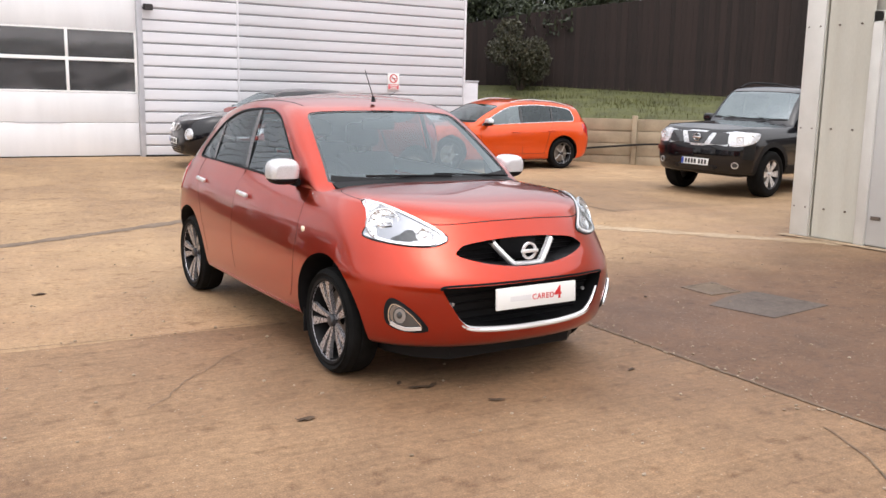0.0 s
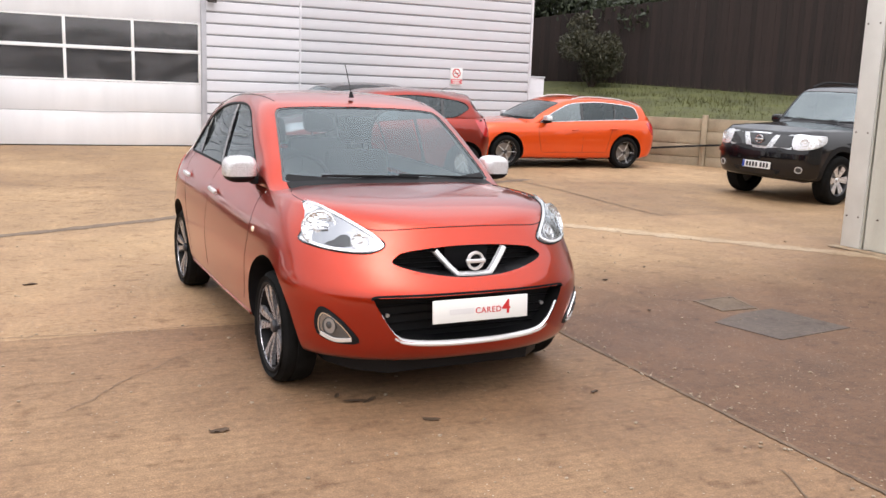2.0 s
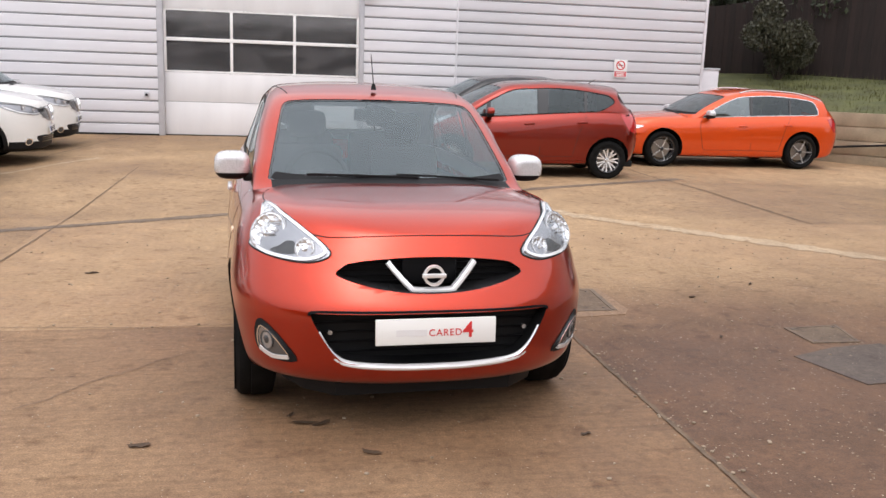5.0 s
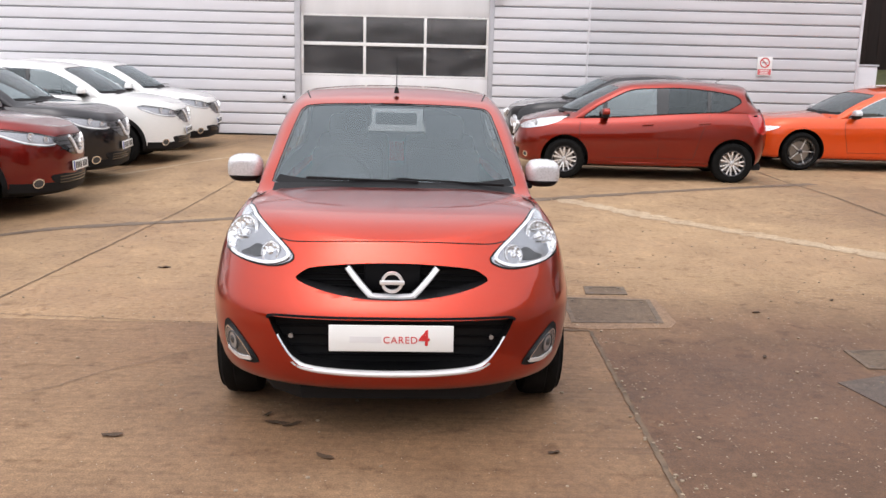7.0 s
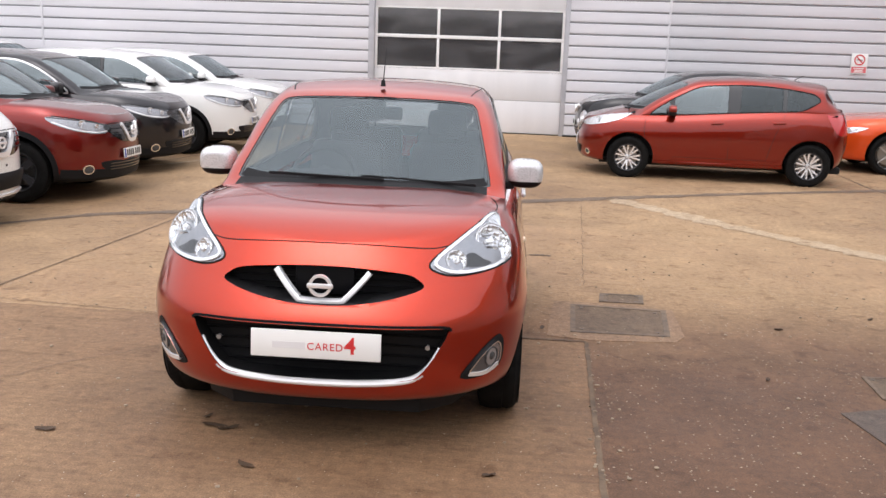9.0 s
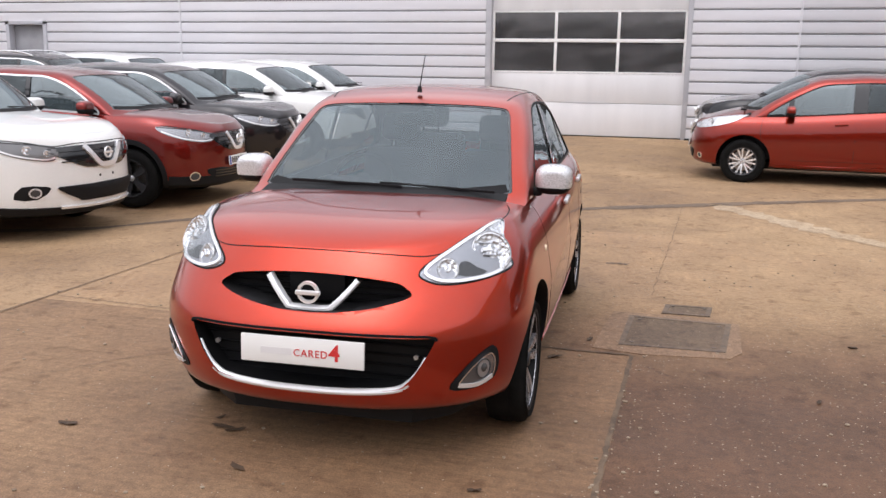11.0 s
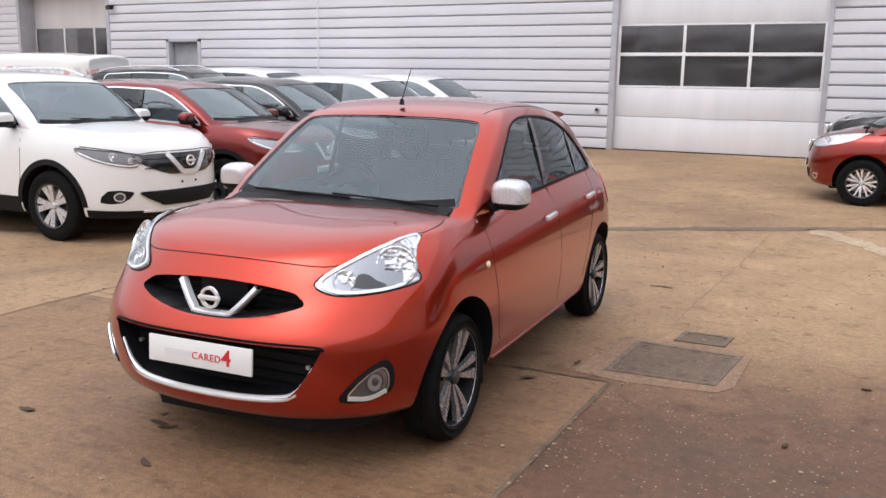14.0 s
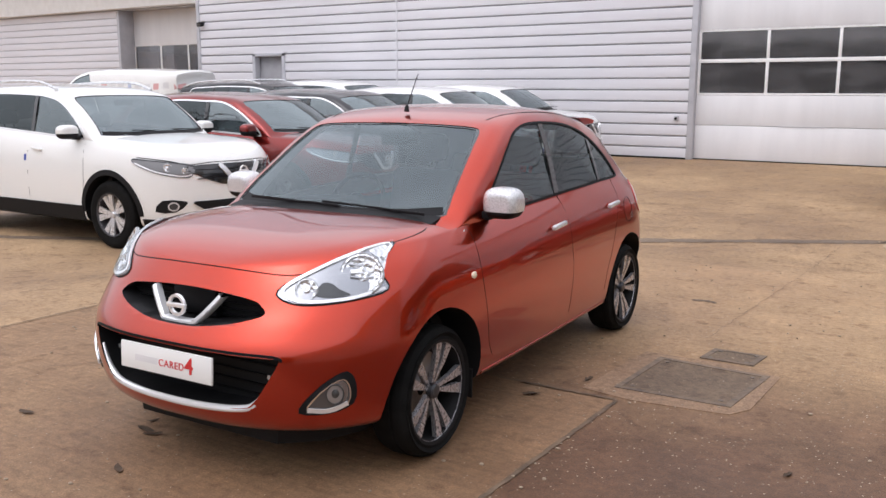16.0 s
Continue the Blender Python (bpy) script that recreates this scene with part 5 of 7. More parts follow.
def crossover(colour, m, label, tall=False, group="", detail=True, rails=False):
    c = dict(XTRAIL if tall else CROSS)
    c["mirror_mat"], c["seal_mat"], c["seal_w"] = colour, BRIGHT, 0.022
    car, skin, full = finish_car(c, "suv", colour, m, label, "car", group)
    arch_trim(c, car, skin, 0.058)
    sill_clad(c, car, skin, 0.16)
    wipers(c, car)
    tail_lamps(c, car, skin, 0.90, 1.10)
    if rails:
        roof_rails(c, car)
    if tall:
        v_grille(car, skin, 0.70, 0.905, 0.60, spread=0.27, frame_w=0.050)
        lampo = [(0.56, -0.92, 0.895), (0.69, -0.80, 0.930), (0.79, -0.57, 0.952), (0.850, -0.34, 0.968), (0.858, -0.38, 0.905), (0.80, -0.62, 0.822), (0.68, -0.86, 0.776), (0.59, -0.92, 0.790)]
        low_grille(car, skin, 0.385, 0.535, 0.56, False, 0, 0.66, 0.024)
        put("grille_lip", skin.strip([(-0.52, -0.9, 0.336), (-0.25, -0.95, 0.330), (0, -0.98, 0.328), (0.25, -0.95, 0.330), (0.52, -0.9, 0.336)], (0, 1, 0), 0.022, 0.022, 4), BRIGHT, car, "satin silver lip")
        fog_pair(car, skin, 0.69, -0.72, 0.485, 0.040, SILVER, 1)
        for x in (-0.10, 0.10):
            part("plate_mount", cyl((x, skin.on((x, -0.9, 0.605), (0, 1, 0))[0].y - 0.004, 0.605), (x, -0.9, 0.605), 0.014, seg=10), BLACK, car)
        put("bumper_cladding", skin.strip([(-0.84, -0.3, 0.315), (-0.72, -0.65, 0.308), (-0.4, -0.9, 0.302), (0, -0.95, 0.30), (0.4, -0.9, 0.302), (0.72, -0.65, 0.308), (0.84, -0.3, 0.315)], (0, 1, 0), 0.075, 0.006, 4), BLACK, car)
    else:
        v_grille(car, skin, 0.665, 0.87, 0.50, spread=0.22, frame_w=0.042)
        lampo = [(0.47, -0.88, 0.855), (0.60, -0.80, 0.895), (0.74, -0.60, 0.93), (0.825, -0.32, 0.955), (0.830, -0.38, 0.885), (0.76, -0.62, 0.805), (0.62, -0.82, 0.770), (0.50, -0.88, 0.780)]
        low_grille(car, skin, 0.33, 0.46, 0.56)
        fog_pair(car, skin, 0.68, -0.72, 0.375, 0.048)
        put("bumper_cladding", skin.strip([(-0.83, -0.3, 0.33), (-0.7, -0.65, 0.325), (-0.4, -0.9, 0.32), (0, -0.93, 0.32), (0.4, -0.9, 0.32), (0.7, -0.65, 0.325), (0.83, -0.3, 0.33)], (0, 1, 0), 0.10, 0.006, 4), BLACK, car)
        number_plate(car, skin, 0.53)
    edge = 0.925 if tall else 0.88
    shut_line(car, skin, [(0.0, -0.9, edge), (0.35, -0.88, edge)] + [(x, y, z + 0.012) for x, y, z in lampo[:4]])
    for sg in (1, -1):
        lamp(car, skin, lampo, (-0.6, 0.8, 0), sg, rim=False, lens=False, housing=LAMP_SMOKE if tall else LAMP_BRIGHT, bowls=[((0.72, -0.70, 0.88), 0.042), ((0.62, -0.84, 0.845), 0.032)])
        put("lamp_brow", skin.strip([(sg * x, y, z - 0.006) for x, y, z in lampo[:4]], (-0.6 * sg, 0.8, 0), 0.012, 0.013, 4), GLOSS_BLACK, car)
        put("lamp_blade", skin.strip([(sg * x, y, z + 0.016) for x, y, z in lampo[7:3:-1]], (-0.6 * sg, 0.8, 0), 0.014, 0.013, 4), BRIGHT, car)
    if rails and colour is WHITE_PAINT:
        put("door_sticker", skin.patch([(-0.9, 1.40, 0.88), (-0.9, 1.40, 0.95), (-0.9, 1.44, 0.95), (-0.9, 1.44, 0.88)], (1, 0, 0), 0.003, 1, 2), INK_BLUE, car)
    return car


WHITE_PAINT = paint("white_paint", (0.84, 0.84, 0.82), 0.0, 0.3)
RED_PAINT = paint("dark_red_paint", (0.20, 0.015, 0.011), 0.9, 0.3)
CHARCOAL = paint("charcoal_paint", (0.016, 0.015, 0.018), 0.6, 0.35)
BLACK_PAINT = paint("black_paint", (0.004, 0.004, 0.006), 0.0, 0.3)
VIVID = paint("vivid_orange_paint", (0.74, 0.085, 0.012), 0.3, 0.3)
NOTE_RED = paint("brick_red_paint", (0.27, 0.020, 0.009), 0.9, 0.3)


def parked(front, turn, fo):
    """Where the front axle stands when the nose is at front and the car is turned so."""
    a = radians(turn)
    return stand(front[0] - math.sin(a) * fo, front[1] + math.cos(a) * fo, turn)


crossover(WHITE_PAINT, parked((-1.96, 9.64), 91, 1.02), "white large family SUV with silver roof rails, parked nose out", True, "", True, True)
crossover(RED_PAINT, parked((-1.83, 12.02), 95, 0.95), "dark red crossover with chrome window line in a parked row", group="row of parked crossovers")
crossover(CHARCOAL, parked((-2.07, 14.30), 95, 0.95), "charcoal grey crossover with chrome window line in a parked row", group="row of parked crossovers")
crossover(WHITE_PAINT, parked((-1.90, 16.80), 95, 0.95), "white crossover parked in the row by the workshop", group="row of parked crossovers")
crossover(WHITE_PAINT, parked((-1.92, 18.98), 95, 0.95), "white crossover parked tight against the workshop wall", group="row of parked crossovers")
crossover(BLACK_PAINT, parked((-7.3, 18.35), 100, 0.95), "black SUV with silver roof rails in the row behind", True, "", True, True)
crossover(WHITE_PAINT, parked((-6.4, 19.65), 92, 0.95), "white SUV with dark glass in the row behind", True)

# small red people carrier
MPV = shape(1.695, 0.76, 0.60, 2.56, 0.31, 0.22, 0.86, (0.95, 1.06), (-0.05, 1.03), (0.78, 1.43), 1.53, (3.05, 2.78, 1.43), spokes=14, pair=0.13, pair_out=0.07, posts=(1.40, 2.16, 2.66), post_w=0.17, drop=0.05, window_tip=[(-0.01, 0.70), (-0.08, 0.45), (-0.26, 0.10)], spoke_mat=BRIGHT, spoke_in=0.016, spoke_out=0.026, mirror_mat=NOTE_RED, mirror=(0.905, 0.60, 1.03), gap_mat=GAP_RED, handles=[(1.24, 0.86), (2.10, 0.90)])
MPV["side_panes"] = [("quarter_light", 0.0, 0.56, PARKED_GLASS), ("front_window", 0.62, 1.38, PARKED_GLASS), ("rear_side_window", 1.55, 2.14, DARK_GLASS), ("quarter_window", 2.19, 9, DARK_GLASS)]
mpv, sk, fu = finish_car(MPV, "people_carrier", NOTE_RED, stand(4.35, 16.15, -93.0), "brick red five-door people carrier with silver alloy wheels", "car")
wipers(MPV, mpv)
tail_lamps(MPV, mpv, sk, 0.78, 1.05)
v_grille(mpv, sk, 0.62, 0.80, 0.36)
low_grille(mpv, sk, 0.30, 0.44, 0.48)
number_plate(mpv, sk, 0.50)
fog_pair(mpv, sk, 0.62, -0.56, 0.36, 0.035)
for sg in (1, -1):
    lamp(mpv, sk, [(0.44, -0.72, 0.78), (0.56, -0.56, 0.86), (0.68, -0.28, 0.925), (0.745, -0.02, 0.945), (0.76, -0.14, 0.85), (0.70, -0.42, 0.775), (0.56, -0.66, 0.745)], (-0.7, 0.7, 0), sg, rim=False, lens=False, housing=REFLECTOR, bowls=[((0.66, -0.46, 0.84), 0.05)])
    put("door_crease", sk.strip([(sg * 0.84, 0.35, 0.80), (sg * 0.84, 0.9, 0.72), (sg * 0.84, 1.5, 0.74), (sg * 0.84, 2.1, 0.86), (sg * 0.84, 2.6, 0.90)], (-sg, 0, 0), 0.02, 0.003, 5), NOTE_RED, mpv)
    put("sill_trim", sk.strip([(sg * 0.84, 0.42, 0.27), (sg * 0.84, 1.2, 0.265), (sg * 0.84, 2.18, 0.28)], (-sg, 0, 0), 0.05, 0.008, 5), NOTE_RED, mpv)
part("aerial", cyl((0, 2.4, 1.50), (0, 2.52, 1.57), 0.006, 0.003, 6), BLACK, mpv)

# black compact crossover behind it
BUG = shape(1.765, 0.86, 0.745, 2.53, 0.34, 0.25, 0.90, (1.03, 1.15), (0.22, 1.08), (0.95, 1.45), 1.555, (3.10, 2.92, 1.42), spokes=6, posts=(1.38, 2.10, 2.5), drop=0.18, mirror_mat=BLACK_PAINT)
bug, sk, fu = finish_car(BUG, "compact_suv", BLACK_PAINT, stand(4.48, 18.95, -90), "black compact crossover with round lamps, beside the workshop wall", "car")
wipers(BUG, bug)
tail_lamps(BUG, bug, sk, 0.85, 1.05)
arch_trim(BUG, bug, sk, 0.06)
v_grille(bug, sk, 0.70, 0.84, 0.34)
low_grille(bug, sk, 0.30, 0.46, 0.5)
number_plate(bug, sk, 0.52)
for sg in (1, -1):
    lamp(bug, sk, [(0.50, -0.62, 0.93), (0.62, -0.42, 0.99), (0.72, -0.20, 1.03), (0.70, -0.30, 0.96), (0.60, -0.52, 0.91)], (-0.5, 0.8, -0.3), sg, rim=False, lens=False, housing=REFLECTOR)
    o = [(sg * (0.60 + 0.10 * math.cos(a)), -0.66, 0.66 + 0.10 * math.sin(a)) for a in [i * math.pi / 6 for i in range(12)]]
    f = put("round_lamp", sk.patch(o, (-0.4 * sg, 0.9, 0), 0.012, 2, 3, dome=0.02), REFLECTOR, bug)
    put("bezel_rim", sk.strip(o, (-0.4 * sg, 0.9, 0), 0.02, 0.02, 2, True), CHROME, f)

# orange estate
ESTATE = shape(1.866, 0.92, 0.90, 2.80, 0.33, 0.20, 0.80, (0.92, 1.00), (0.45, 0.985), (1.24, 1.345), 1.465, (3.62, 3.35, 1.36), af=0.85, spokes=5, posts=(1.72, 2.52, 3.12), drop=0.06, spoke_in=0.020, spoke_out=0.008, rim=0.235, mirror_mat=SILVER, seal_mat=SILVER, spoke_mat=SILVER, cap_mat=ALLOY_DARK, barrel_mat=GLOSS_BLACK, gap_mat=GAP_RED)
estate, sk, fu = finish_car(ESTATE, "estate_car", VIVID, stand(8.70, 18.00, -91.5), "vivid orange estate car with dark five-spoke wheels", "car")
wipers(ESTATE, estate)
roof_rails(ESTATE, estate, SILVER, 0.045, 0.011)
tail_lamps(ESTATE, estate, sk, 0.72, 0.95)
low_grille(estate, sk, 0.27, 0.40, 0.55)
v_grille(estate, sk, 0.50, 0.70, 0.36, GLOSS_BLACK)
number_plate(estate, sk, 0.45)
for sg in (1, -1):
    lamp(estate, sk, [(0.46, -0.76, 0.66), (0.58, -0.62, 0.72), (0.74, -0.42, 0.755), (0.80, -0.28, 0.745), (0.74, -0.46, 0.665), (0.58, -0.68, 0.625)], (-0.6, 0.8, 0), sg, rim=False, lens=False, housing=REFLECTOR, bowls=[((0.68, -0.54, 0.69), 0.04)])

# black off-road wagon
OFFROAD = shape(1.85, 0.83, 1.06, 2.853, 0.385, 0.35, 1.10, (1.16, 1.20), (0.55, 1.25), (1.10, 1.75), 1.87, (3.75, 3.65, 1.76), af=0.45, nf=3.2, spokes=6, posts=(1.75, 2.65, 3.4), spoke_mat=SILVER, spoke_in=0.06, spoke_out=0.12, arch=0.45, mirror_mat=BLACK_PAINT, tyre_w=0.25)
wagon, sk, fu = finish_car(OFFROAD, "off_road_wagon", BLACK_PAINT, stand(11.46, 12.48, -80), "black off-road wagon with chrome three-slot grille", "car")
wipers(OFFROAD, wagon)
arch_trim(OFFROAD, wagon, sk, 0.08)
sill_clad(OFFROAD, wagon, sk, 0.14)
roof_rails(OFFROAD, wagon, BLACK)
tail_lamps(OFFROAD, wagon, sk, 0.9, 1.2)
gy = sk.on((0, -0.9, 0.95), (0, 1, 0))[0].y
put("grille_panel", sk.patch([(-0.56, gy, 0.84), (-0.56, gy, 1.06), (0, gy, 1.07), (0.56, gy, 1.06), (0.56, gy, 0.84), (0, gy, 0.82)], FRONT, 0.006, 1), SILVER, wagon, "chrome grille surround")
for x0, x1, w0, w1 in ((-0.24, 0.24, -0.14, 0.14), (0.33, 0.54, 0.25, 0.54), (-0.54, -0.33, -0.54, -0.25)):
    put("grille_slot", sk.patch([(x0, gy, 1.04), ((x0 + x1) / 2, gy, 1.045), (x1, gy, 1.04), (w1, gy, 0.86), ((w0 + w1) / 2, gy, 0.855), (w0, gy, 0.86)], FRONT, 0.014, 1), GLOSS_BLACK, wagon)
badge(wagon, (0, gy - 0.03, 0.96), 0.07)
low_grille(wagon, sk, 0.42, 0.51, 0.42)
number_plate(wagon, sk, 0.56)
put("bumper_step", sk.strip([(-0.9, -0.4, 0.74), (-0.7, -0.7, 0.74), (0, -0.83, 0.74), (0.7, -0.7, 0.74), (0.9, -0.4, 0.74)], FRONT, 0.07, 0.03, 5), BLACK_PAINT, wagon)
fog_pair(wagon, sk, 0.66, -0.66, 0.54, 0.045, SILVER)
for sg in (1, -1):
    lamp(wagon, sk, [(0.57, -0.74, 0.85), (0.57, -0.74, 1.06), (0.76, -0.60, 1.065), (0.87, -0.40, 1.06), (0.88, -0.40, 0.96), (0.80, -0.56, 0.87)], (-0.5, 0.85, 0), sg, rim=False, lens=False, housing=REFLECTOR, bowls=[((0.70, -0.66, 0.955), 0.06), ((0.82, -0.52, 0.98), 0.05)])

# white van far off by the recessed bay
VANSPEC = shape(1.94, 0.95, 0.95, 3.0, 0.33, 0.30, 1.08, (1.22, 1.22), (-0.15, 1.24), (0.60, 1.88), 2.05, (3.85, 3.80, 1.95), posts=(1.20, 1.40, 1.25), spokes=12, mirror_mat=BLACK)
VANSPEC["rear_pane"] = None
van, sk, fu = finish_car(VANSPEC, "van", WHITE_PAINT, stand(-15.4, 17.1, -80), "white panel van with small coloured stickers along its side", "van")
wipers(VANSPEC, van)
tail_lamps(VANSPEC, van, sk, 0.8, 1.15)
for sg in (1, -1):
    lamp(van, sk, [(0.5, -0.7, 0.80), (0.6, -0.6, 1.0), (0.8, -0.3, 1.02), (0.86, -0.2, 0.88), (0.7, -0.5, 0.80)], (-0.6, 0.8, 0), sg, rim=False, lens=False, housing=REFLECTOR)
FADED_RED = plain("faded_red_print", (0.62, 0.34, 0.33), 0.5)
FADED_BLUE = plain("faded_blue_print", (0.42, 0.46, 0.60), 0.5)
rs = random.Random(5)
for i in range(9):
    y = 1.65 + i * 0.26
    col = (FADED_RED, INK_GREY, INK_GREY, FADED_BLUE, INK_GREY, INK_GREY, FADED_RED, INK_GREY, FADED_RED)[i]
    w, z = rs.uniform(0.05, 0.10), rs.uniform(1.60, 1.68)
    put("sticker", fu.patch([(0.9, y - w, z - 0.07), (0.9, y - w, z + 0.07), (0.9, y + w, z + 0.07), (0.9, y + w, z - 0.07)], (-1, 0, 0), 0.003, 1, 2), col, van)
put("stripe", fu.strip([(0.95, 1.6, 1.45), (0.95, 2.6, 1.42), (0.95, 3.7, 1.45)], (-1, 0, 0), 0.05, 0.003, 4), INK_GREY, van)


# ---- the yard ----
def concrete(name, light, dark, stain, speck=0.0, broom=0.0, rough=(0.55, 0.9), into=None):
    """Old yard concrete: broad stains, tyre dirt, pebbles showing, fine grit."""
    m, n, l, b = material(name)
    tc = n.new("ShaderNodeTexCoord")
    vec = tc.outputs["Object"]

    def tex(kind, scale, detail=6, rough_=0.6):
        t = n.new(kind)
        t.inputs["Scale"].default_value = scale
        if kind == "ShaderNodeTexNoise":
            t.inputs["Detail"].default_value, t.inputs["Roughness"].default_value = detail, rough_
        l.new(vec, t.inputs["Vector"])
        return t

    def ramp(src, p0, p1, c0, c1):
        r = n.new("ShaderNodeValToRGB")
        r.color_ramp.elements[0].position, r.color_ramp.elements[1].position = p0, p1
        r.color_ramp.elements[0].color, r.color_ramp.elements[1].color = rgba(c0), rgba(c1)
        l.new(src, r.inputs["Fac"])
        return r.outputs["Color"]

    def mixc(f, a, c, mode="MIX"):
        x = n.new("ShaderNodeMix")
        x.data_type, x.blend_type = "RGBA", mode
        if isinstance(f, float):
            x.inputs["Factor"].default_value = f
        else:
            l.new(f, x.inputs["Factor"])
        l.new(a, x.inputs[6])
        l.new(c, x.inputs[7])
        return x.outputs[2]

    broad, mid, fine, grit = tex("ShaderNodeTexNoise", 0.28, 7, 0.62), tex("ShaderNodeTexNoise", 1.7, 8, 0.65), tex("ShaderNodeTexNoise", 24, 5, 0.7), tex("ShaderNodeTexNoise", 120, 3)
    col = ramp(mid.outputs["Fac"], 0.32, 0.68, dark, light)
    if into:
        # one surface wears into the other: along y, and away to the west
        sx, warp = n.new("ShaderNodeSeparateXYZ"), tex("ShaderNodeTexNoise", 0.9, 5, 0.6)
        l.new(vec, sx.inputs[0])

        def slope(src, a, c_):
            ad, r = n.new("ShaderNodeMath"), n.new("ShaderNodeMapRange")
            ad.operation = "MULTIPLY_ADD"
            ad.inputs[1].default_value = 2.4
            l.new(warp.outputs["Fac"], ad.inputs[0])
            l.new(src, ad.inputs[2])
            r.interpolation_type = "SMOOTHSTEP"
            r.inputs["From Min"].default_value, r.inputs["From Max"].default_value = a + 1.2, c_ + 1.2
            l.new(ad.outputs[0], r.inputs["Value"])
            return r.outputs["Result"]
        mx = n.new("ShaderNodeMath")
        mx.operation = "MAXIMUM"
        l.new(slope(sx.outputs[1], 6.3, 9.4), mx.inputs[0])
        l.new(slope(sx.outputs[0], 3.0, 1.4), mx.inputs[1])
        col = mixc(mx.outputs[0], col, ramp(mid.outputs["Fac"], 0.32, 0.68, into[1], into[0]))
    st = ramp(broad.outputs["Fac"], 0.38, 0.60, stain, (1, 1, 1))
    col = mixc(0.85, col, st, "MULTIPLY")
    col = mixc(0.8, col, ramp(fine.outputs["Fac"], 0.3, 0.7, (0.60, 0.575, 0.55), (1.22, 1.22, 1.22)), "MULTIPLY")
    col = mixc(0.8, col, ramp(grit.outputs["Fac"], 0.3, 0.7, (0.58, 0.56, 0.54), (1.3, 1.3, 1.3)), "MULTIPLY")
    blot, pale = tex("ShaderNodeTexNoise", 7.5, 4, 0.55), tex("ShaderNodeTexNoise", 3.1, 6, 0.7)
    col = mixc(0.95, col, ramp(blot.outputs["Fac"], 0.30, 0.44, (0.66, 0.60, 0.54), (1, 1, 1)), "MULTIPLY")
    col = mixc(0.8, col, ramp(pale.outputs["Fac"], 0.50, 0.72, (1, 1, 1), (1.22, 1.20, 1.16)), "MULTIPLY")
    lines = None
    if broom:
        mp = n.new("ShaderNodeMapping")
        mp.inputs["Scale"].default_value = (1.0, 26.0, 1.0)
        l.new(vec, mp.inputs["Vector"])
        lines = n.new("ShaderNodeTexNoise")
        lines.inputs["Scale"].default_value, lines.inputs["Detail"].default_value = 1.4, 4
        l.new(mp.outputs["Vector"], lines.inputs["Vector"])
        col = mixc(0.38, col, ramp(lines.outputs["Fac"], 0.36, 0.52, (0.68, 0.63, 0.58), (1.05, 1.05, 1.05)), "MULTIPLY")
    vo = tex("ShaderNodeTexVoronoi", 42)
    f = n.new("ShaderNodeMath")
    f.operation = "LESS_THAN"
    f.inputs[1].default_value = 0.13 + speck * 0.12
    l.new(vo.outputs["Distance"], f.inputs[0])
    g = n.new("ShaderNodeMath")
    g.operation = "GREATER_THAN"
    g.inputs[1].default_value = 0.80 - speck * 0.35
    sep = n.new("ShaderNodeSeparateColor")
    l.new(vo.outputs["Color"], sep.inputs[0])
    l.new(sep.outputs[0], g.inputs[0])
    k = n.new("ShaderNodeMath")
    k.operation = "MULTIPLY"
    l.new(f.outputs[0], k.inputs[0])
    l.new(g.outputs[0], k.inputs[1])
    pebble = ramp(sep.outputs[1], 0.0, 1.0, (0.16, 0.11, 0.07), (0.50, 0.42, 0.32))
    col = mixc(k.outputs[0], col, pebble)
    l.new(col, b.inputs["Base Color"])
    rr = n.new("ShaderNodeMapRange")
    rr.inputs["From Min"].default_value, rr.inputs["From Max"].default_value = 0.35, 0.65
    rr.inputs["To Min"].default_value, rr.inputs["To Max"].default_value = rough
    l.new(broad.outputs["Fac"], rr.inputs["Value"])
    l.new(rr.outputs["Result"], b.inputs["Roughness"])
    hgt = n.new("ShaderNodeMath")
    hgt.operation = "ADD"
    l.new(grit.outputs["Fac"], hgt.inputs[0])
    l.new(fine.outputs["Fac"], hgt.inputs[1])
    out = hgt
    if broom:
        out = n.new("ShaderNodeMath")
        out.operation = "MULTIPLY_ADD"
        out.inputs[1].default_value = broom
        l.new(lines.outputs["Fac"], out.inputs[0])
        l.new(hgt.outputs[0], out.inputs[2])
    bp = n.new("ShaderNodeBump")
    bp.inputs["Strength"].default_value, bp.inputs["Distance"].default_value = 0.35, 0.006
    l.new(out.outputs[0], bp.inputs["Height"])
    l.new(bp.outputs["Normal"], b.inputs["Normal"])
    return m


TAN, TAN_DARK = (0.470, 0.320, 0.180), (0.355, 0.234, 0.128)
CONCRETE = concrete("yard_concrete", TAN, TAN_DARK, (0.58, 0.51, 0.45))
SLAB = concrete("broomed_concrete", (0.345, 0.220, 0.124), (0.250, 0.154, 0.085), (0.62, 0.54, 0.48), 0.1, 2.0)
AGGREGATE = concrete("exposed_aggregate", (0.190, 0.106, 0.058), (0.122, 0.067, 0.036), (0.78, 0.69, 0.63), 0.5, into=(TAN, TAN_DARK))
BAND = concrete("patched_band", (0.24, 0.175, 0.12), (0.15, 0.105, 0.075), (0.7, 0.68, 0.66))
PALE = concrete("worn_paint_line", (0.53, 0.415, 0.285), (0.43, 0.315, 0.20), (0.8, 0.76, 0.72))
SEAL = grain("joint_seal", (0.19, 0.132, 0.085), (0.085, 0.058, 0.038), 9, 0.7, 0.95, 0.3, 80)
IRON = grain("iron_cover", (0.15, 0.115, 0.09), (0.085, 0.066, 0.052), 9, 0.5, 0.8, 0.5, 60)

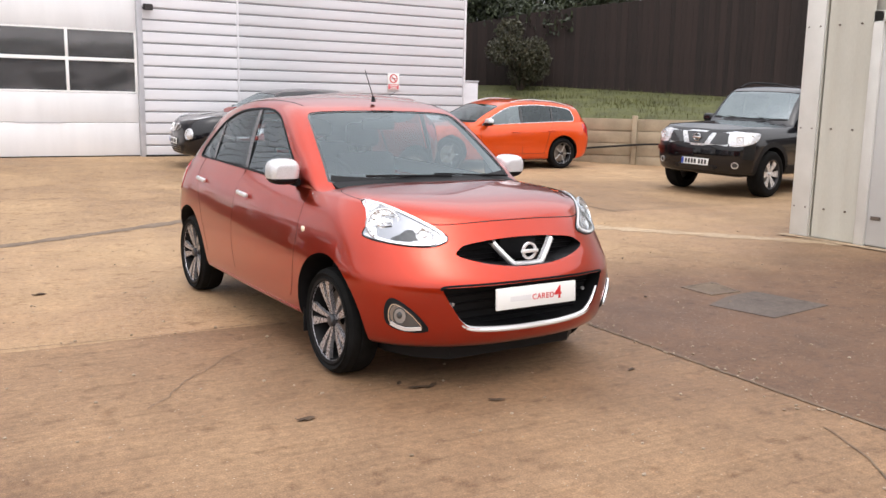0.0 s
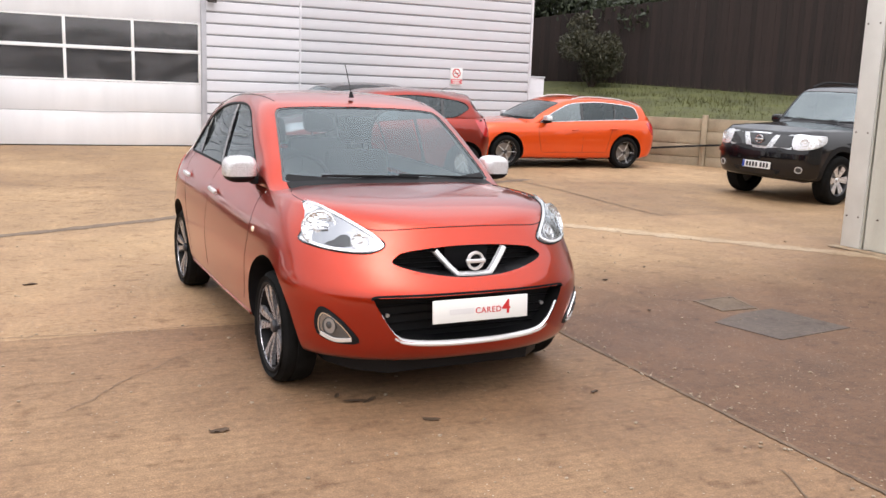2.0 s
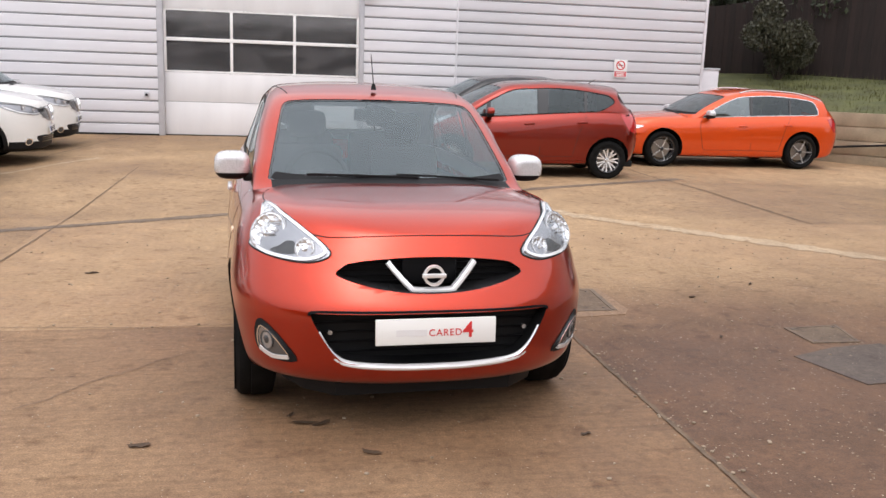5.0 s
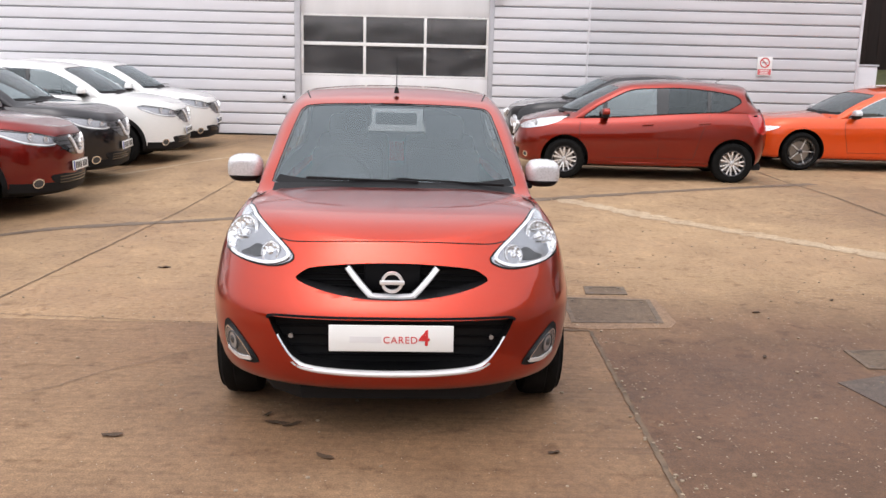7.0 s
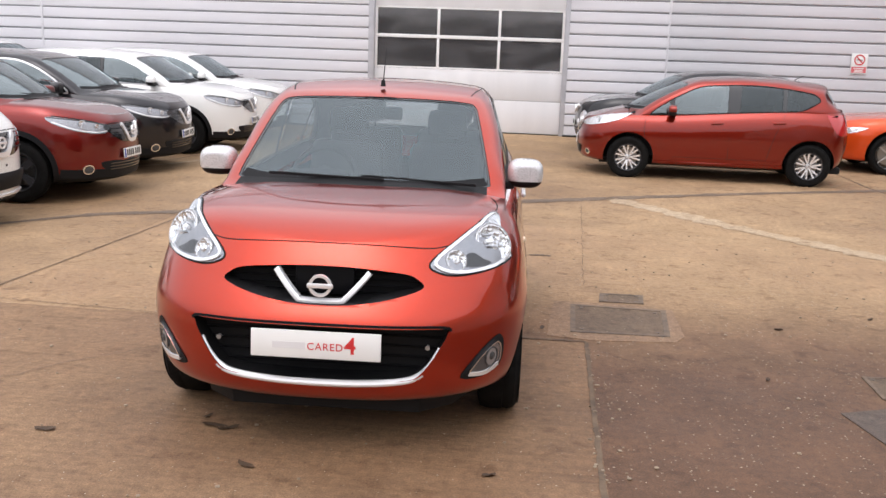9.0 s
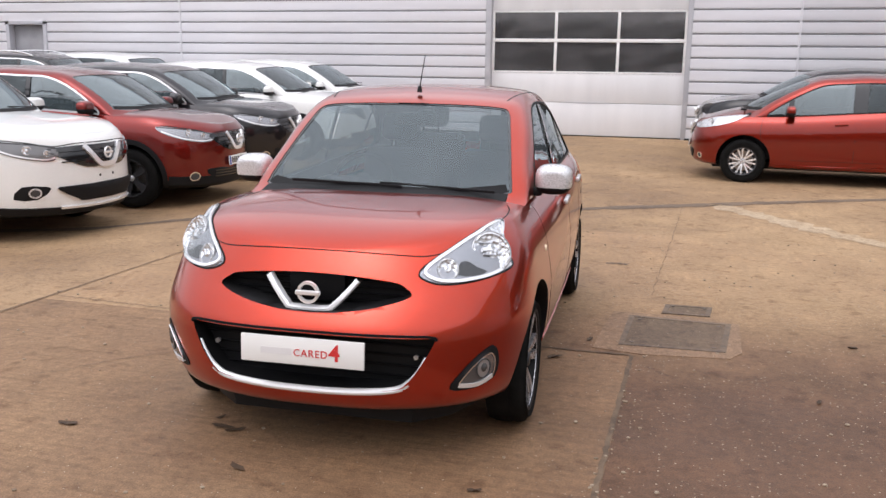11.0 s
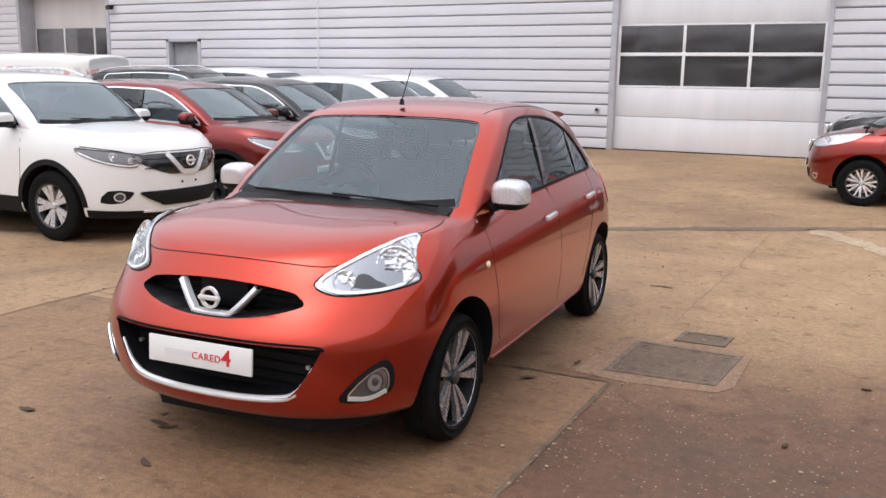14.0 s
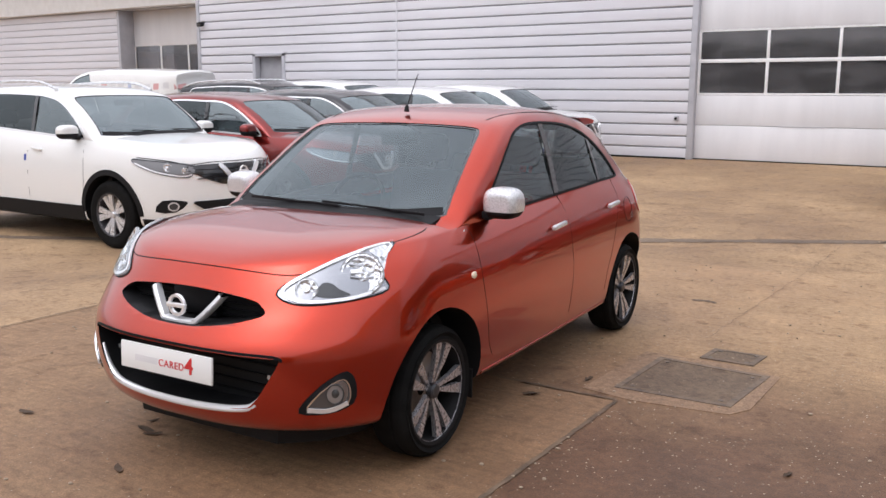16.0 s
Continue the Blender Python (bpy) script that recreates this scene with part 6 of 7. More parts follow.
xs = [-250, -60, -30, -12, -4] + [-2.5 + 0.13 * i for i in range(11)] + [-0.62, 2.4, 2.54, 2.68, 2.82, 2.96, 3.1, 3.24, 3.36, 3.5, 3.65, 3.8, 8.3, 14, 30, 60, 250]
ys = [-250, -60, -20, -4, 1, 4, 7.06, 9, 11.0, 11.25, 11.5, 11.75, 12, 13, 13.5, 13.75, 14, 14.25, 14.5, 14.75, 15, 15.25, 15.5, 15.75, 16, 18, 19.7, 19.9, 20.1, 20.3, 20.5, 20.7, 20.8, 26, 60, 250]
gv = [(x, y, gz(y, x)) for y in ys for x in xs]
gf, gi = [], []
for j in range(len(ys) - 1):
    for i in range(len(xs) - 1):
        gf.append((j * len(xs) + i, j * len(xs) + i + 1, (j + 1) * len(xs) + i + 1, (j + 1) * len(xs) + i))
        cx, cy = (xs[i] + xs[i + 1]) / 2, (ys[j] + ys[j + 1]) / 2
        gi.append(1 if 3.36 < cx < 60 and cy < 11 or -0.62 < cx < 60 and 7.06 < cy < 11 else 2 if -0.62 < cx < 3.36 and cy < 7.06 else 0)
ground = tagged(new("ground", mesh_of("ground", gv, gf, [CONCRETE, AGGREGATE, SLAB], gi, 60)), "stained tan concrete yard with joints and patches", "ground", kind="structure")


def on_ground(name, pts, width, mat, lift=0.004, wobble=0.0, seed=1, parent=None, label="", sub=6):
    """An uneven flat band laid along points of the ground."""
    rnd = random.Random(seed)
    p = spline([(a, b, 0) for a, b in pts], sub)
    vs, fs = [], []
    for i, q in enumerate(p):
        d = (p[min(i + 1, len(p) - 1)] - p[max(i - 1, 0)]).normalized()
        s = Vector((-d.y, d.x, 0))
        o = s * rnd.uniform(-wobble, wobble)
        w = width / 2 * rnd.uniform(1 - min(0.7, wobble * 40), 1.0 + min(0.4, wobble * 20)) if wobble else width / 2
        for e in (-w, w):
            v = q + s * e + o
            vs.append((v.x, v.y, gz(v.y, v.x) + lift))
    for i in range(len(p) - 1):
        fs.append((2 * i, 2 * i + 1, 2 * i + 3, 2 * i + 2))
    return part(name, mesh_of(name, vs, fs, mat), None, parent or ground, label)


def run(a, b, n):
    return [(a[0] + (b[0] - a[0]) * i / n, a[1] + (b[1] - a[1]) * i / n) for i in range(n + 1)]


on_ground("patched_band", run((-16, 2.5), (-1.8, 10.02), 10) + run((-1.3, 10.3), (8.2, 15.3), 14), 0.20, BAND, 0.004, 0.010, 3)
on_ground("joint", run((-0.70, 0), (-0.62, 6.9), 12) + run((-0.60, 7.3), (-0.42, 15.5), 12), 0.014, SEAL, 0.006, 0.005, 4)
on_ground("joint", run((3.27, -2), (3.36, 7.05), 40), 0.026, SEAL, 0.005, 0.004, 5)
on_ground("joint", run((3.36, 7.06), (2.6, 7.05), 4), 0.02, SEAL, 0.006, 0.006, 6)
on_ground("joint", run((-0.62, 7.16), (0.8, 7.06), 8) + run((1.1, 7.08), (2.6, 7.05), 6), 0.008, SEAL, 0.005, 0.008, 7)
on_ground("joint", run((7.83, 11.0), (7.82, 17.0), 12), 0.03, SEAL, 0.006, 0.01, 8)
on_ground("joint", run((-3.2, 13.2), (-1.2, 20.6), 8), 0.03, SEAL, 0.006, 0.01, 18)
on_ground("joint", run((3.40, 8.5), (3.55, 12.8), 8), 0.004, SEAL, 0.006, 0.01, 9)
on_ground("crack", [(0.39, 5.75), (0.52, 5.88), (0.66, 6.10), (0.81, 6.24), (0.98, 6.45), (1.2, 6.6), (1.4, 6.82), (1.57, 6.97)], 0.006, SEAL, 0.005, 0.010, 10, sub=5)
on_ground("crack", [(4.4, 3.2), (4.0, 3.6), (3.8, 4.1), (3.4, 4.3)], 0.005, SEAL, 0.005, 0.012, 12)
on_ground("crack", [(2.4, 2.9), (2.65, 3.4), (2.9, 3.7), (3.1, 4.1)], 0.008, SEAL, 0.005, 0.010, 13)
on_ground("crack", [(7.85, 15.0), (9.5, 14.5), (11.0, 14.4)], 0.02, SEAL, 0.006, 0.02, 14)
on_ground("pale_line", run((3.88, 13.05), (8.25, 7.75), 14), 0.32, PALE, 0.004, 0.012, 15)
on_ground("pale_line", run((-4.4, 12.1), (-1.15, 16.6), 8), 0.16, PALE, 0.004, 0.014, 16)


COVER_RIM = grain("worn_cover_rim", (0.20, 0.145, 0.10), (0.09, 0.066, 0.05), 14, 0.6, 0.9, 0.5, 60)
TAR = concrete("tar_fill", (0.145, 0.112, 0.092), (0.090, 0.070, 0.058), (0.8, 0.77, 0.74))
TRAY = concrete("cover_fill", (0.20, 0.142, 0.092), (0.12, 0.083, 0.055), (0.7, 0.66, 0.62), 0.2)


def quad(name, pts, mat, z0, z1, parent=None, label=""):
    bm = bmesh.new()
    lo = [bm.verts.new((x, y, gz(y, x) + z0)) for x, y in pts]
    hi = [bm.verts.new((x, y, gz(y, x) + z1)) for x, y in pts]
    bm.faces.new(hi)
    for i in range(len(pts)):
        j = (i + 1) % len(pts)
        bm.faces.new((lo[i], lo[j], hi[j], hi[i]))
    return part(name, bm, mat, parent, label)


def cover(pts, label, name="manhole_cover", rim=0.035):
    """An inspection cover: raised iron frame, a sunken tray of concrete with lifting holes."""
    c = Vector((sum(p[0] for p in pts) / 4, sum(p[1] for p in pts) / 4, 0))
    ob = tagged(thing(name, pose(0, 0, 0), label, "manhole cover"), kind="")
    inn = [tuple((Vector((*p, 0)) + (c - Vector((*p, 0))).normalized() * rim * 1.4).xy) for p in pts]
    for i in range(4):
        j = (i + 1) % 4
        quad("frame_side", [pts[i], pts[j], inn[j], inn[i]], COVER_RIM, -0.02, 0.008, ob)
    quad("tray", inn, TRAY, -0.02, 0.005, ob)
    for i in range(4):
        p = Vector((*inn[i], 0)).lerp(c, 0.14)
        part("lifting_eye", cyl((p.x, p.y, gz(p.y) + 0.005), (p.x, p.y, gz(p.y) + 0.008), 0.014, seg=10), IRON, ob)
    return ob


PAD = concrete("cover_pad", (0.34, 0.225, 0.14), (0.24, 0.155, 0.095), (0.7, 0.64, 0.58), 0.2)
quad("cover_pad", [(3.13, 7.14), (3.42, 7.10), (3.90, 7.17), (3.97, 7.30), (3.98, 7.92), (3.66, 7.99), (3.18, 7.98), (3.15, 7.60)], PAD, -0.02, 0.004, ground)
cover([(3.27, 7.24), (3.88, 7.27), (3.93, 7.89), (3.29, 7.91)], "square iron inspection cover filled with dark concrete")
cover([(3.49, 8.03), (3.80, 8.04), (3.82, 8.28), (3.51, 8.27)], "small rectangular iron drain cover", rim=0.03)
cover([(4.82, 6.42), (5.15, 6.42), (5.24, 6.80), (4.83, 6.76)], "small sunken iron drain cover", rim=0.02)
quad("tar_patch", [(4.54, 6.18), (4.66, 5.68), (5.38, 5.78), (5.26, 6.38), (4.9, 6.33)], TAR, -0.02, 0.005, ground)
on_ground("tar_patch", [(2.98, 9.50), (3.08, 9.52), (3.16, 9.50)], 0.05, BAND, 0.004, 0.01, 31)
LEAF = grain("dead_leaf", (0.10, 0.058, 0.03), (0.045, 0.028, 0.017), 30, 0.6, 0.9, 0.2)
rl = random.Random(11)


def litter(x, y, r, turn):
    """A wet dead leaf, curled a little."""
    bm = bmesh.new()
    n = 9
    ring = []
    for i in range(n):
        a = 2 * math.pi * i / n
        k = r * (0.55 + 0.45 * abs(math.cos(a))) * rl.uniform(0.8, 1.15)
        ring.append(bm.verts.new((k * math.cos(a), 0.55 * k * math.sin(a), 0.004 + rl.uniform(0, 0.010))))
    mid = bm.verts.new((0, 0, 0.004))
    low = bm.verts.new((0, 0, 0.0))
    for i in range(n):
        bm.faces.new((ring[i], ring[(i + 1) % n], mid))
        bm.faces.new((ring[(i + 1) % n], ring[i], low))
    ob = part("dead_leaf", bm, LEAF, None, "", pose(x, y, gz(y, x), 0, 0, turn))
    return tagged(ob, "dark wet dead leaf lying on concrete", "leaf", "scattered leaves")


for x, y, r, a in ((1.0, 5.28, 0.05, 10), (1.68, 5.46, 0.065, -8), (1.75, 5.44, 0.045, 30), (1.94, 5.11, 0.045, -25), (1.62, 5.55, 0.035, 60), (2.9, 5.2, 0.035, 20), (2.95, 6.9, 0.05, 40), (3.1, 7.3, 0.04, 80), (4.6, 7.6, 0.035, 5), (5.3, 8.0, 0.03, 50), (4.3, 6.6, 0.03, 70), (0.2, 8.6, 0.06, 5)):
    litter(x, y, r, a)
rg = random.Random(21)
bm = bmesh.new()
for i in range(700):
    x, y = rg.uniform(-1, 8), rg.uniform(2.5, 11)
    if i % 6 == 0:
        x, y = rg.gauss(3.34, 0.07), rg.uniform(2.5, 7.2)
    r = rg.uniform(0.003, 0.012)
    bmesh.ops.create_icosphere(bm, subdivisions=1, radius=r, matrix=Matrix.Translation((x, y, gz(y, x) + r * 0.4)) @ Matrix.Diagonal((1, rg.uniform(0.7, 1), 0.6, 1)))
tagged(part("loose_grit", bm, grain("pale_grit", (0.42, 0.34, 0.25), (0.18, 0.13, 0.085), 8, 0.8, 0.95, 0), None), "pale loose grit scattered on concrete", "gravel", kind="stuff")

# ---- the workshop ----
CLAD = grain("grey_cladding", (0.73, 0.72, 0.75), (0.64, 0.63, 0.66), 1.6, 0.35, 0.55, 0.02, 90, stretch=(0.25, 1, 3))
DOORWHITE = grain("white_door_panel", (0.78, 0.775, 0.785), (0.70, 0.695, 0.705), 1.3, 0.35, 0.55, 0.03, 60, stretch=(2, 1, 0.35))
FRAMEWHITE = grain("white_frame", (0.87, 0.87, 0.86), (0.80, 0.80, 0.79), 5, 0.35, 0.5, 0.02)
FLASH = grain("grey_flashing", (0.50, 0.50, 0.53), (0.40, 0.40, 0.43), 3, 0.35, 0.55, 0.02)
STEEL_DOOR = grain("grey_steel_door", (0.36, 0.36, 0.38), (0.28, 0.28, 0.30), 4, 0.4, 0.6, 0.03)
# its blotchy film imitates blurred reflections in the door windows
DOORGLASS = glazing("door_pane", (0.45, 0.46, 0.47), 0.06, 1.9, 0.08, 0.20, (1.0, 0.97, 0.98), (0.5, 0.49, 0.50))
WALL_Y, FOOT = 20.70, 0.235
# dark grey for the core behind the planks: groove shade put into colour
GROOVE_SHADE = grain("cladding_groove_shade", (0.26, 0.26, 0.275), (0.18, 0.18, 0.19), 3, 0.5, 0.7, 0.02)
wall = tagged(new("wall_north", bpy.data.meshes.new("wall_core")), kind="structure")
bm = bmesh.new()
add_box(bm, -14.88, -12.80, WALL_Y + 0.02, WALL_Y + 0.45, 0.0, 5.8)
add_box(bm, -12.80, -11.66, WALL_Y + 0.02, WALL_Y + 0.45, 2.56, 5.8)
add_box(bm, -11.66, -0.70, WALL_Y + 0.02, WALL_Y + 0.45, 0.0, 5.8)
add_box(bm, -0.70, 3.44, WALL_Y + 0.02, WALL_Y + 0.45, 4.55, 5.8)
add_box(bm, 3.44, 11.14, WALL_Y + 0.02, WALL_Y + 0.45, 0.0, 5.8)
bm.to_mesh(wall.data)
bm.free()
wall.data.materials.append(GROOVE_SHADE)
tagged(wall, "grey metal-clad workshop wall with horizontal ribs", "wall")
PITCH = 0.2325


CLAD_GREY = grain("older_grey_cladding", (0.65, 0.645, 0.67), (0.57, 0.565, 0.59), 1.6, 0.35, 0.55, 0.02, 90, stretch=(0.25, 1, 3))


def plank_mesh(x0, x1):
    prof = [(0.02, 0.0), (0.0, 0.012), (-0.004, 0.05), (-0.004, 0.15), (0.0, 0.196), (0.006, 0.200), (0.026, 0.206), (0.026, PITCH)]
    n = max(1, int((x1 - x0) / 0.6))
    vs, fs = [], []
    rr = random.Random(int(x0 * 100) + 999)
    for i in range(n + 1):
        x = x0 + (x1 - x0) * i / n
        d = rr.uniform(-0.0035, 0.0035) if 0 < i < n else 0
        vs += [(x, y + (d if 1 < k < 5 else 0), z) for k, (y, z) in enumerate(prof)]
    k = len(prof)
    for i in range(n):
        for q in range(k - 1):
            fs.append((i * k + q, (i + 1) * k + q, (i + 1) * k + q + 1, i * k + q + 1))
    fs.append(tuple(range(k)))
    fs.append(tuple(n * k + q for q in range(k))[::-1])
    return mesh_of("cladding_plank", vs, fs, CLAD_GREY if x0 > 5.4 else CLAD, None, 30)


runs = {}
for row in range(24):
    z = 0.245 + row * PITCH
    spans = [(-14.88, -7.98), (-7.96, -0.72), (3.44, 5.44), (5.46, 11.14)]
    if z + 0.1 < 2.53:
        spans[0:1] = [(-14.88, -12.82), (-11.66, -7.98)]
    if z > 4.55:
        spans[1:3] = [(-7.96, 5.44)]
    for a, b in spans:
        if (a, b) not in runs:
            runs[a, b] = plank_mesh(a, b)
        ob = new("cladding_plank", runs[a, b])
        ob.location = (0, WALL_Y, z)
        ob.parent = wall
for x in (-7.97, 5.45):
    part("joint_cover", box(x - 0.022, x + 0.022, WALL_Y - 0.016, WALL_Y + 0.02, FOOT, 5.8, bevel=0.004), CLAD, wall)
part("corner_flashing", box(11.13, 11.19, WALL_Y - 0.03, WALL_Y + 0.5, FOOT, 5.85, bevel=0.008), CLAD, wall)
part("corner_flashing", box(-14.98, -14.86, WALL_Y - 0.03, WALL_Y + 0.5, FOOT, 5.85, bevel=0.01), FLASH, wall)
for a, b in ((-14.9, -12.8), (-11.66, -0.72), (3.44, 11.16)):
    part("base_flashing", box(a, b, WALL_Y - 0.035, WALL_Y + 0.02, gz(20.7) - 0.02, gz(20.7) + 0.035, bevel=0.006), VOID, wall)
part("roof_edge", box(-15.0, 11.24, WALL_Y - 0.12, WALL_Y + 0.5, 5.8, 6.05, bevel=0.02), FLASH, wall)
tagged(part("roof", box(-40, 11.22, WALL_Y + 0.4, 45, 5.6, 5.75), FLASH), "flat grey workshop roof", "roof", kind="structure")
tagged(part("wall_east", box(10.86, 11.14, WALL_Y + 0.46, 45, 0.0, 5.6), CLAD), "grey metal-clad end wall of the workshop", "wall", kind="structure")

# sectional door
door = thing("door_1", pose(0, WALL_Y + 0.13, 0), "white sectional workshop door with two rows of windows", "door", kind="structure")
DX0, DX1 = -0.60, 3.36
for x0, x1 in ((-0.72, DX0), (DX1, 3.46)):
    part("jamb", box(x0, x1, -0.15, 0.12, FOOT, 4.55, bevel=0.006), FLASH, door)
part("lintel", box(-0.72, 3.46, -0.15, 0.12, 4.45, 4.6, bevel=0.006), FLASH, door)


def leaf_panel(z0, z1):
    """One section, its face pressed with faint ribs."""
    bm = bmesh.new()
    add_box(bm, DX0, DX1, 0, 0.045, z0 + 0.004, z1 - 0.004, 0.005)
    part("section", bm, DOORWHITE, door)


for z0, z1 in ((0.25, 0.93), (0.93, 1.53), (2.79, 3.45), (3.45, 4.1), (4.1, 4.5)):
    leaf_panel(z0, z1)
cx = [DX0 + 0.02, 0.74, 2.02, DX1 - 0.02]
rz = [1.53, 2.19, 2.79]
for k in range(2):
    for z in (rz[k], rz[k + 1]):
        part("rail", box(DX0, DX1, -0.004, 0.045, z - (0.0 if z == 1.53 else 0.035), z + (0.035 if z < 2.7 else 0.0), bevel=0.004), FRAMEWHITE, door) if not (k == 1 and z == rz[1]) else None
    for x in cx:
        part("stile", box(x - 0.028, x + 0.028, -0.003, 0.044, rz[k] + 0.03, rz[k + 1] - 0.03, bevel=0.004), FRAMEWHITE, door)
    for i in range(3):
        p = part("pane", box(cx[i] + 0.026, cx[i + 1] - 0.026, 0.016, 0.022, rz[k] + 0.03, rz[k + 1] - 0.03), DOORGLASS, door)
        p.visible_shadow = False
part("threshold_seal", box(DX0, DX1, -0.01, 0.05, gz(20.8) - 0.01, gz(20.8) + 0.022, bevel=0.004), BLACK, door)
part("lock_bar", box(1.0, 1.9, -0.012, 0.0, 0.925, 0.935), FLASH, door)
# the gloom of the unlit rooms is put into their wall colour
ROOM_SHADE = grain("unlit_inside", (0.12, 0.12, 0.125), (0.05, 0.05, 0.055), 1.2, 0.6, 0.9, 0)
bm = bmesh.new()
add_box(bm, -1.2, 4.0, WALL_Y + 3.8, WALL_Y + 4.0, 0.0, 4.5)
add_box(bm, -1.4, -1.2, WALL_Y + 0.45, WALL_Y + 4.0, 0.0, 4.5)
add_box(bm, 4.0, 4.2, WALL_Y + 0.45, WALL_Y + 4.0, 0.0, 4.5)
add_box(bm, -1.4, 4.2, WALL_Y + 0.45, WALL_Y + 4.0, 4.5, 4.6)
tagged(part("workshop_room", bm, ROOM_SHADE), "room behind the workshop door, coloured dark as if unlit", "room", kind="structure")

# small steel door, bay with a second sectional door, farther wall
d2 = thing("door_2", pose(0, WALL_Y, 0), "grey steel side door set into the cladding", "door", kind="structure")
part("door_leaf", box(-12.74, -11.72, 0.16, 0.21, FOOT, 2.50, bevel=0.006), STEEL_DOOR, d2)
for x0, x1, z0, z1 in ((-12.82, -12.72, FOOT, 2.58), (-11.74, -11.64, FOOT, 2.58), (-12.82, -11.64, 2.50, 2.58)):
    part("door_frame", box(x0, x1, -0.03, 0.24, z0, z1, bevel=0.005), FLASH, d2)
part("door_handle", box(-11.90, -11.80, 0.12, 0.16, 1.25, 1.29, bevel=0.008), SILVER, d2)
bay = tagged(new("wall_west", bpy.data.meshes.new("wall_west")), "grey ribbed metal wall of the recessed bay", "wall", kind="structure")
BY = 22.3
bm = bmesh.new()
add_box(bm, -45, -20.55, BY + 0.02, BY + 0.7, 0.0, 5.6)
add_box(bm, -20.55, -14.9, BY + 0.02, BY + 0.7, 4.2, 5.6)
add_box(bm, -15.2, -14.9, WALL_Y + 0.46, BY + 0.7, 0.0, 5.6)
bm.to_mesh(bay.data)
bm.free()
bay.data.materials.append(FLASH)
bp = plank_mesh(-45, -20.6)
for row in range(17):
    ob = new("cladding_plank", bp)
    ob.location = (0, BY, 0.245 + row * PITCH)
    ob.parent = bay
part("fascia", box(-45, -15.0, BY - 0.25, BY + 0.02, 4.22, 5.7, bevel=0.02), FRAMEWHITE, bay, "white fascia over the bay")
d3 = thing("door_3", pose(0, BY + 0.55, 0), "grey sectional bay door with a row of windows", "door", kind="structure")
part("section", box(-20.5, -15.2, 0, 0.05, 3.05, 4.2, bevel=0.01), DOORWHITE, d3)
part("section", box(-20.5, -15.2, 0, 0.05, 0.25, 2.25, bevel=0.01), DOORWHITE, d3)
for i in range(5):
    x = -20.5 + i * 1.32
    part("stile", box(x - 0.03, x + 0.03, -0.002, 0.05, 2.25, 3.05, bevel=0.005), FRAMEWHITE, d3)
    if i < 4:
        p = part("pane", box(x + 0.03, x + 1.29, 0.018, 0.024, 2.25, 3.05), DOORGLASS, d3)
        p.visible_shadow = False
part("jamb", box(-20.62, -20.5, -0.58, 0.1, FOOT, 4.2, bevel=0.006), FLASH, d3)
tagged(part("bay_room", box(-20.5, -15.2, BY + 2.2, BY + 2.4, 0, 4.4), ROOM_SHADE), "wall inside the bay, coloured dark as if unlit", "room", kind="structure")


def floodlight(x, z):
    ob = thing("floodlight", pose(x, WALL_Y, z), "small black floodlight on a bracket on the wall", "lamp", "wall floodlights")
    part("bracket", box(-0.02, 0.02, -0.09, 0.0, -0.02, 0.03, bevel=0.004), BLACK, ob)
    part("housing", box(-0.09, 0.09, -0.2, -0.08, -0.06, 0.055, bevel=0.015, m=pose(0, 0, 0, 15)), BLACK, ob)
    part("glass", box(-0.075, 0.075, -0.206, -0.2, -0.05, 0.045, m=pose(0, 0, 0, 15)), LAMP_DARK, ob)


floodlight(3.56, 3.30)
floodlight(-14.70, 3.46)
tap = thing("wall_socket", pose(-0.94, WALL_Y - 0.01, 1.06), "small grey socket box on the cladding", "socket")
part("box", box(-0.045, 0.045, -0.05, 0.0, -0.05, 0.05, bevel=0.008), FLASH, tap)
part("cap", cyl((0, -0.05, 0), (0, -0.075, -0.01), 0.025, seg=12), BLACK, tap)
SUN_RED = plain("sun_bleached_red", (0.66, 0.14, 0.15), 0.5)
sign = thing("no_smoking_sign", pose(9.19, WALL_Y - 0.03, 1.93), "white and red no smoking sign on the wall", "sign")
part("board", box(-0.155, 0.155, -0.004, 0.004, -0.2, 0.2, bevel=0.002), PLATE_WHITE, sign)
vs, fs = lathe([(0.105, -0.005), (0.105, -0.008), (0.082, -0.008), (0.082, -0.005)], 28, "y")
part("ring", mesh_of("ring", [(a, b, c + 0.075) for a, b, c in vs], fs, INK_RED), None, sign)
part("bar", box(-0.1, 0.1, -0.0085, -0.005, -0.011, 0.011, m=Matrix.Translation((0, 0, 0.075)) @ pose(0, 0, 0, 0, 45, 0)), INK_RED, sign)
part("cigarette", box(-0.06, 0.06, -0.007, -0.005, 0.066, 0.082), INK_BLACK, sign)
part("red_panel", box(-0.14, 0.14, -0.007, -0.004, -0.175, -0.06), SUN_RED, sign)
bm = bmesh.new()
for z, w in ((-0.09, 0.10), (-0.125, 0.08), (-0.155, 0.09)):
    add_box(bm, -w, w, -0.009, -0.006, z - 0.008, z + 0.008)
part("writing", bm, PLATE_WHITE, sign)
cab = thing("utility_cabinet", pose(11.44, 20.95, 0.235), "pale grey upright utility cabinet beside the workshop corner", "cabinet")
part("case", box(-0.2, 0.2, -0.16, 0.16, 0.0, 1.75, bevel=0.012), CLAD, cab)
part("cap", box(-0.22, 0.22, -0.18, 0.18, 1.75, 1.79, bevel=0.008), FLASH, cab)

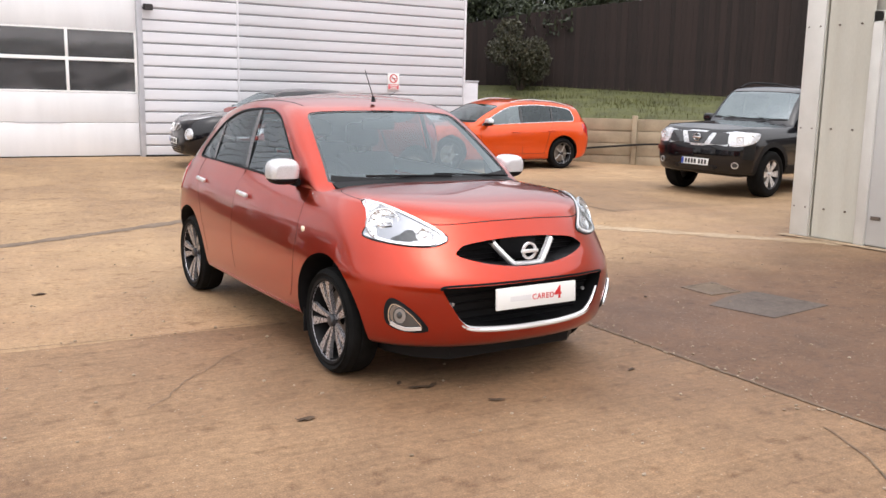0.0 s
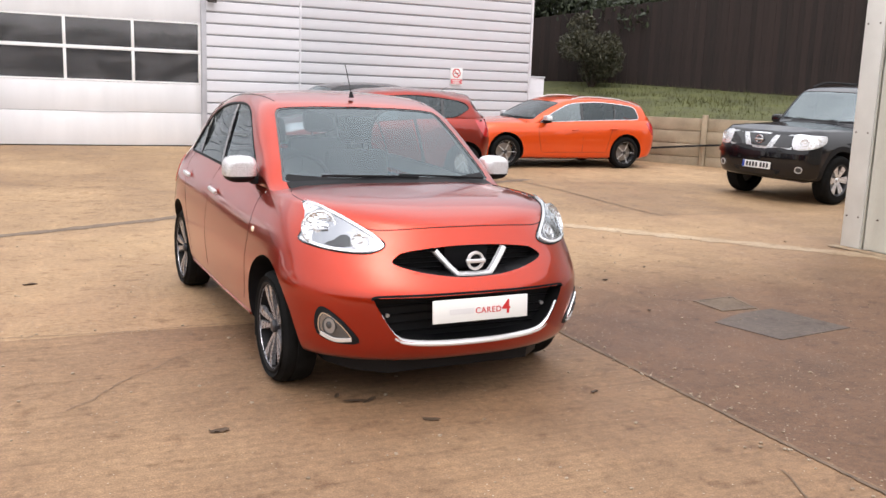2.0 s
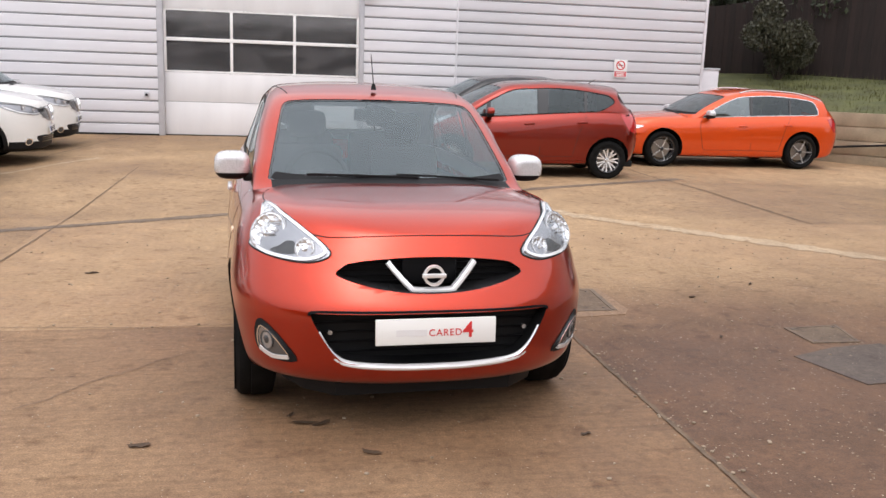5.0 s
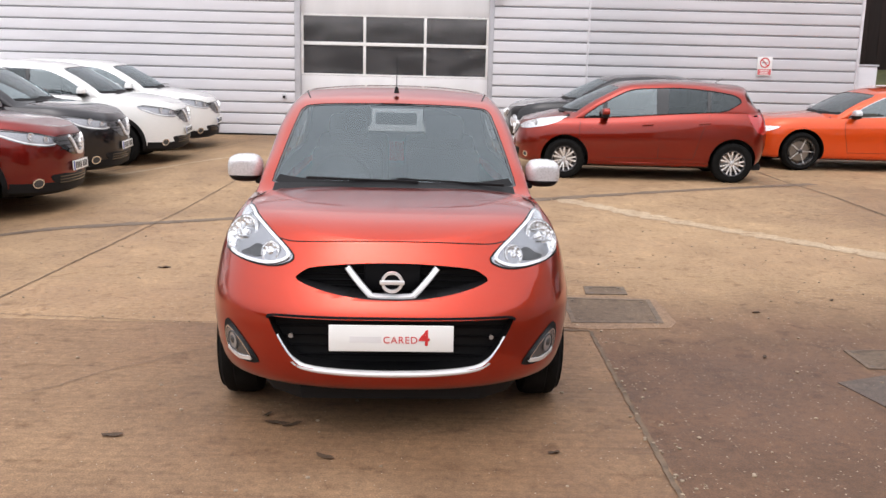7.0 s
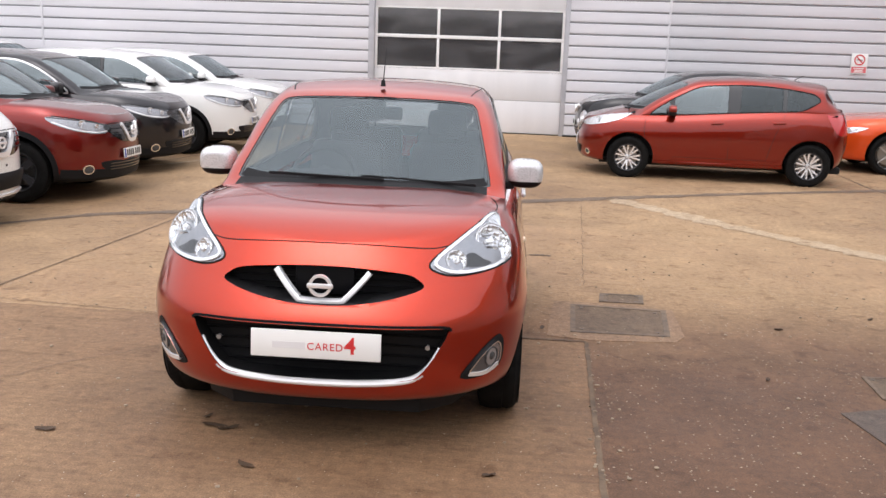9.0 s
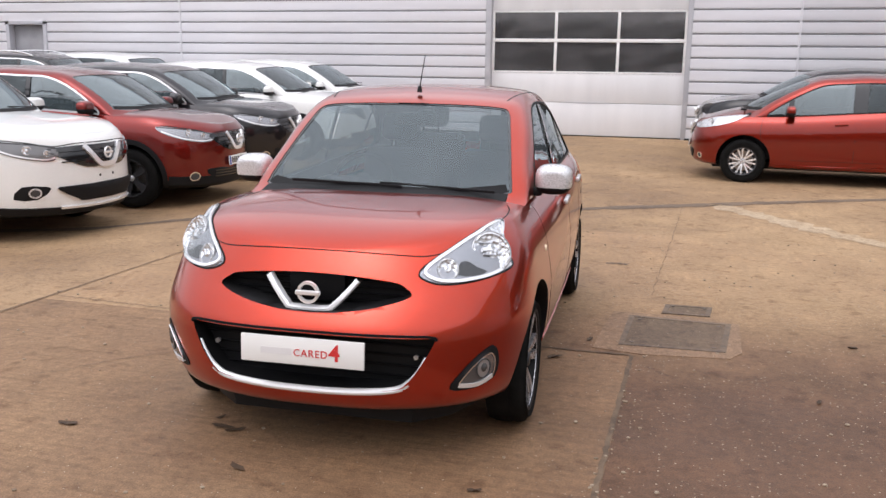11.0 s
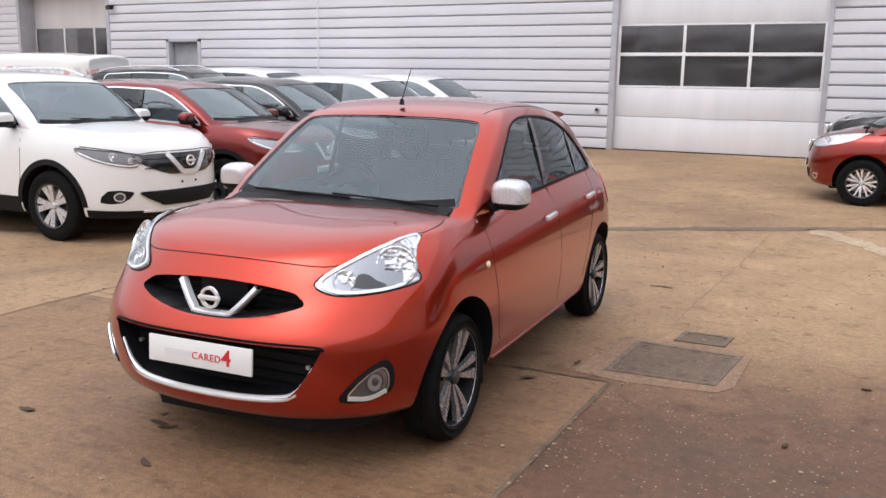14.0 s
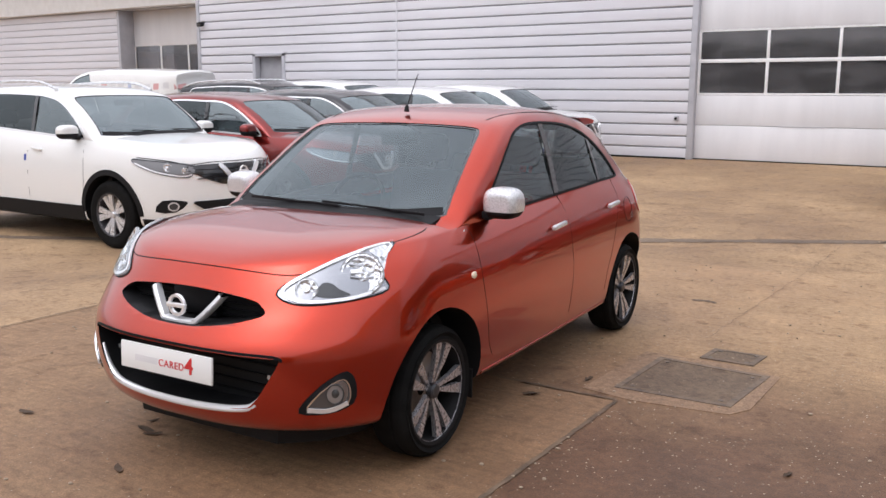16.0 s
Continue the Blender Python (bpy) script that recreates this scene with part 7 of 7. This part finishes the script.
# ---- cream shed on the east side ----
CREAM = grain("cream_sheet", (0.56, 0.545, 0.475), (0.48, 0.465, 0.40), 2.2, 0.45, 0.65, 0.03, 70, stretch=(1, 1, 0.3))
CREAM2 = grain("pale_trim", (0.66, 0.65, 0.61), (0.58, 0.57, 0.53), 3, 0.4, 0.6, 0.02)
shed = thing("shed", pose(8.30, 0, 0), "cream ribbed metal shed with a pale side door", "shed")
part("core", box(0.06, 6.0, -6.0, 8.42, 0.0, 3.3), CREAM, shed)
part("corner_trim", box(-0.012, 0.30, 8.24, 8.485, 0.012, 3.34, bevel=0.006), CREAM2, shed)
part("joint_strip", box(0.012, 0.08, 8.225, 8.24, 0.01, 3.3), CREAM, shed)


def ribbed(y0, y1, z0, z1):
    """Vertical trapezoid ribs, facing the yard."""
    ys_, vs, fs = [], [], []
    y = y0
    while y < y1:
        for dy, dx in ((0, 0.010), (0.03, 0.0), (0.15, 0.0), (0.18, 0.010), (0.21, 0.012)):
            if y + dy <= y1:
                ys_.append((y + dy, dx))
        y += 0.26
    for y, dx in ys_:
        vs += [(dx, y, z0), (dx, y, z1)]
    for i in range(len(ys_) - 1):
        fs.append((2 * i, 2 * i + 1, 2 * i + 3, 2 * i + 2))
    return mesh_of("ribbed_sheet", vs, fs, CREAM, None, 20)


part("ribbed_sheet", ribbed(7.64, 8.235, 0.02, 3.3), None, shed)
part("ribbed_sheet", ribbed(-6.0, 4.9, 0.02, 3.3), None, shed)
part("ribbed_sheet", ribbed(4.9, 7.64, 2.5, 3.3), None, shed)
part("door_frame", box(-0.02, 0.07, 7.52, 7.64, 0.0, 2.5, bevel=0.008), CREAM2, shed)
part("door_frame", box(-0.02, 0.07, 4.9, 5.0, 0.0, 2.5, bevel=0.008), CREAM2, shed)
part("door_frame", box(-0.02, 0.07, 4.9, 7.64, 2.38, 2.5, bevel=0.008), CREAM2, shed)
dl = part("door_leaf", box(0.01, 0.05, 5.0, 7.52, 0.02, 2.38, bevel=0.006), grain("pale_door", (0.60, 0.60, 0.585), (0.54, 0.54, 0.525), 2, 0.4, 0.6, 0.02), shed)
part("hinge", box(-0.004, 0.012, 7.36, 7.47, 0.30, 0.34, bevel=0.003), IRON, dl)
part("eaves_trim", box(-0.05, 6.0, -6.0, 8.5, 3.3, 3.42, bevel=0.01), CREAM2, shed)
for y in (8.44, 8.29, 8.05, 7.78):
    for z in (0.35, 1.25, 2.38):
        part("screw", cyl((-0.018, y, z), (0.03, y, z), 0.010, seg=8), IRON, shed)
on_ground("shed_kerb", run((8.22, 8.55), (8.22, 4.0), 6), 0.16, PALE, 0.012, 0.006, 22)

# ---- retaining wall, bank, fence, trees on the east ----
RETAIN = grain("retaining_concrete", (0.40, 0.325, 0.225), (0.25, 0.20, 0.135), 2.0, 0.7, 0.95, 0.25, 40)
A0, DIR = Vector((11.55, 20.30, 0)), Vector((0.64, -0.768, 0))
NOR = Vector((0.768, 0.64, 0))
ang = math.degrees(math.atan2(DIR.y, DIR.x))
ret = tagged(new("retaining_wall", bpy.data.meshes.new("retaining_core")), "tan concrete plank retaining wall with posts", "wall", kind="structure")
ret.matrix_basis = Matrix.Translation(A0) @ pose(0, 0, 0, 0, 0, ang)
bm = bmesh.new()
add_box(bm, 0, 22, 0.08, 0.3, -0.2, 1.12)
bm.to_mesh(ret.data)
bm.free()
ret.data.materials.append(RETAIN)
pk = {}
for i in range(12):
    part("post", box(i * 1.85 - 0.06, i * 1.85 + 0.06, -0.05, 0.1, -0.1, 1.25, bevel=0.012), RETAIN, ret)
    for k in range(4):
        part("plank", box(i * 1.85 + 0.065, i * 1.85 + 1.785, 0.0 + 0.006 * ((i + k) % 2), 0.08, 0.02 + k * 0.29, 0.02 + k * 0.29 + 0.278, bevel=0.008), RETAIN, ret)
hose = [(A0 + DIR * s - NOR * 0.09 + Vector((0, 0, z))) for s, z in ((1.2, 0.35), (2.2, 0.42), (3.2, 0.52), (4.2, 0.60), (5.2, 0.57), (6.2, 0.55), (7.6, 0.52))]
vs, fs = tube(spline(hose, 5), 0.022, 8)
tagged(part("hose", mesh_of("hose", vs, fs, BLACK), None), "black hose strung along the retaining wall", "hose")
GRASS = grain("bank_grass", (0.105, 0.108, 0.034), (0.05, 0.054, 0.018), 2.4, 0.8, 0.95, 0.6, 60)
bv, bf = [], []
nb, mb = 26, 9
rb = random.Random(3)
for i in range(nb):
    for j in range(mb):
        s, t = -3 + 30 * i / (nb - 1), j / (mb - 1)
        top = 2.02 - 0.045 * max(0, s)
        p = A0 + DIR * s + NOR * (0.28 + 4.75 * t)
        z = 1.10 + (top - 1.10) * (t ** 0.8) + (rb.uniform(-0.05, 0.05) if 0 < j < mb - 1 else 0)
        bv.append((p.x, p.y, z))
for i in range(nb - 1):
    for j in range(mb - 1):
        bf.append((i * mb + j, i * mb + j + 1, (i + 1) * mb + j + 1, (i + 1) * mb + j))
tagged(new("bank", mesh_of("bank", bv, bf, GRASS, None, 60)), "grassy bank between retaining wall and fence", "grass", kind="structure")


def bank_z(s, t):
    return 1.10 + (2.02 - 0.045 * max(0, s) - 1.10) * (max(0, t) ** 0.8)


tv, tf = [], []
for i in range(9000):
    s, t = rb.uniform(-1.0, 16), rb.uniform(0.0, 1.0)
    p = A0 + DIR * s + NOR * (0.28 + 4.75 * t)
    z, h, a = bank_z(s, t) - 0.03, rb.uniform(0.05, 0.16), rb.uniform(0, 6.28)
    dx, dy = 0.012 * math.cos(a), 0.012 * math.sin(a)
    lx, ly = rb.uniform(-0.05, 0.05), rb.uniform(-0.05, 0.05)
    k = len(tv)
    tv += [(p.x - dx, p.y - dy, z), (p.x + dx, p.y + dy, z), (p.x + lx, p.y + ly, z + h)]
    tf.append((k, k + 1, k + 2))
tagged(new("grass", mesh_of("grass", tv, tf, GRASS, None, 0)), "short rough grass tufts on the bank", "grass", kind="stuff")
m, n, l, b = material("fence_boards")
oi, tx, hs = n.new("ShaderNodeObjectInfo"), n.new("ShaderNodeTexNoise"), n.new("ShaderNodeValToRGB")
tc, mp = n.new("ShaderNodeTexCoord"), n.new("ShaderNodeMapping")
mp.inputs["Scale"].default_value = (12, 12, 0.9)
l.new(tc.outputs["Object"], mp.inputs["Vector"])
l.new(mp.outputs["Vector"], tx.inputs["Vector"])
tx.inputs["Scale"].default_value, tx.inputs["Detail"].default_value = 2.0, 8
mx = n.new("ShaderNodeMath")
mx.operation = "MULTIPLY_ADD"
mx.inputs[1].default_value = 0.45
l.new(oi.outputs["Random"], mx.inputs[0])
l.new(tx.outputs["Fac"], mx.inputs[2])
hs.color_ramp.elements[0].position, hs.color_ramp.elements[1].position = 0.35, 1.05
hs.color_ramp.elements[0].color, hs.color_ramp.elements[1].color = (0.010, 0.0058, 0.0047, 1), (0.026, 0.0145, 0.0115, 1)
l.new(mx.outputs[0], hs.inputs["Fac"])
l.new(hs.outputs["Color"], b.inputs["Base Color"])
setp(b, Roughness=0.85)
WOOD = m
fence = thing("fence", Matrix.Translation(A0 + NOR * 5.0) @ pose(0, 0, 0, 0, 0, ang), "tall dark brown close-boarded wooden fence above the bank", "fence")
boards = []
rf = random.Random(8)
for v in range(4):
    bm = box(-0.082, 0.082, -0.012 + 0.002 * v, 0.012, 0, 2.45 + 0.004 * v, bevel=0.003)
    me = bpy.data.meshes.new("board")
    bm.to_mesh(me)
    bm.free()
    me.materials.append(WOOD)
    boards.append(me)
s, i = -6.0, 0
while s < 26:
    ob = new("board", boards[i % 4])
    ob.parent = fence
    ob.matrix_basis = Matrix.Translation((s, -0.014 if i % 2 else 0.006, bank_z(s, 1) - 0.06 + rf.uniform(-0.006, 0.006))) @ pose(0, 0, 0, 0, rf.uniform(-0.3, 0.3), 0) @ Matrix.Diagonal((1, 1, min(max(2.2 + 0.135 * s, 1.9), 3.1) / 2.45, 1))
    s += 0.15
    i += 1
for z in (0.4, 1.3, 2.1):
    part("rail", box(-6, 26, 0.03, 0.08, z + 1.3, z + 1.38), WOOD, fence, at=pose(0, 0, 0, 0, 1.2, 0))

BARK = grain("bark", (0.075, 0.055, 0.04), (0.03, 0.022, 0.016), 9, 0.85, 0.95, 0.6, 40)


def foliage_mat(name, a, b_):
    m, n, l, b = material(name)
    g, r = n.new("ShaderNodeNewGeometry"), n.new("ShaderNodeValToRGB")
    r.color_ramp.elements[0].color, r.color_ramp.elements[1].color = rgba(a), rgba(b_)
    l.new(g.outputs["Random Per Island"], r.inputs["Fac"])
    l.new(r.outputs["Color"], b.inputs["Base Color"])
    setp(b, Roughness=0.6)
    return m


LEAVES = foliage_mat("tree_leaves", (0.010, 0.015, 0.006), (0.034, 0.046, 0.015))
BUSHLEAF = foliage_mat("bush_leaves", (0.022, 0.024, 0.010), (0.060, 0.054, 0.026))


def leaf_cloud(rnd, centres, count, size):
    vs, fs = [], []
    for i in range(count):
        c, rad = centres[rnd.randrange(len(centres))]
        d = Vector((rnd.gauss(0, 1), rnd.gauss(0, 1), rnd.gauss(0, 1))).normalized() * rad * rnd.uniform(0.35, 1.0) ** 0.5
        p = Vector(c) + Vector((d.x, d.y, d.z * 0.8))
        q = Euler((rnd.uniform(0, 6.3), rnd.uniform(0, 6.3), rnd.uniform(0, 6.3))).to_quaternion()
        k, s = len(vs), size * rnd.uniform(0.6, 1.4)
        for a in ((-0.5, 0, 0), (0, -0.28, 0.08), (0.5, 0, 0), (0, 0.28, 0.08)):
            vs.append(p + q @ (Vector(a) * s))
        fs.append((k, k + 1, k + 2, k + 3))
    return vs, fs


def tree(x, y, z, h, seed, spread=2.4, leaves=9000, label="dark green broad-leaved tree behind the fence", size=0.15):
    rnd = random.Random(seed)
    ob = thing("tree", pose(x, y, z), label, "tree", "trees behind the fence")
    bm = bmesh.new()
    add_cyl(bm, (0, 0, -0.3), (0.1, 0.05, h * 0.5), 0.20, 0.13, 10)
    add_cyl(bm, (0.1, 0.05, h * 0.48), (0.0, 0.1, h * 0.88), 0.13, 0.04, 8)
    centres = []
    for i in range(11):
        a, zz = i * 2.4 + rnd.uniform(-0.4, 0.4), h * rnd.uniform(0.28, 0.85)
        r = spread * rnd.uniform(0.55, 1.0) * (1.15 - abs(zz / h - 0.5))
        e = Vector((r * math.cos(a), r * math.sin(a), zz + rnd.uniform(0.2, 0.8)))
        add_cyl(bm, (0.05, 0.05, zz - 0.5), e, 0.06, 0.015, 6)
        centres.append((e, rnd.uniform(0.7, 1.2)))
        centres.append((e * 0.6 + Vector((0, 0, zz * 0.4)), rnd.uniform(0.6, 1.0)))
    centres.append((Vector((0, 0, h * 0.95)), 0.9))
    part("trunk", bm, BARK, ob)
    vs, fs = leaf_cloud(rnd, centres, leaves, size)
    part("crown", mesh_of("crown", vs, fs, LEAVES, None, 0), None, ob)


for i, (s, o, h) in enumerate(((-4.5, 7.5, 7.5), (-2.2, 8.6, 7.0), (-0.6, 7.2, 6.2), (1.2, 9.6, 6.6), (3.8, 11.0, 6.2), (-6.5, 9.5, 8.0), (6.6, 12.0, 6.4), (9.6, 12.0, 6.4), (13.0, 12.5, 6.8), (17.0, 12.5, 6.8))):
    p = A0 + DIR * s + NOR * o
    tree(p.x, p.y, 1.9, h * 0.62, 40 + i)
rnd = random.Random(77)
pb = A0 + DIR * -0.2 + NOR * 3.9
bush = thing("bush", pose(pb.x, pb.y, 1.85), "olive green loose bush in front of the fence", "bush")
bm = bmesh.new()
cs = []
for i in range(9):
    a = i * 0.7
    e = Vector((0.55 * math.cos(a) * rnd.uniform(0.5, 1.2), 0.55 * math.sin(a), rnd.uniform(0.5, 1.75)))
    add_cyl(bm, (0, 0, -0.1), e, 0.03, 0.01, 6)
    cs.append((e, rnd.uniform(0.38, 0.6)))
cs.append((Vector((0.1, 0, 0.5)), 0.5))
part("stems", bm, BARK, bush)
vs, fs = leaf_cloud(rnd, cs, 8000, 0.085)
part("leaves", mesh_of("leaves", vs, fs, BUSHLEAF, None, 0), None, bush)

# plain walls that close the yard out of view
DARK_WALL = grain("dark_boundary", (0.07, 0.06, 0.05), (0.035, 0.035, 0.03), 3, 0.8, 0.95, 0.1)
tagged(part("wall_south", box(-60, 60, -16.3, -16, 0, 4.6), DARK_WALL), "plain dark boundary wall", "wall", kind="structure")
tagged(part("wall_far_west", box(-60.3, -60, -26, 60, 0, 5.0), CLAD), "plain grey boundary wall", "wall", kind="structure")
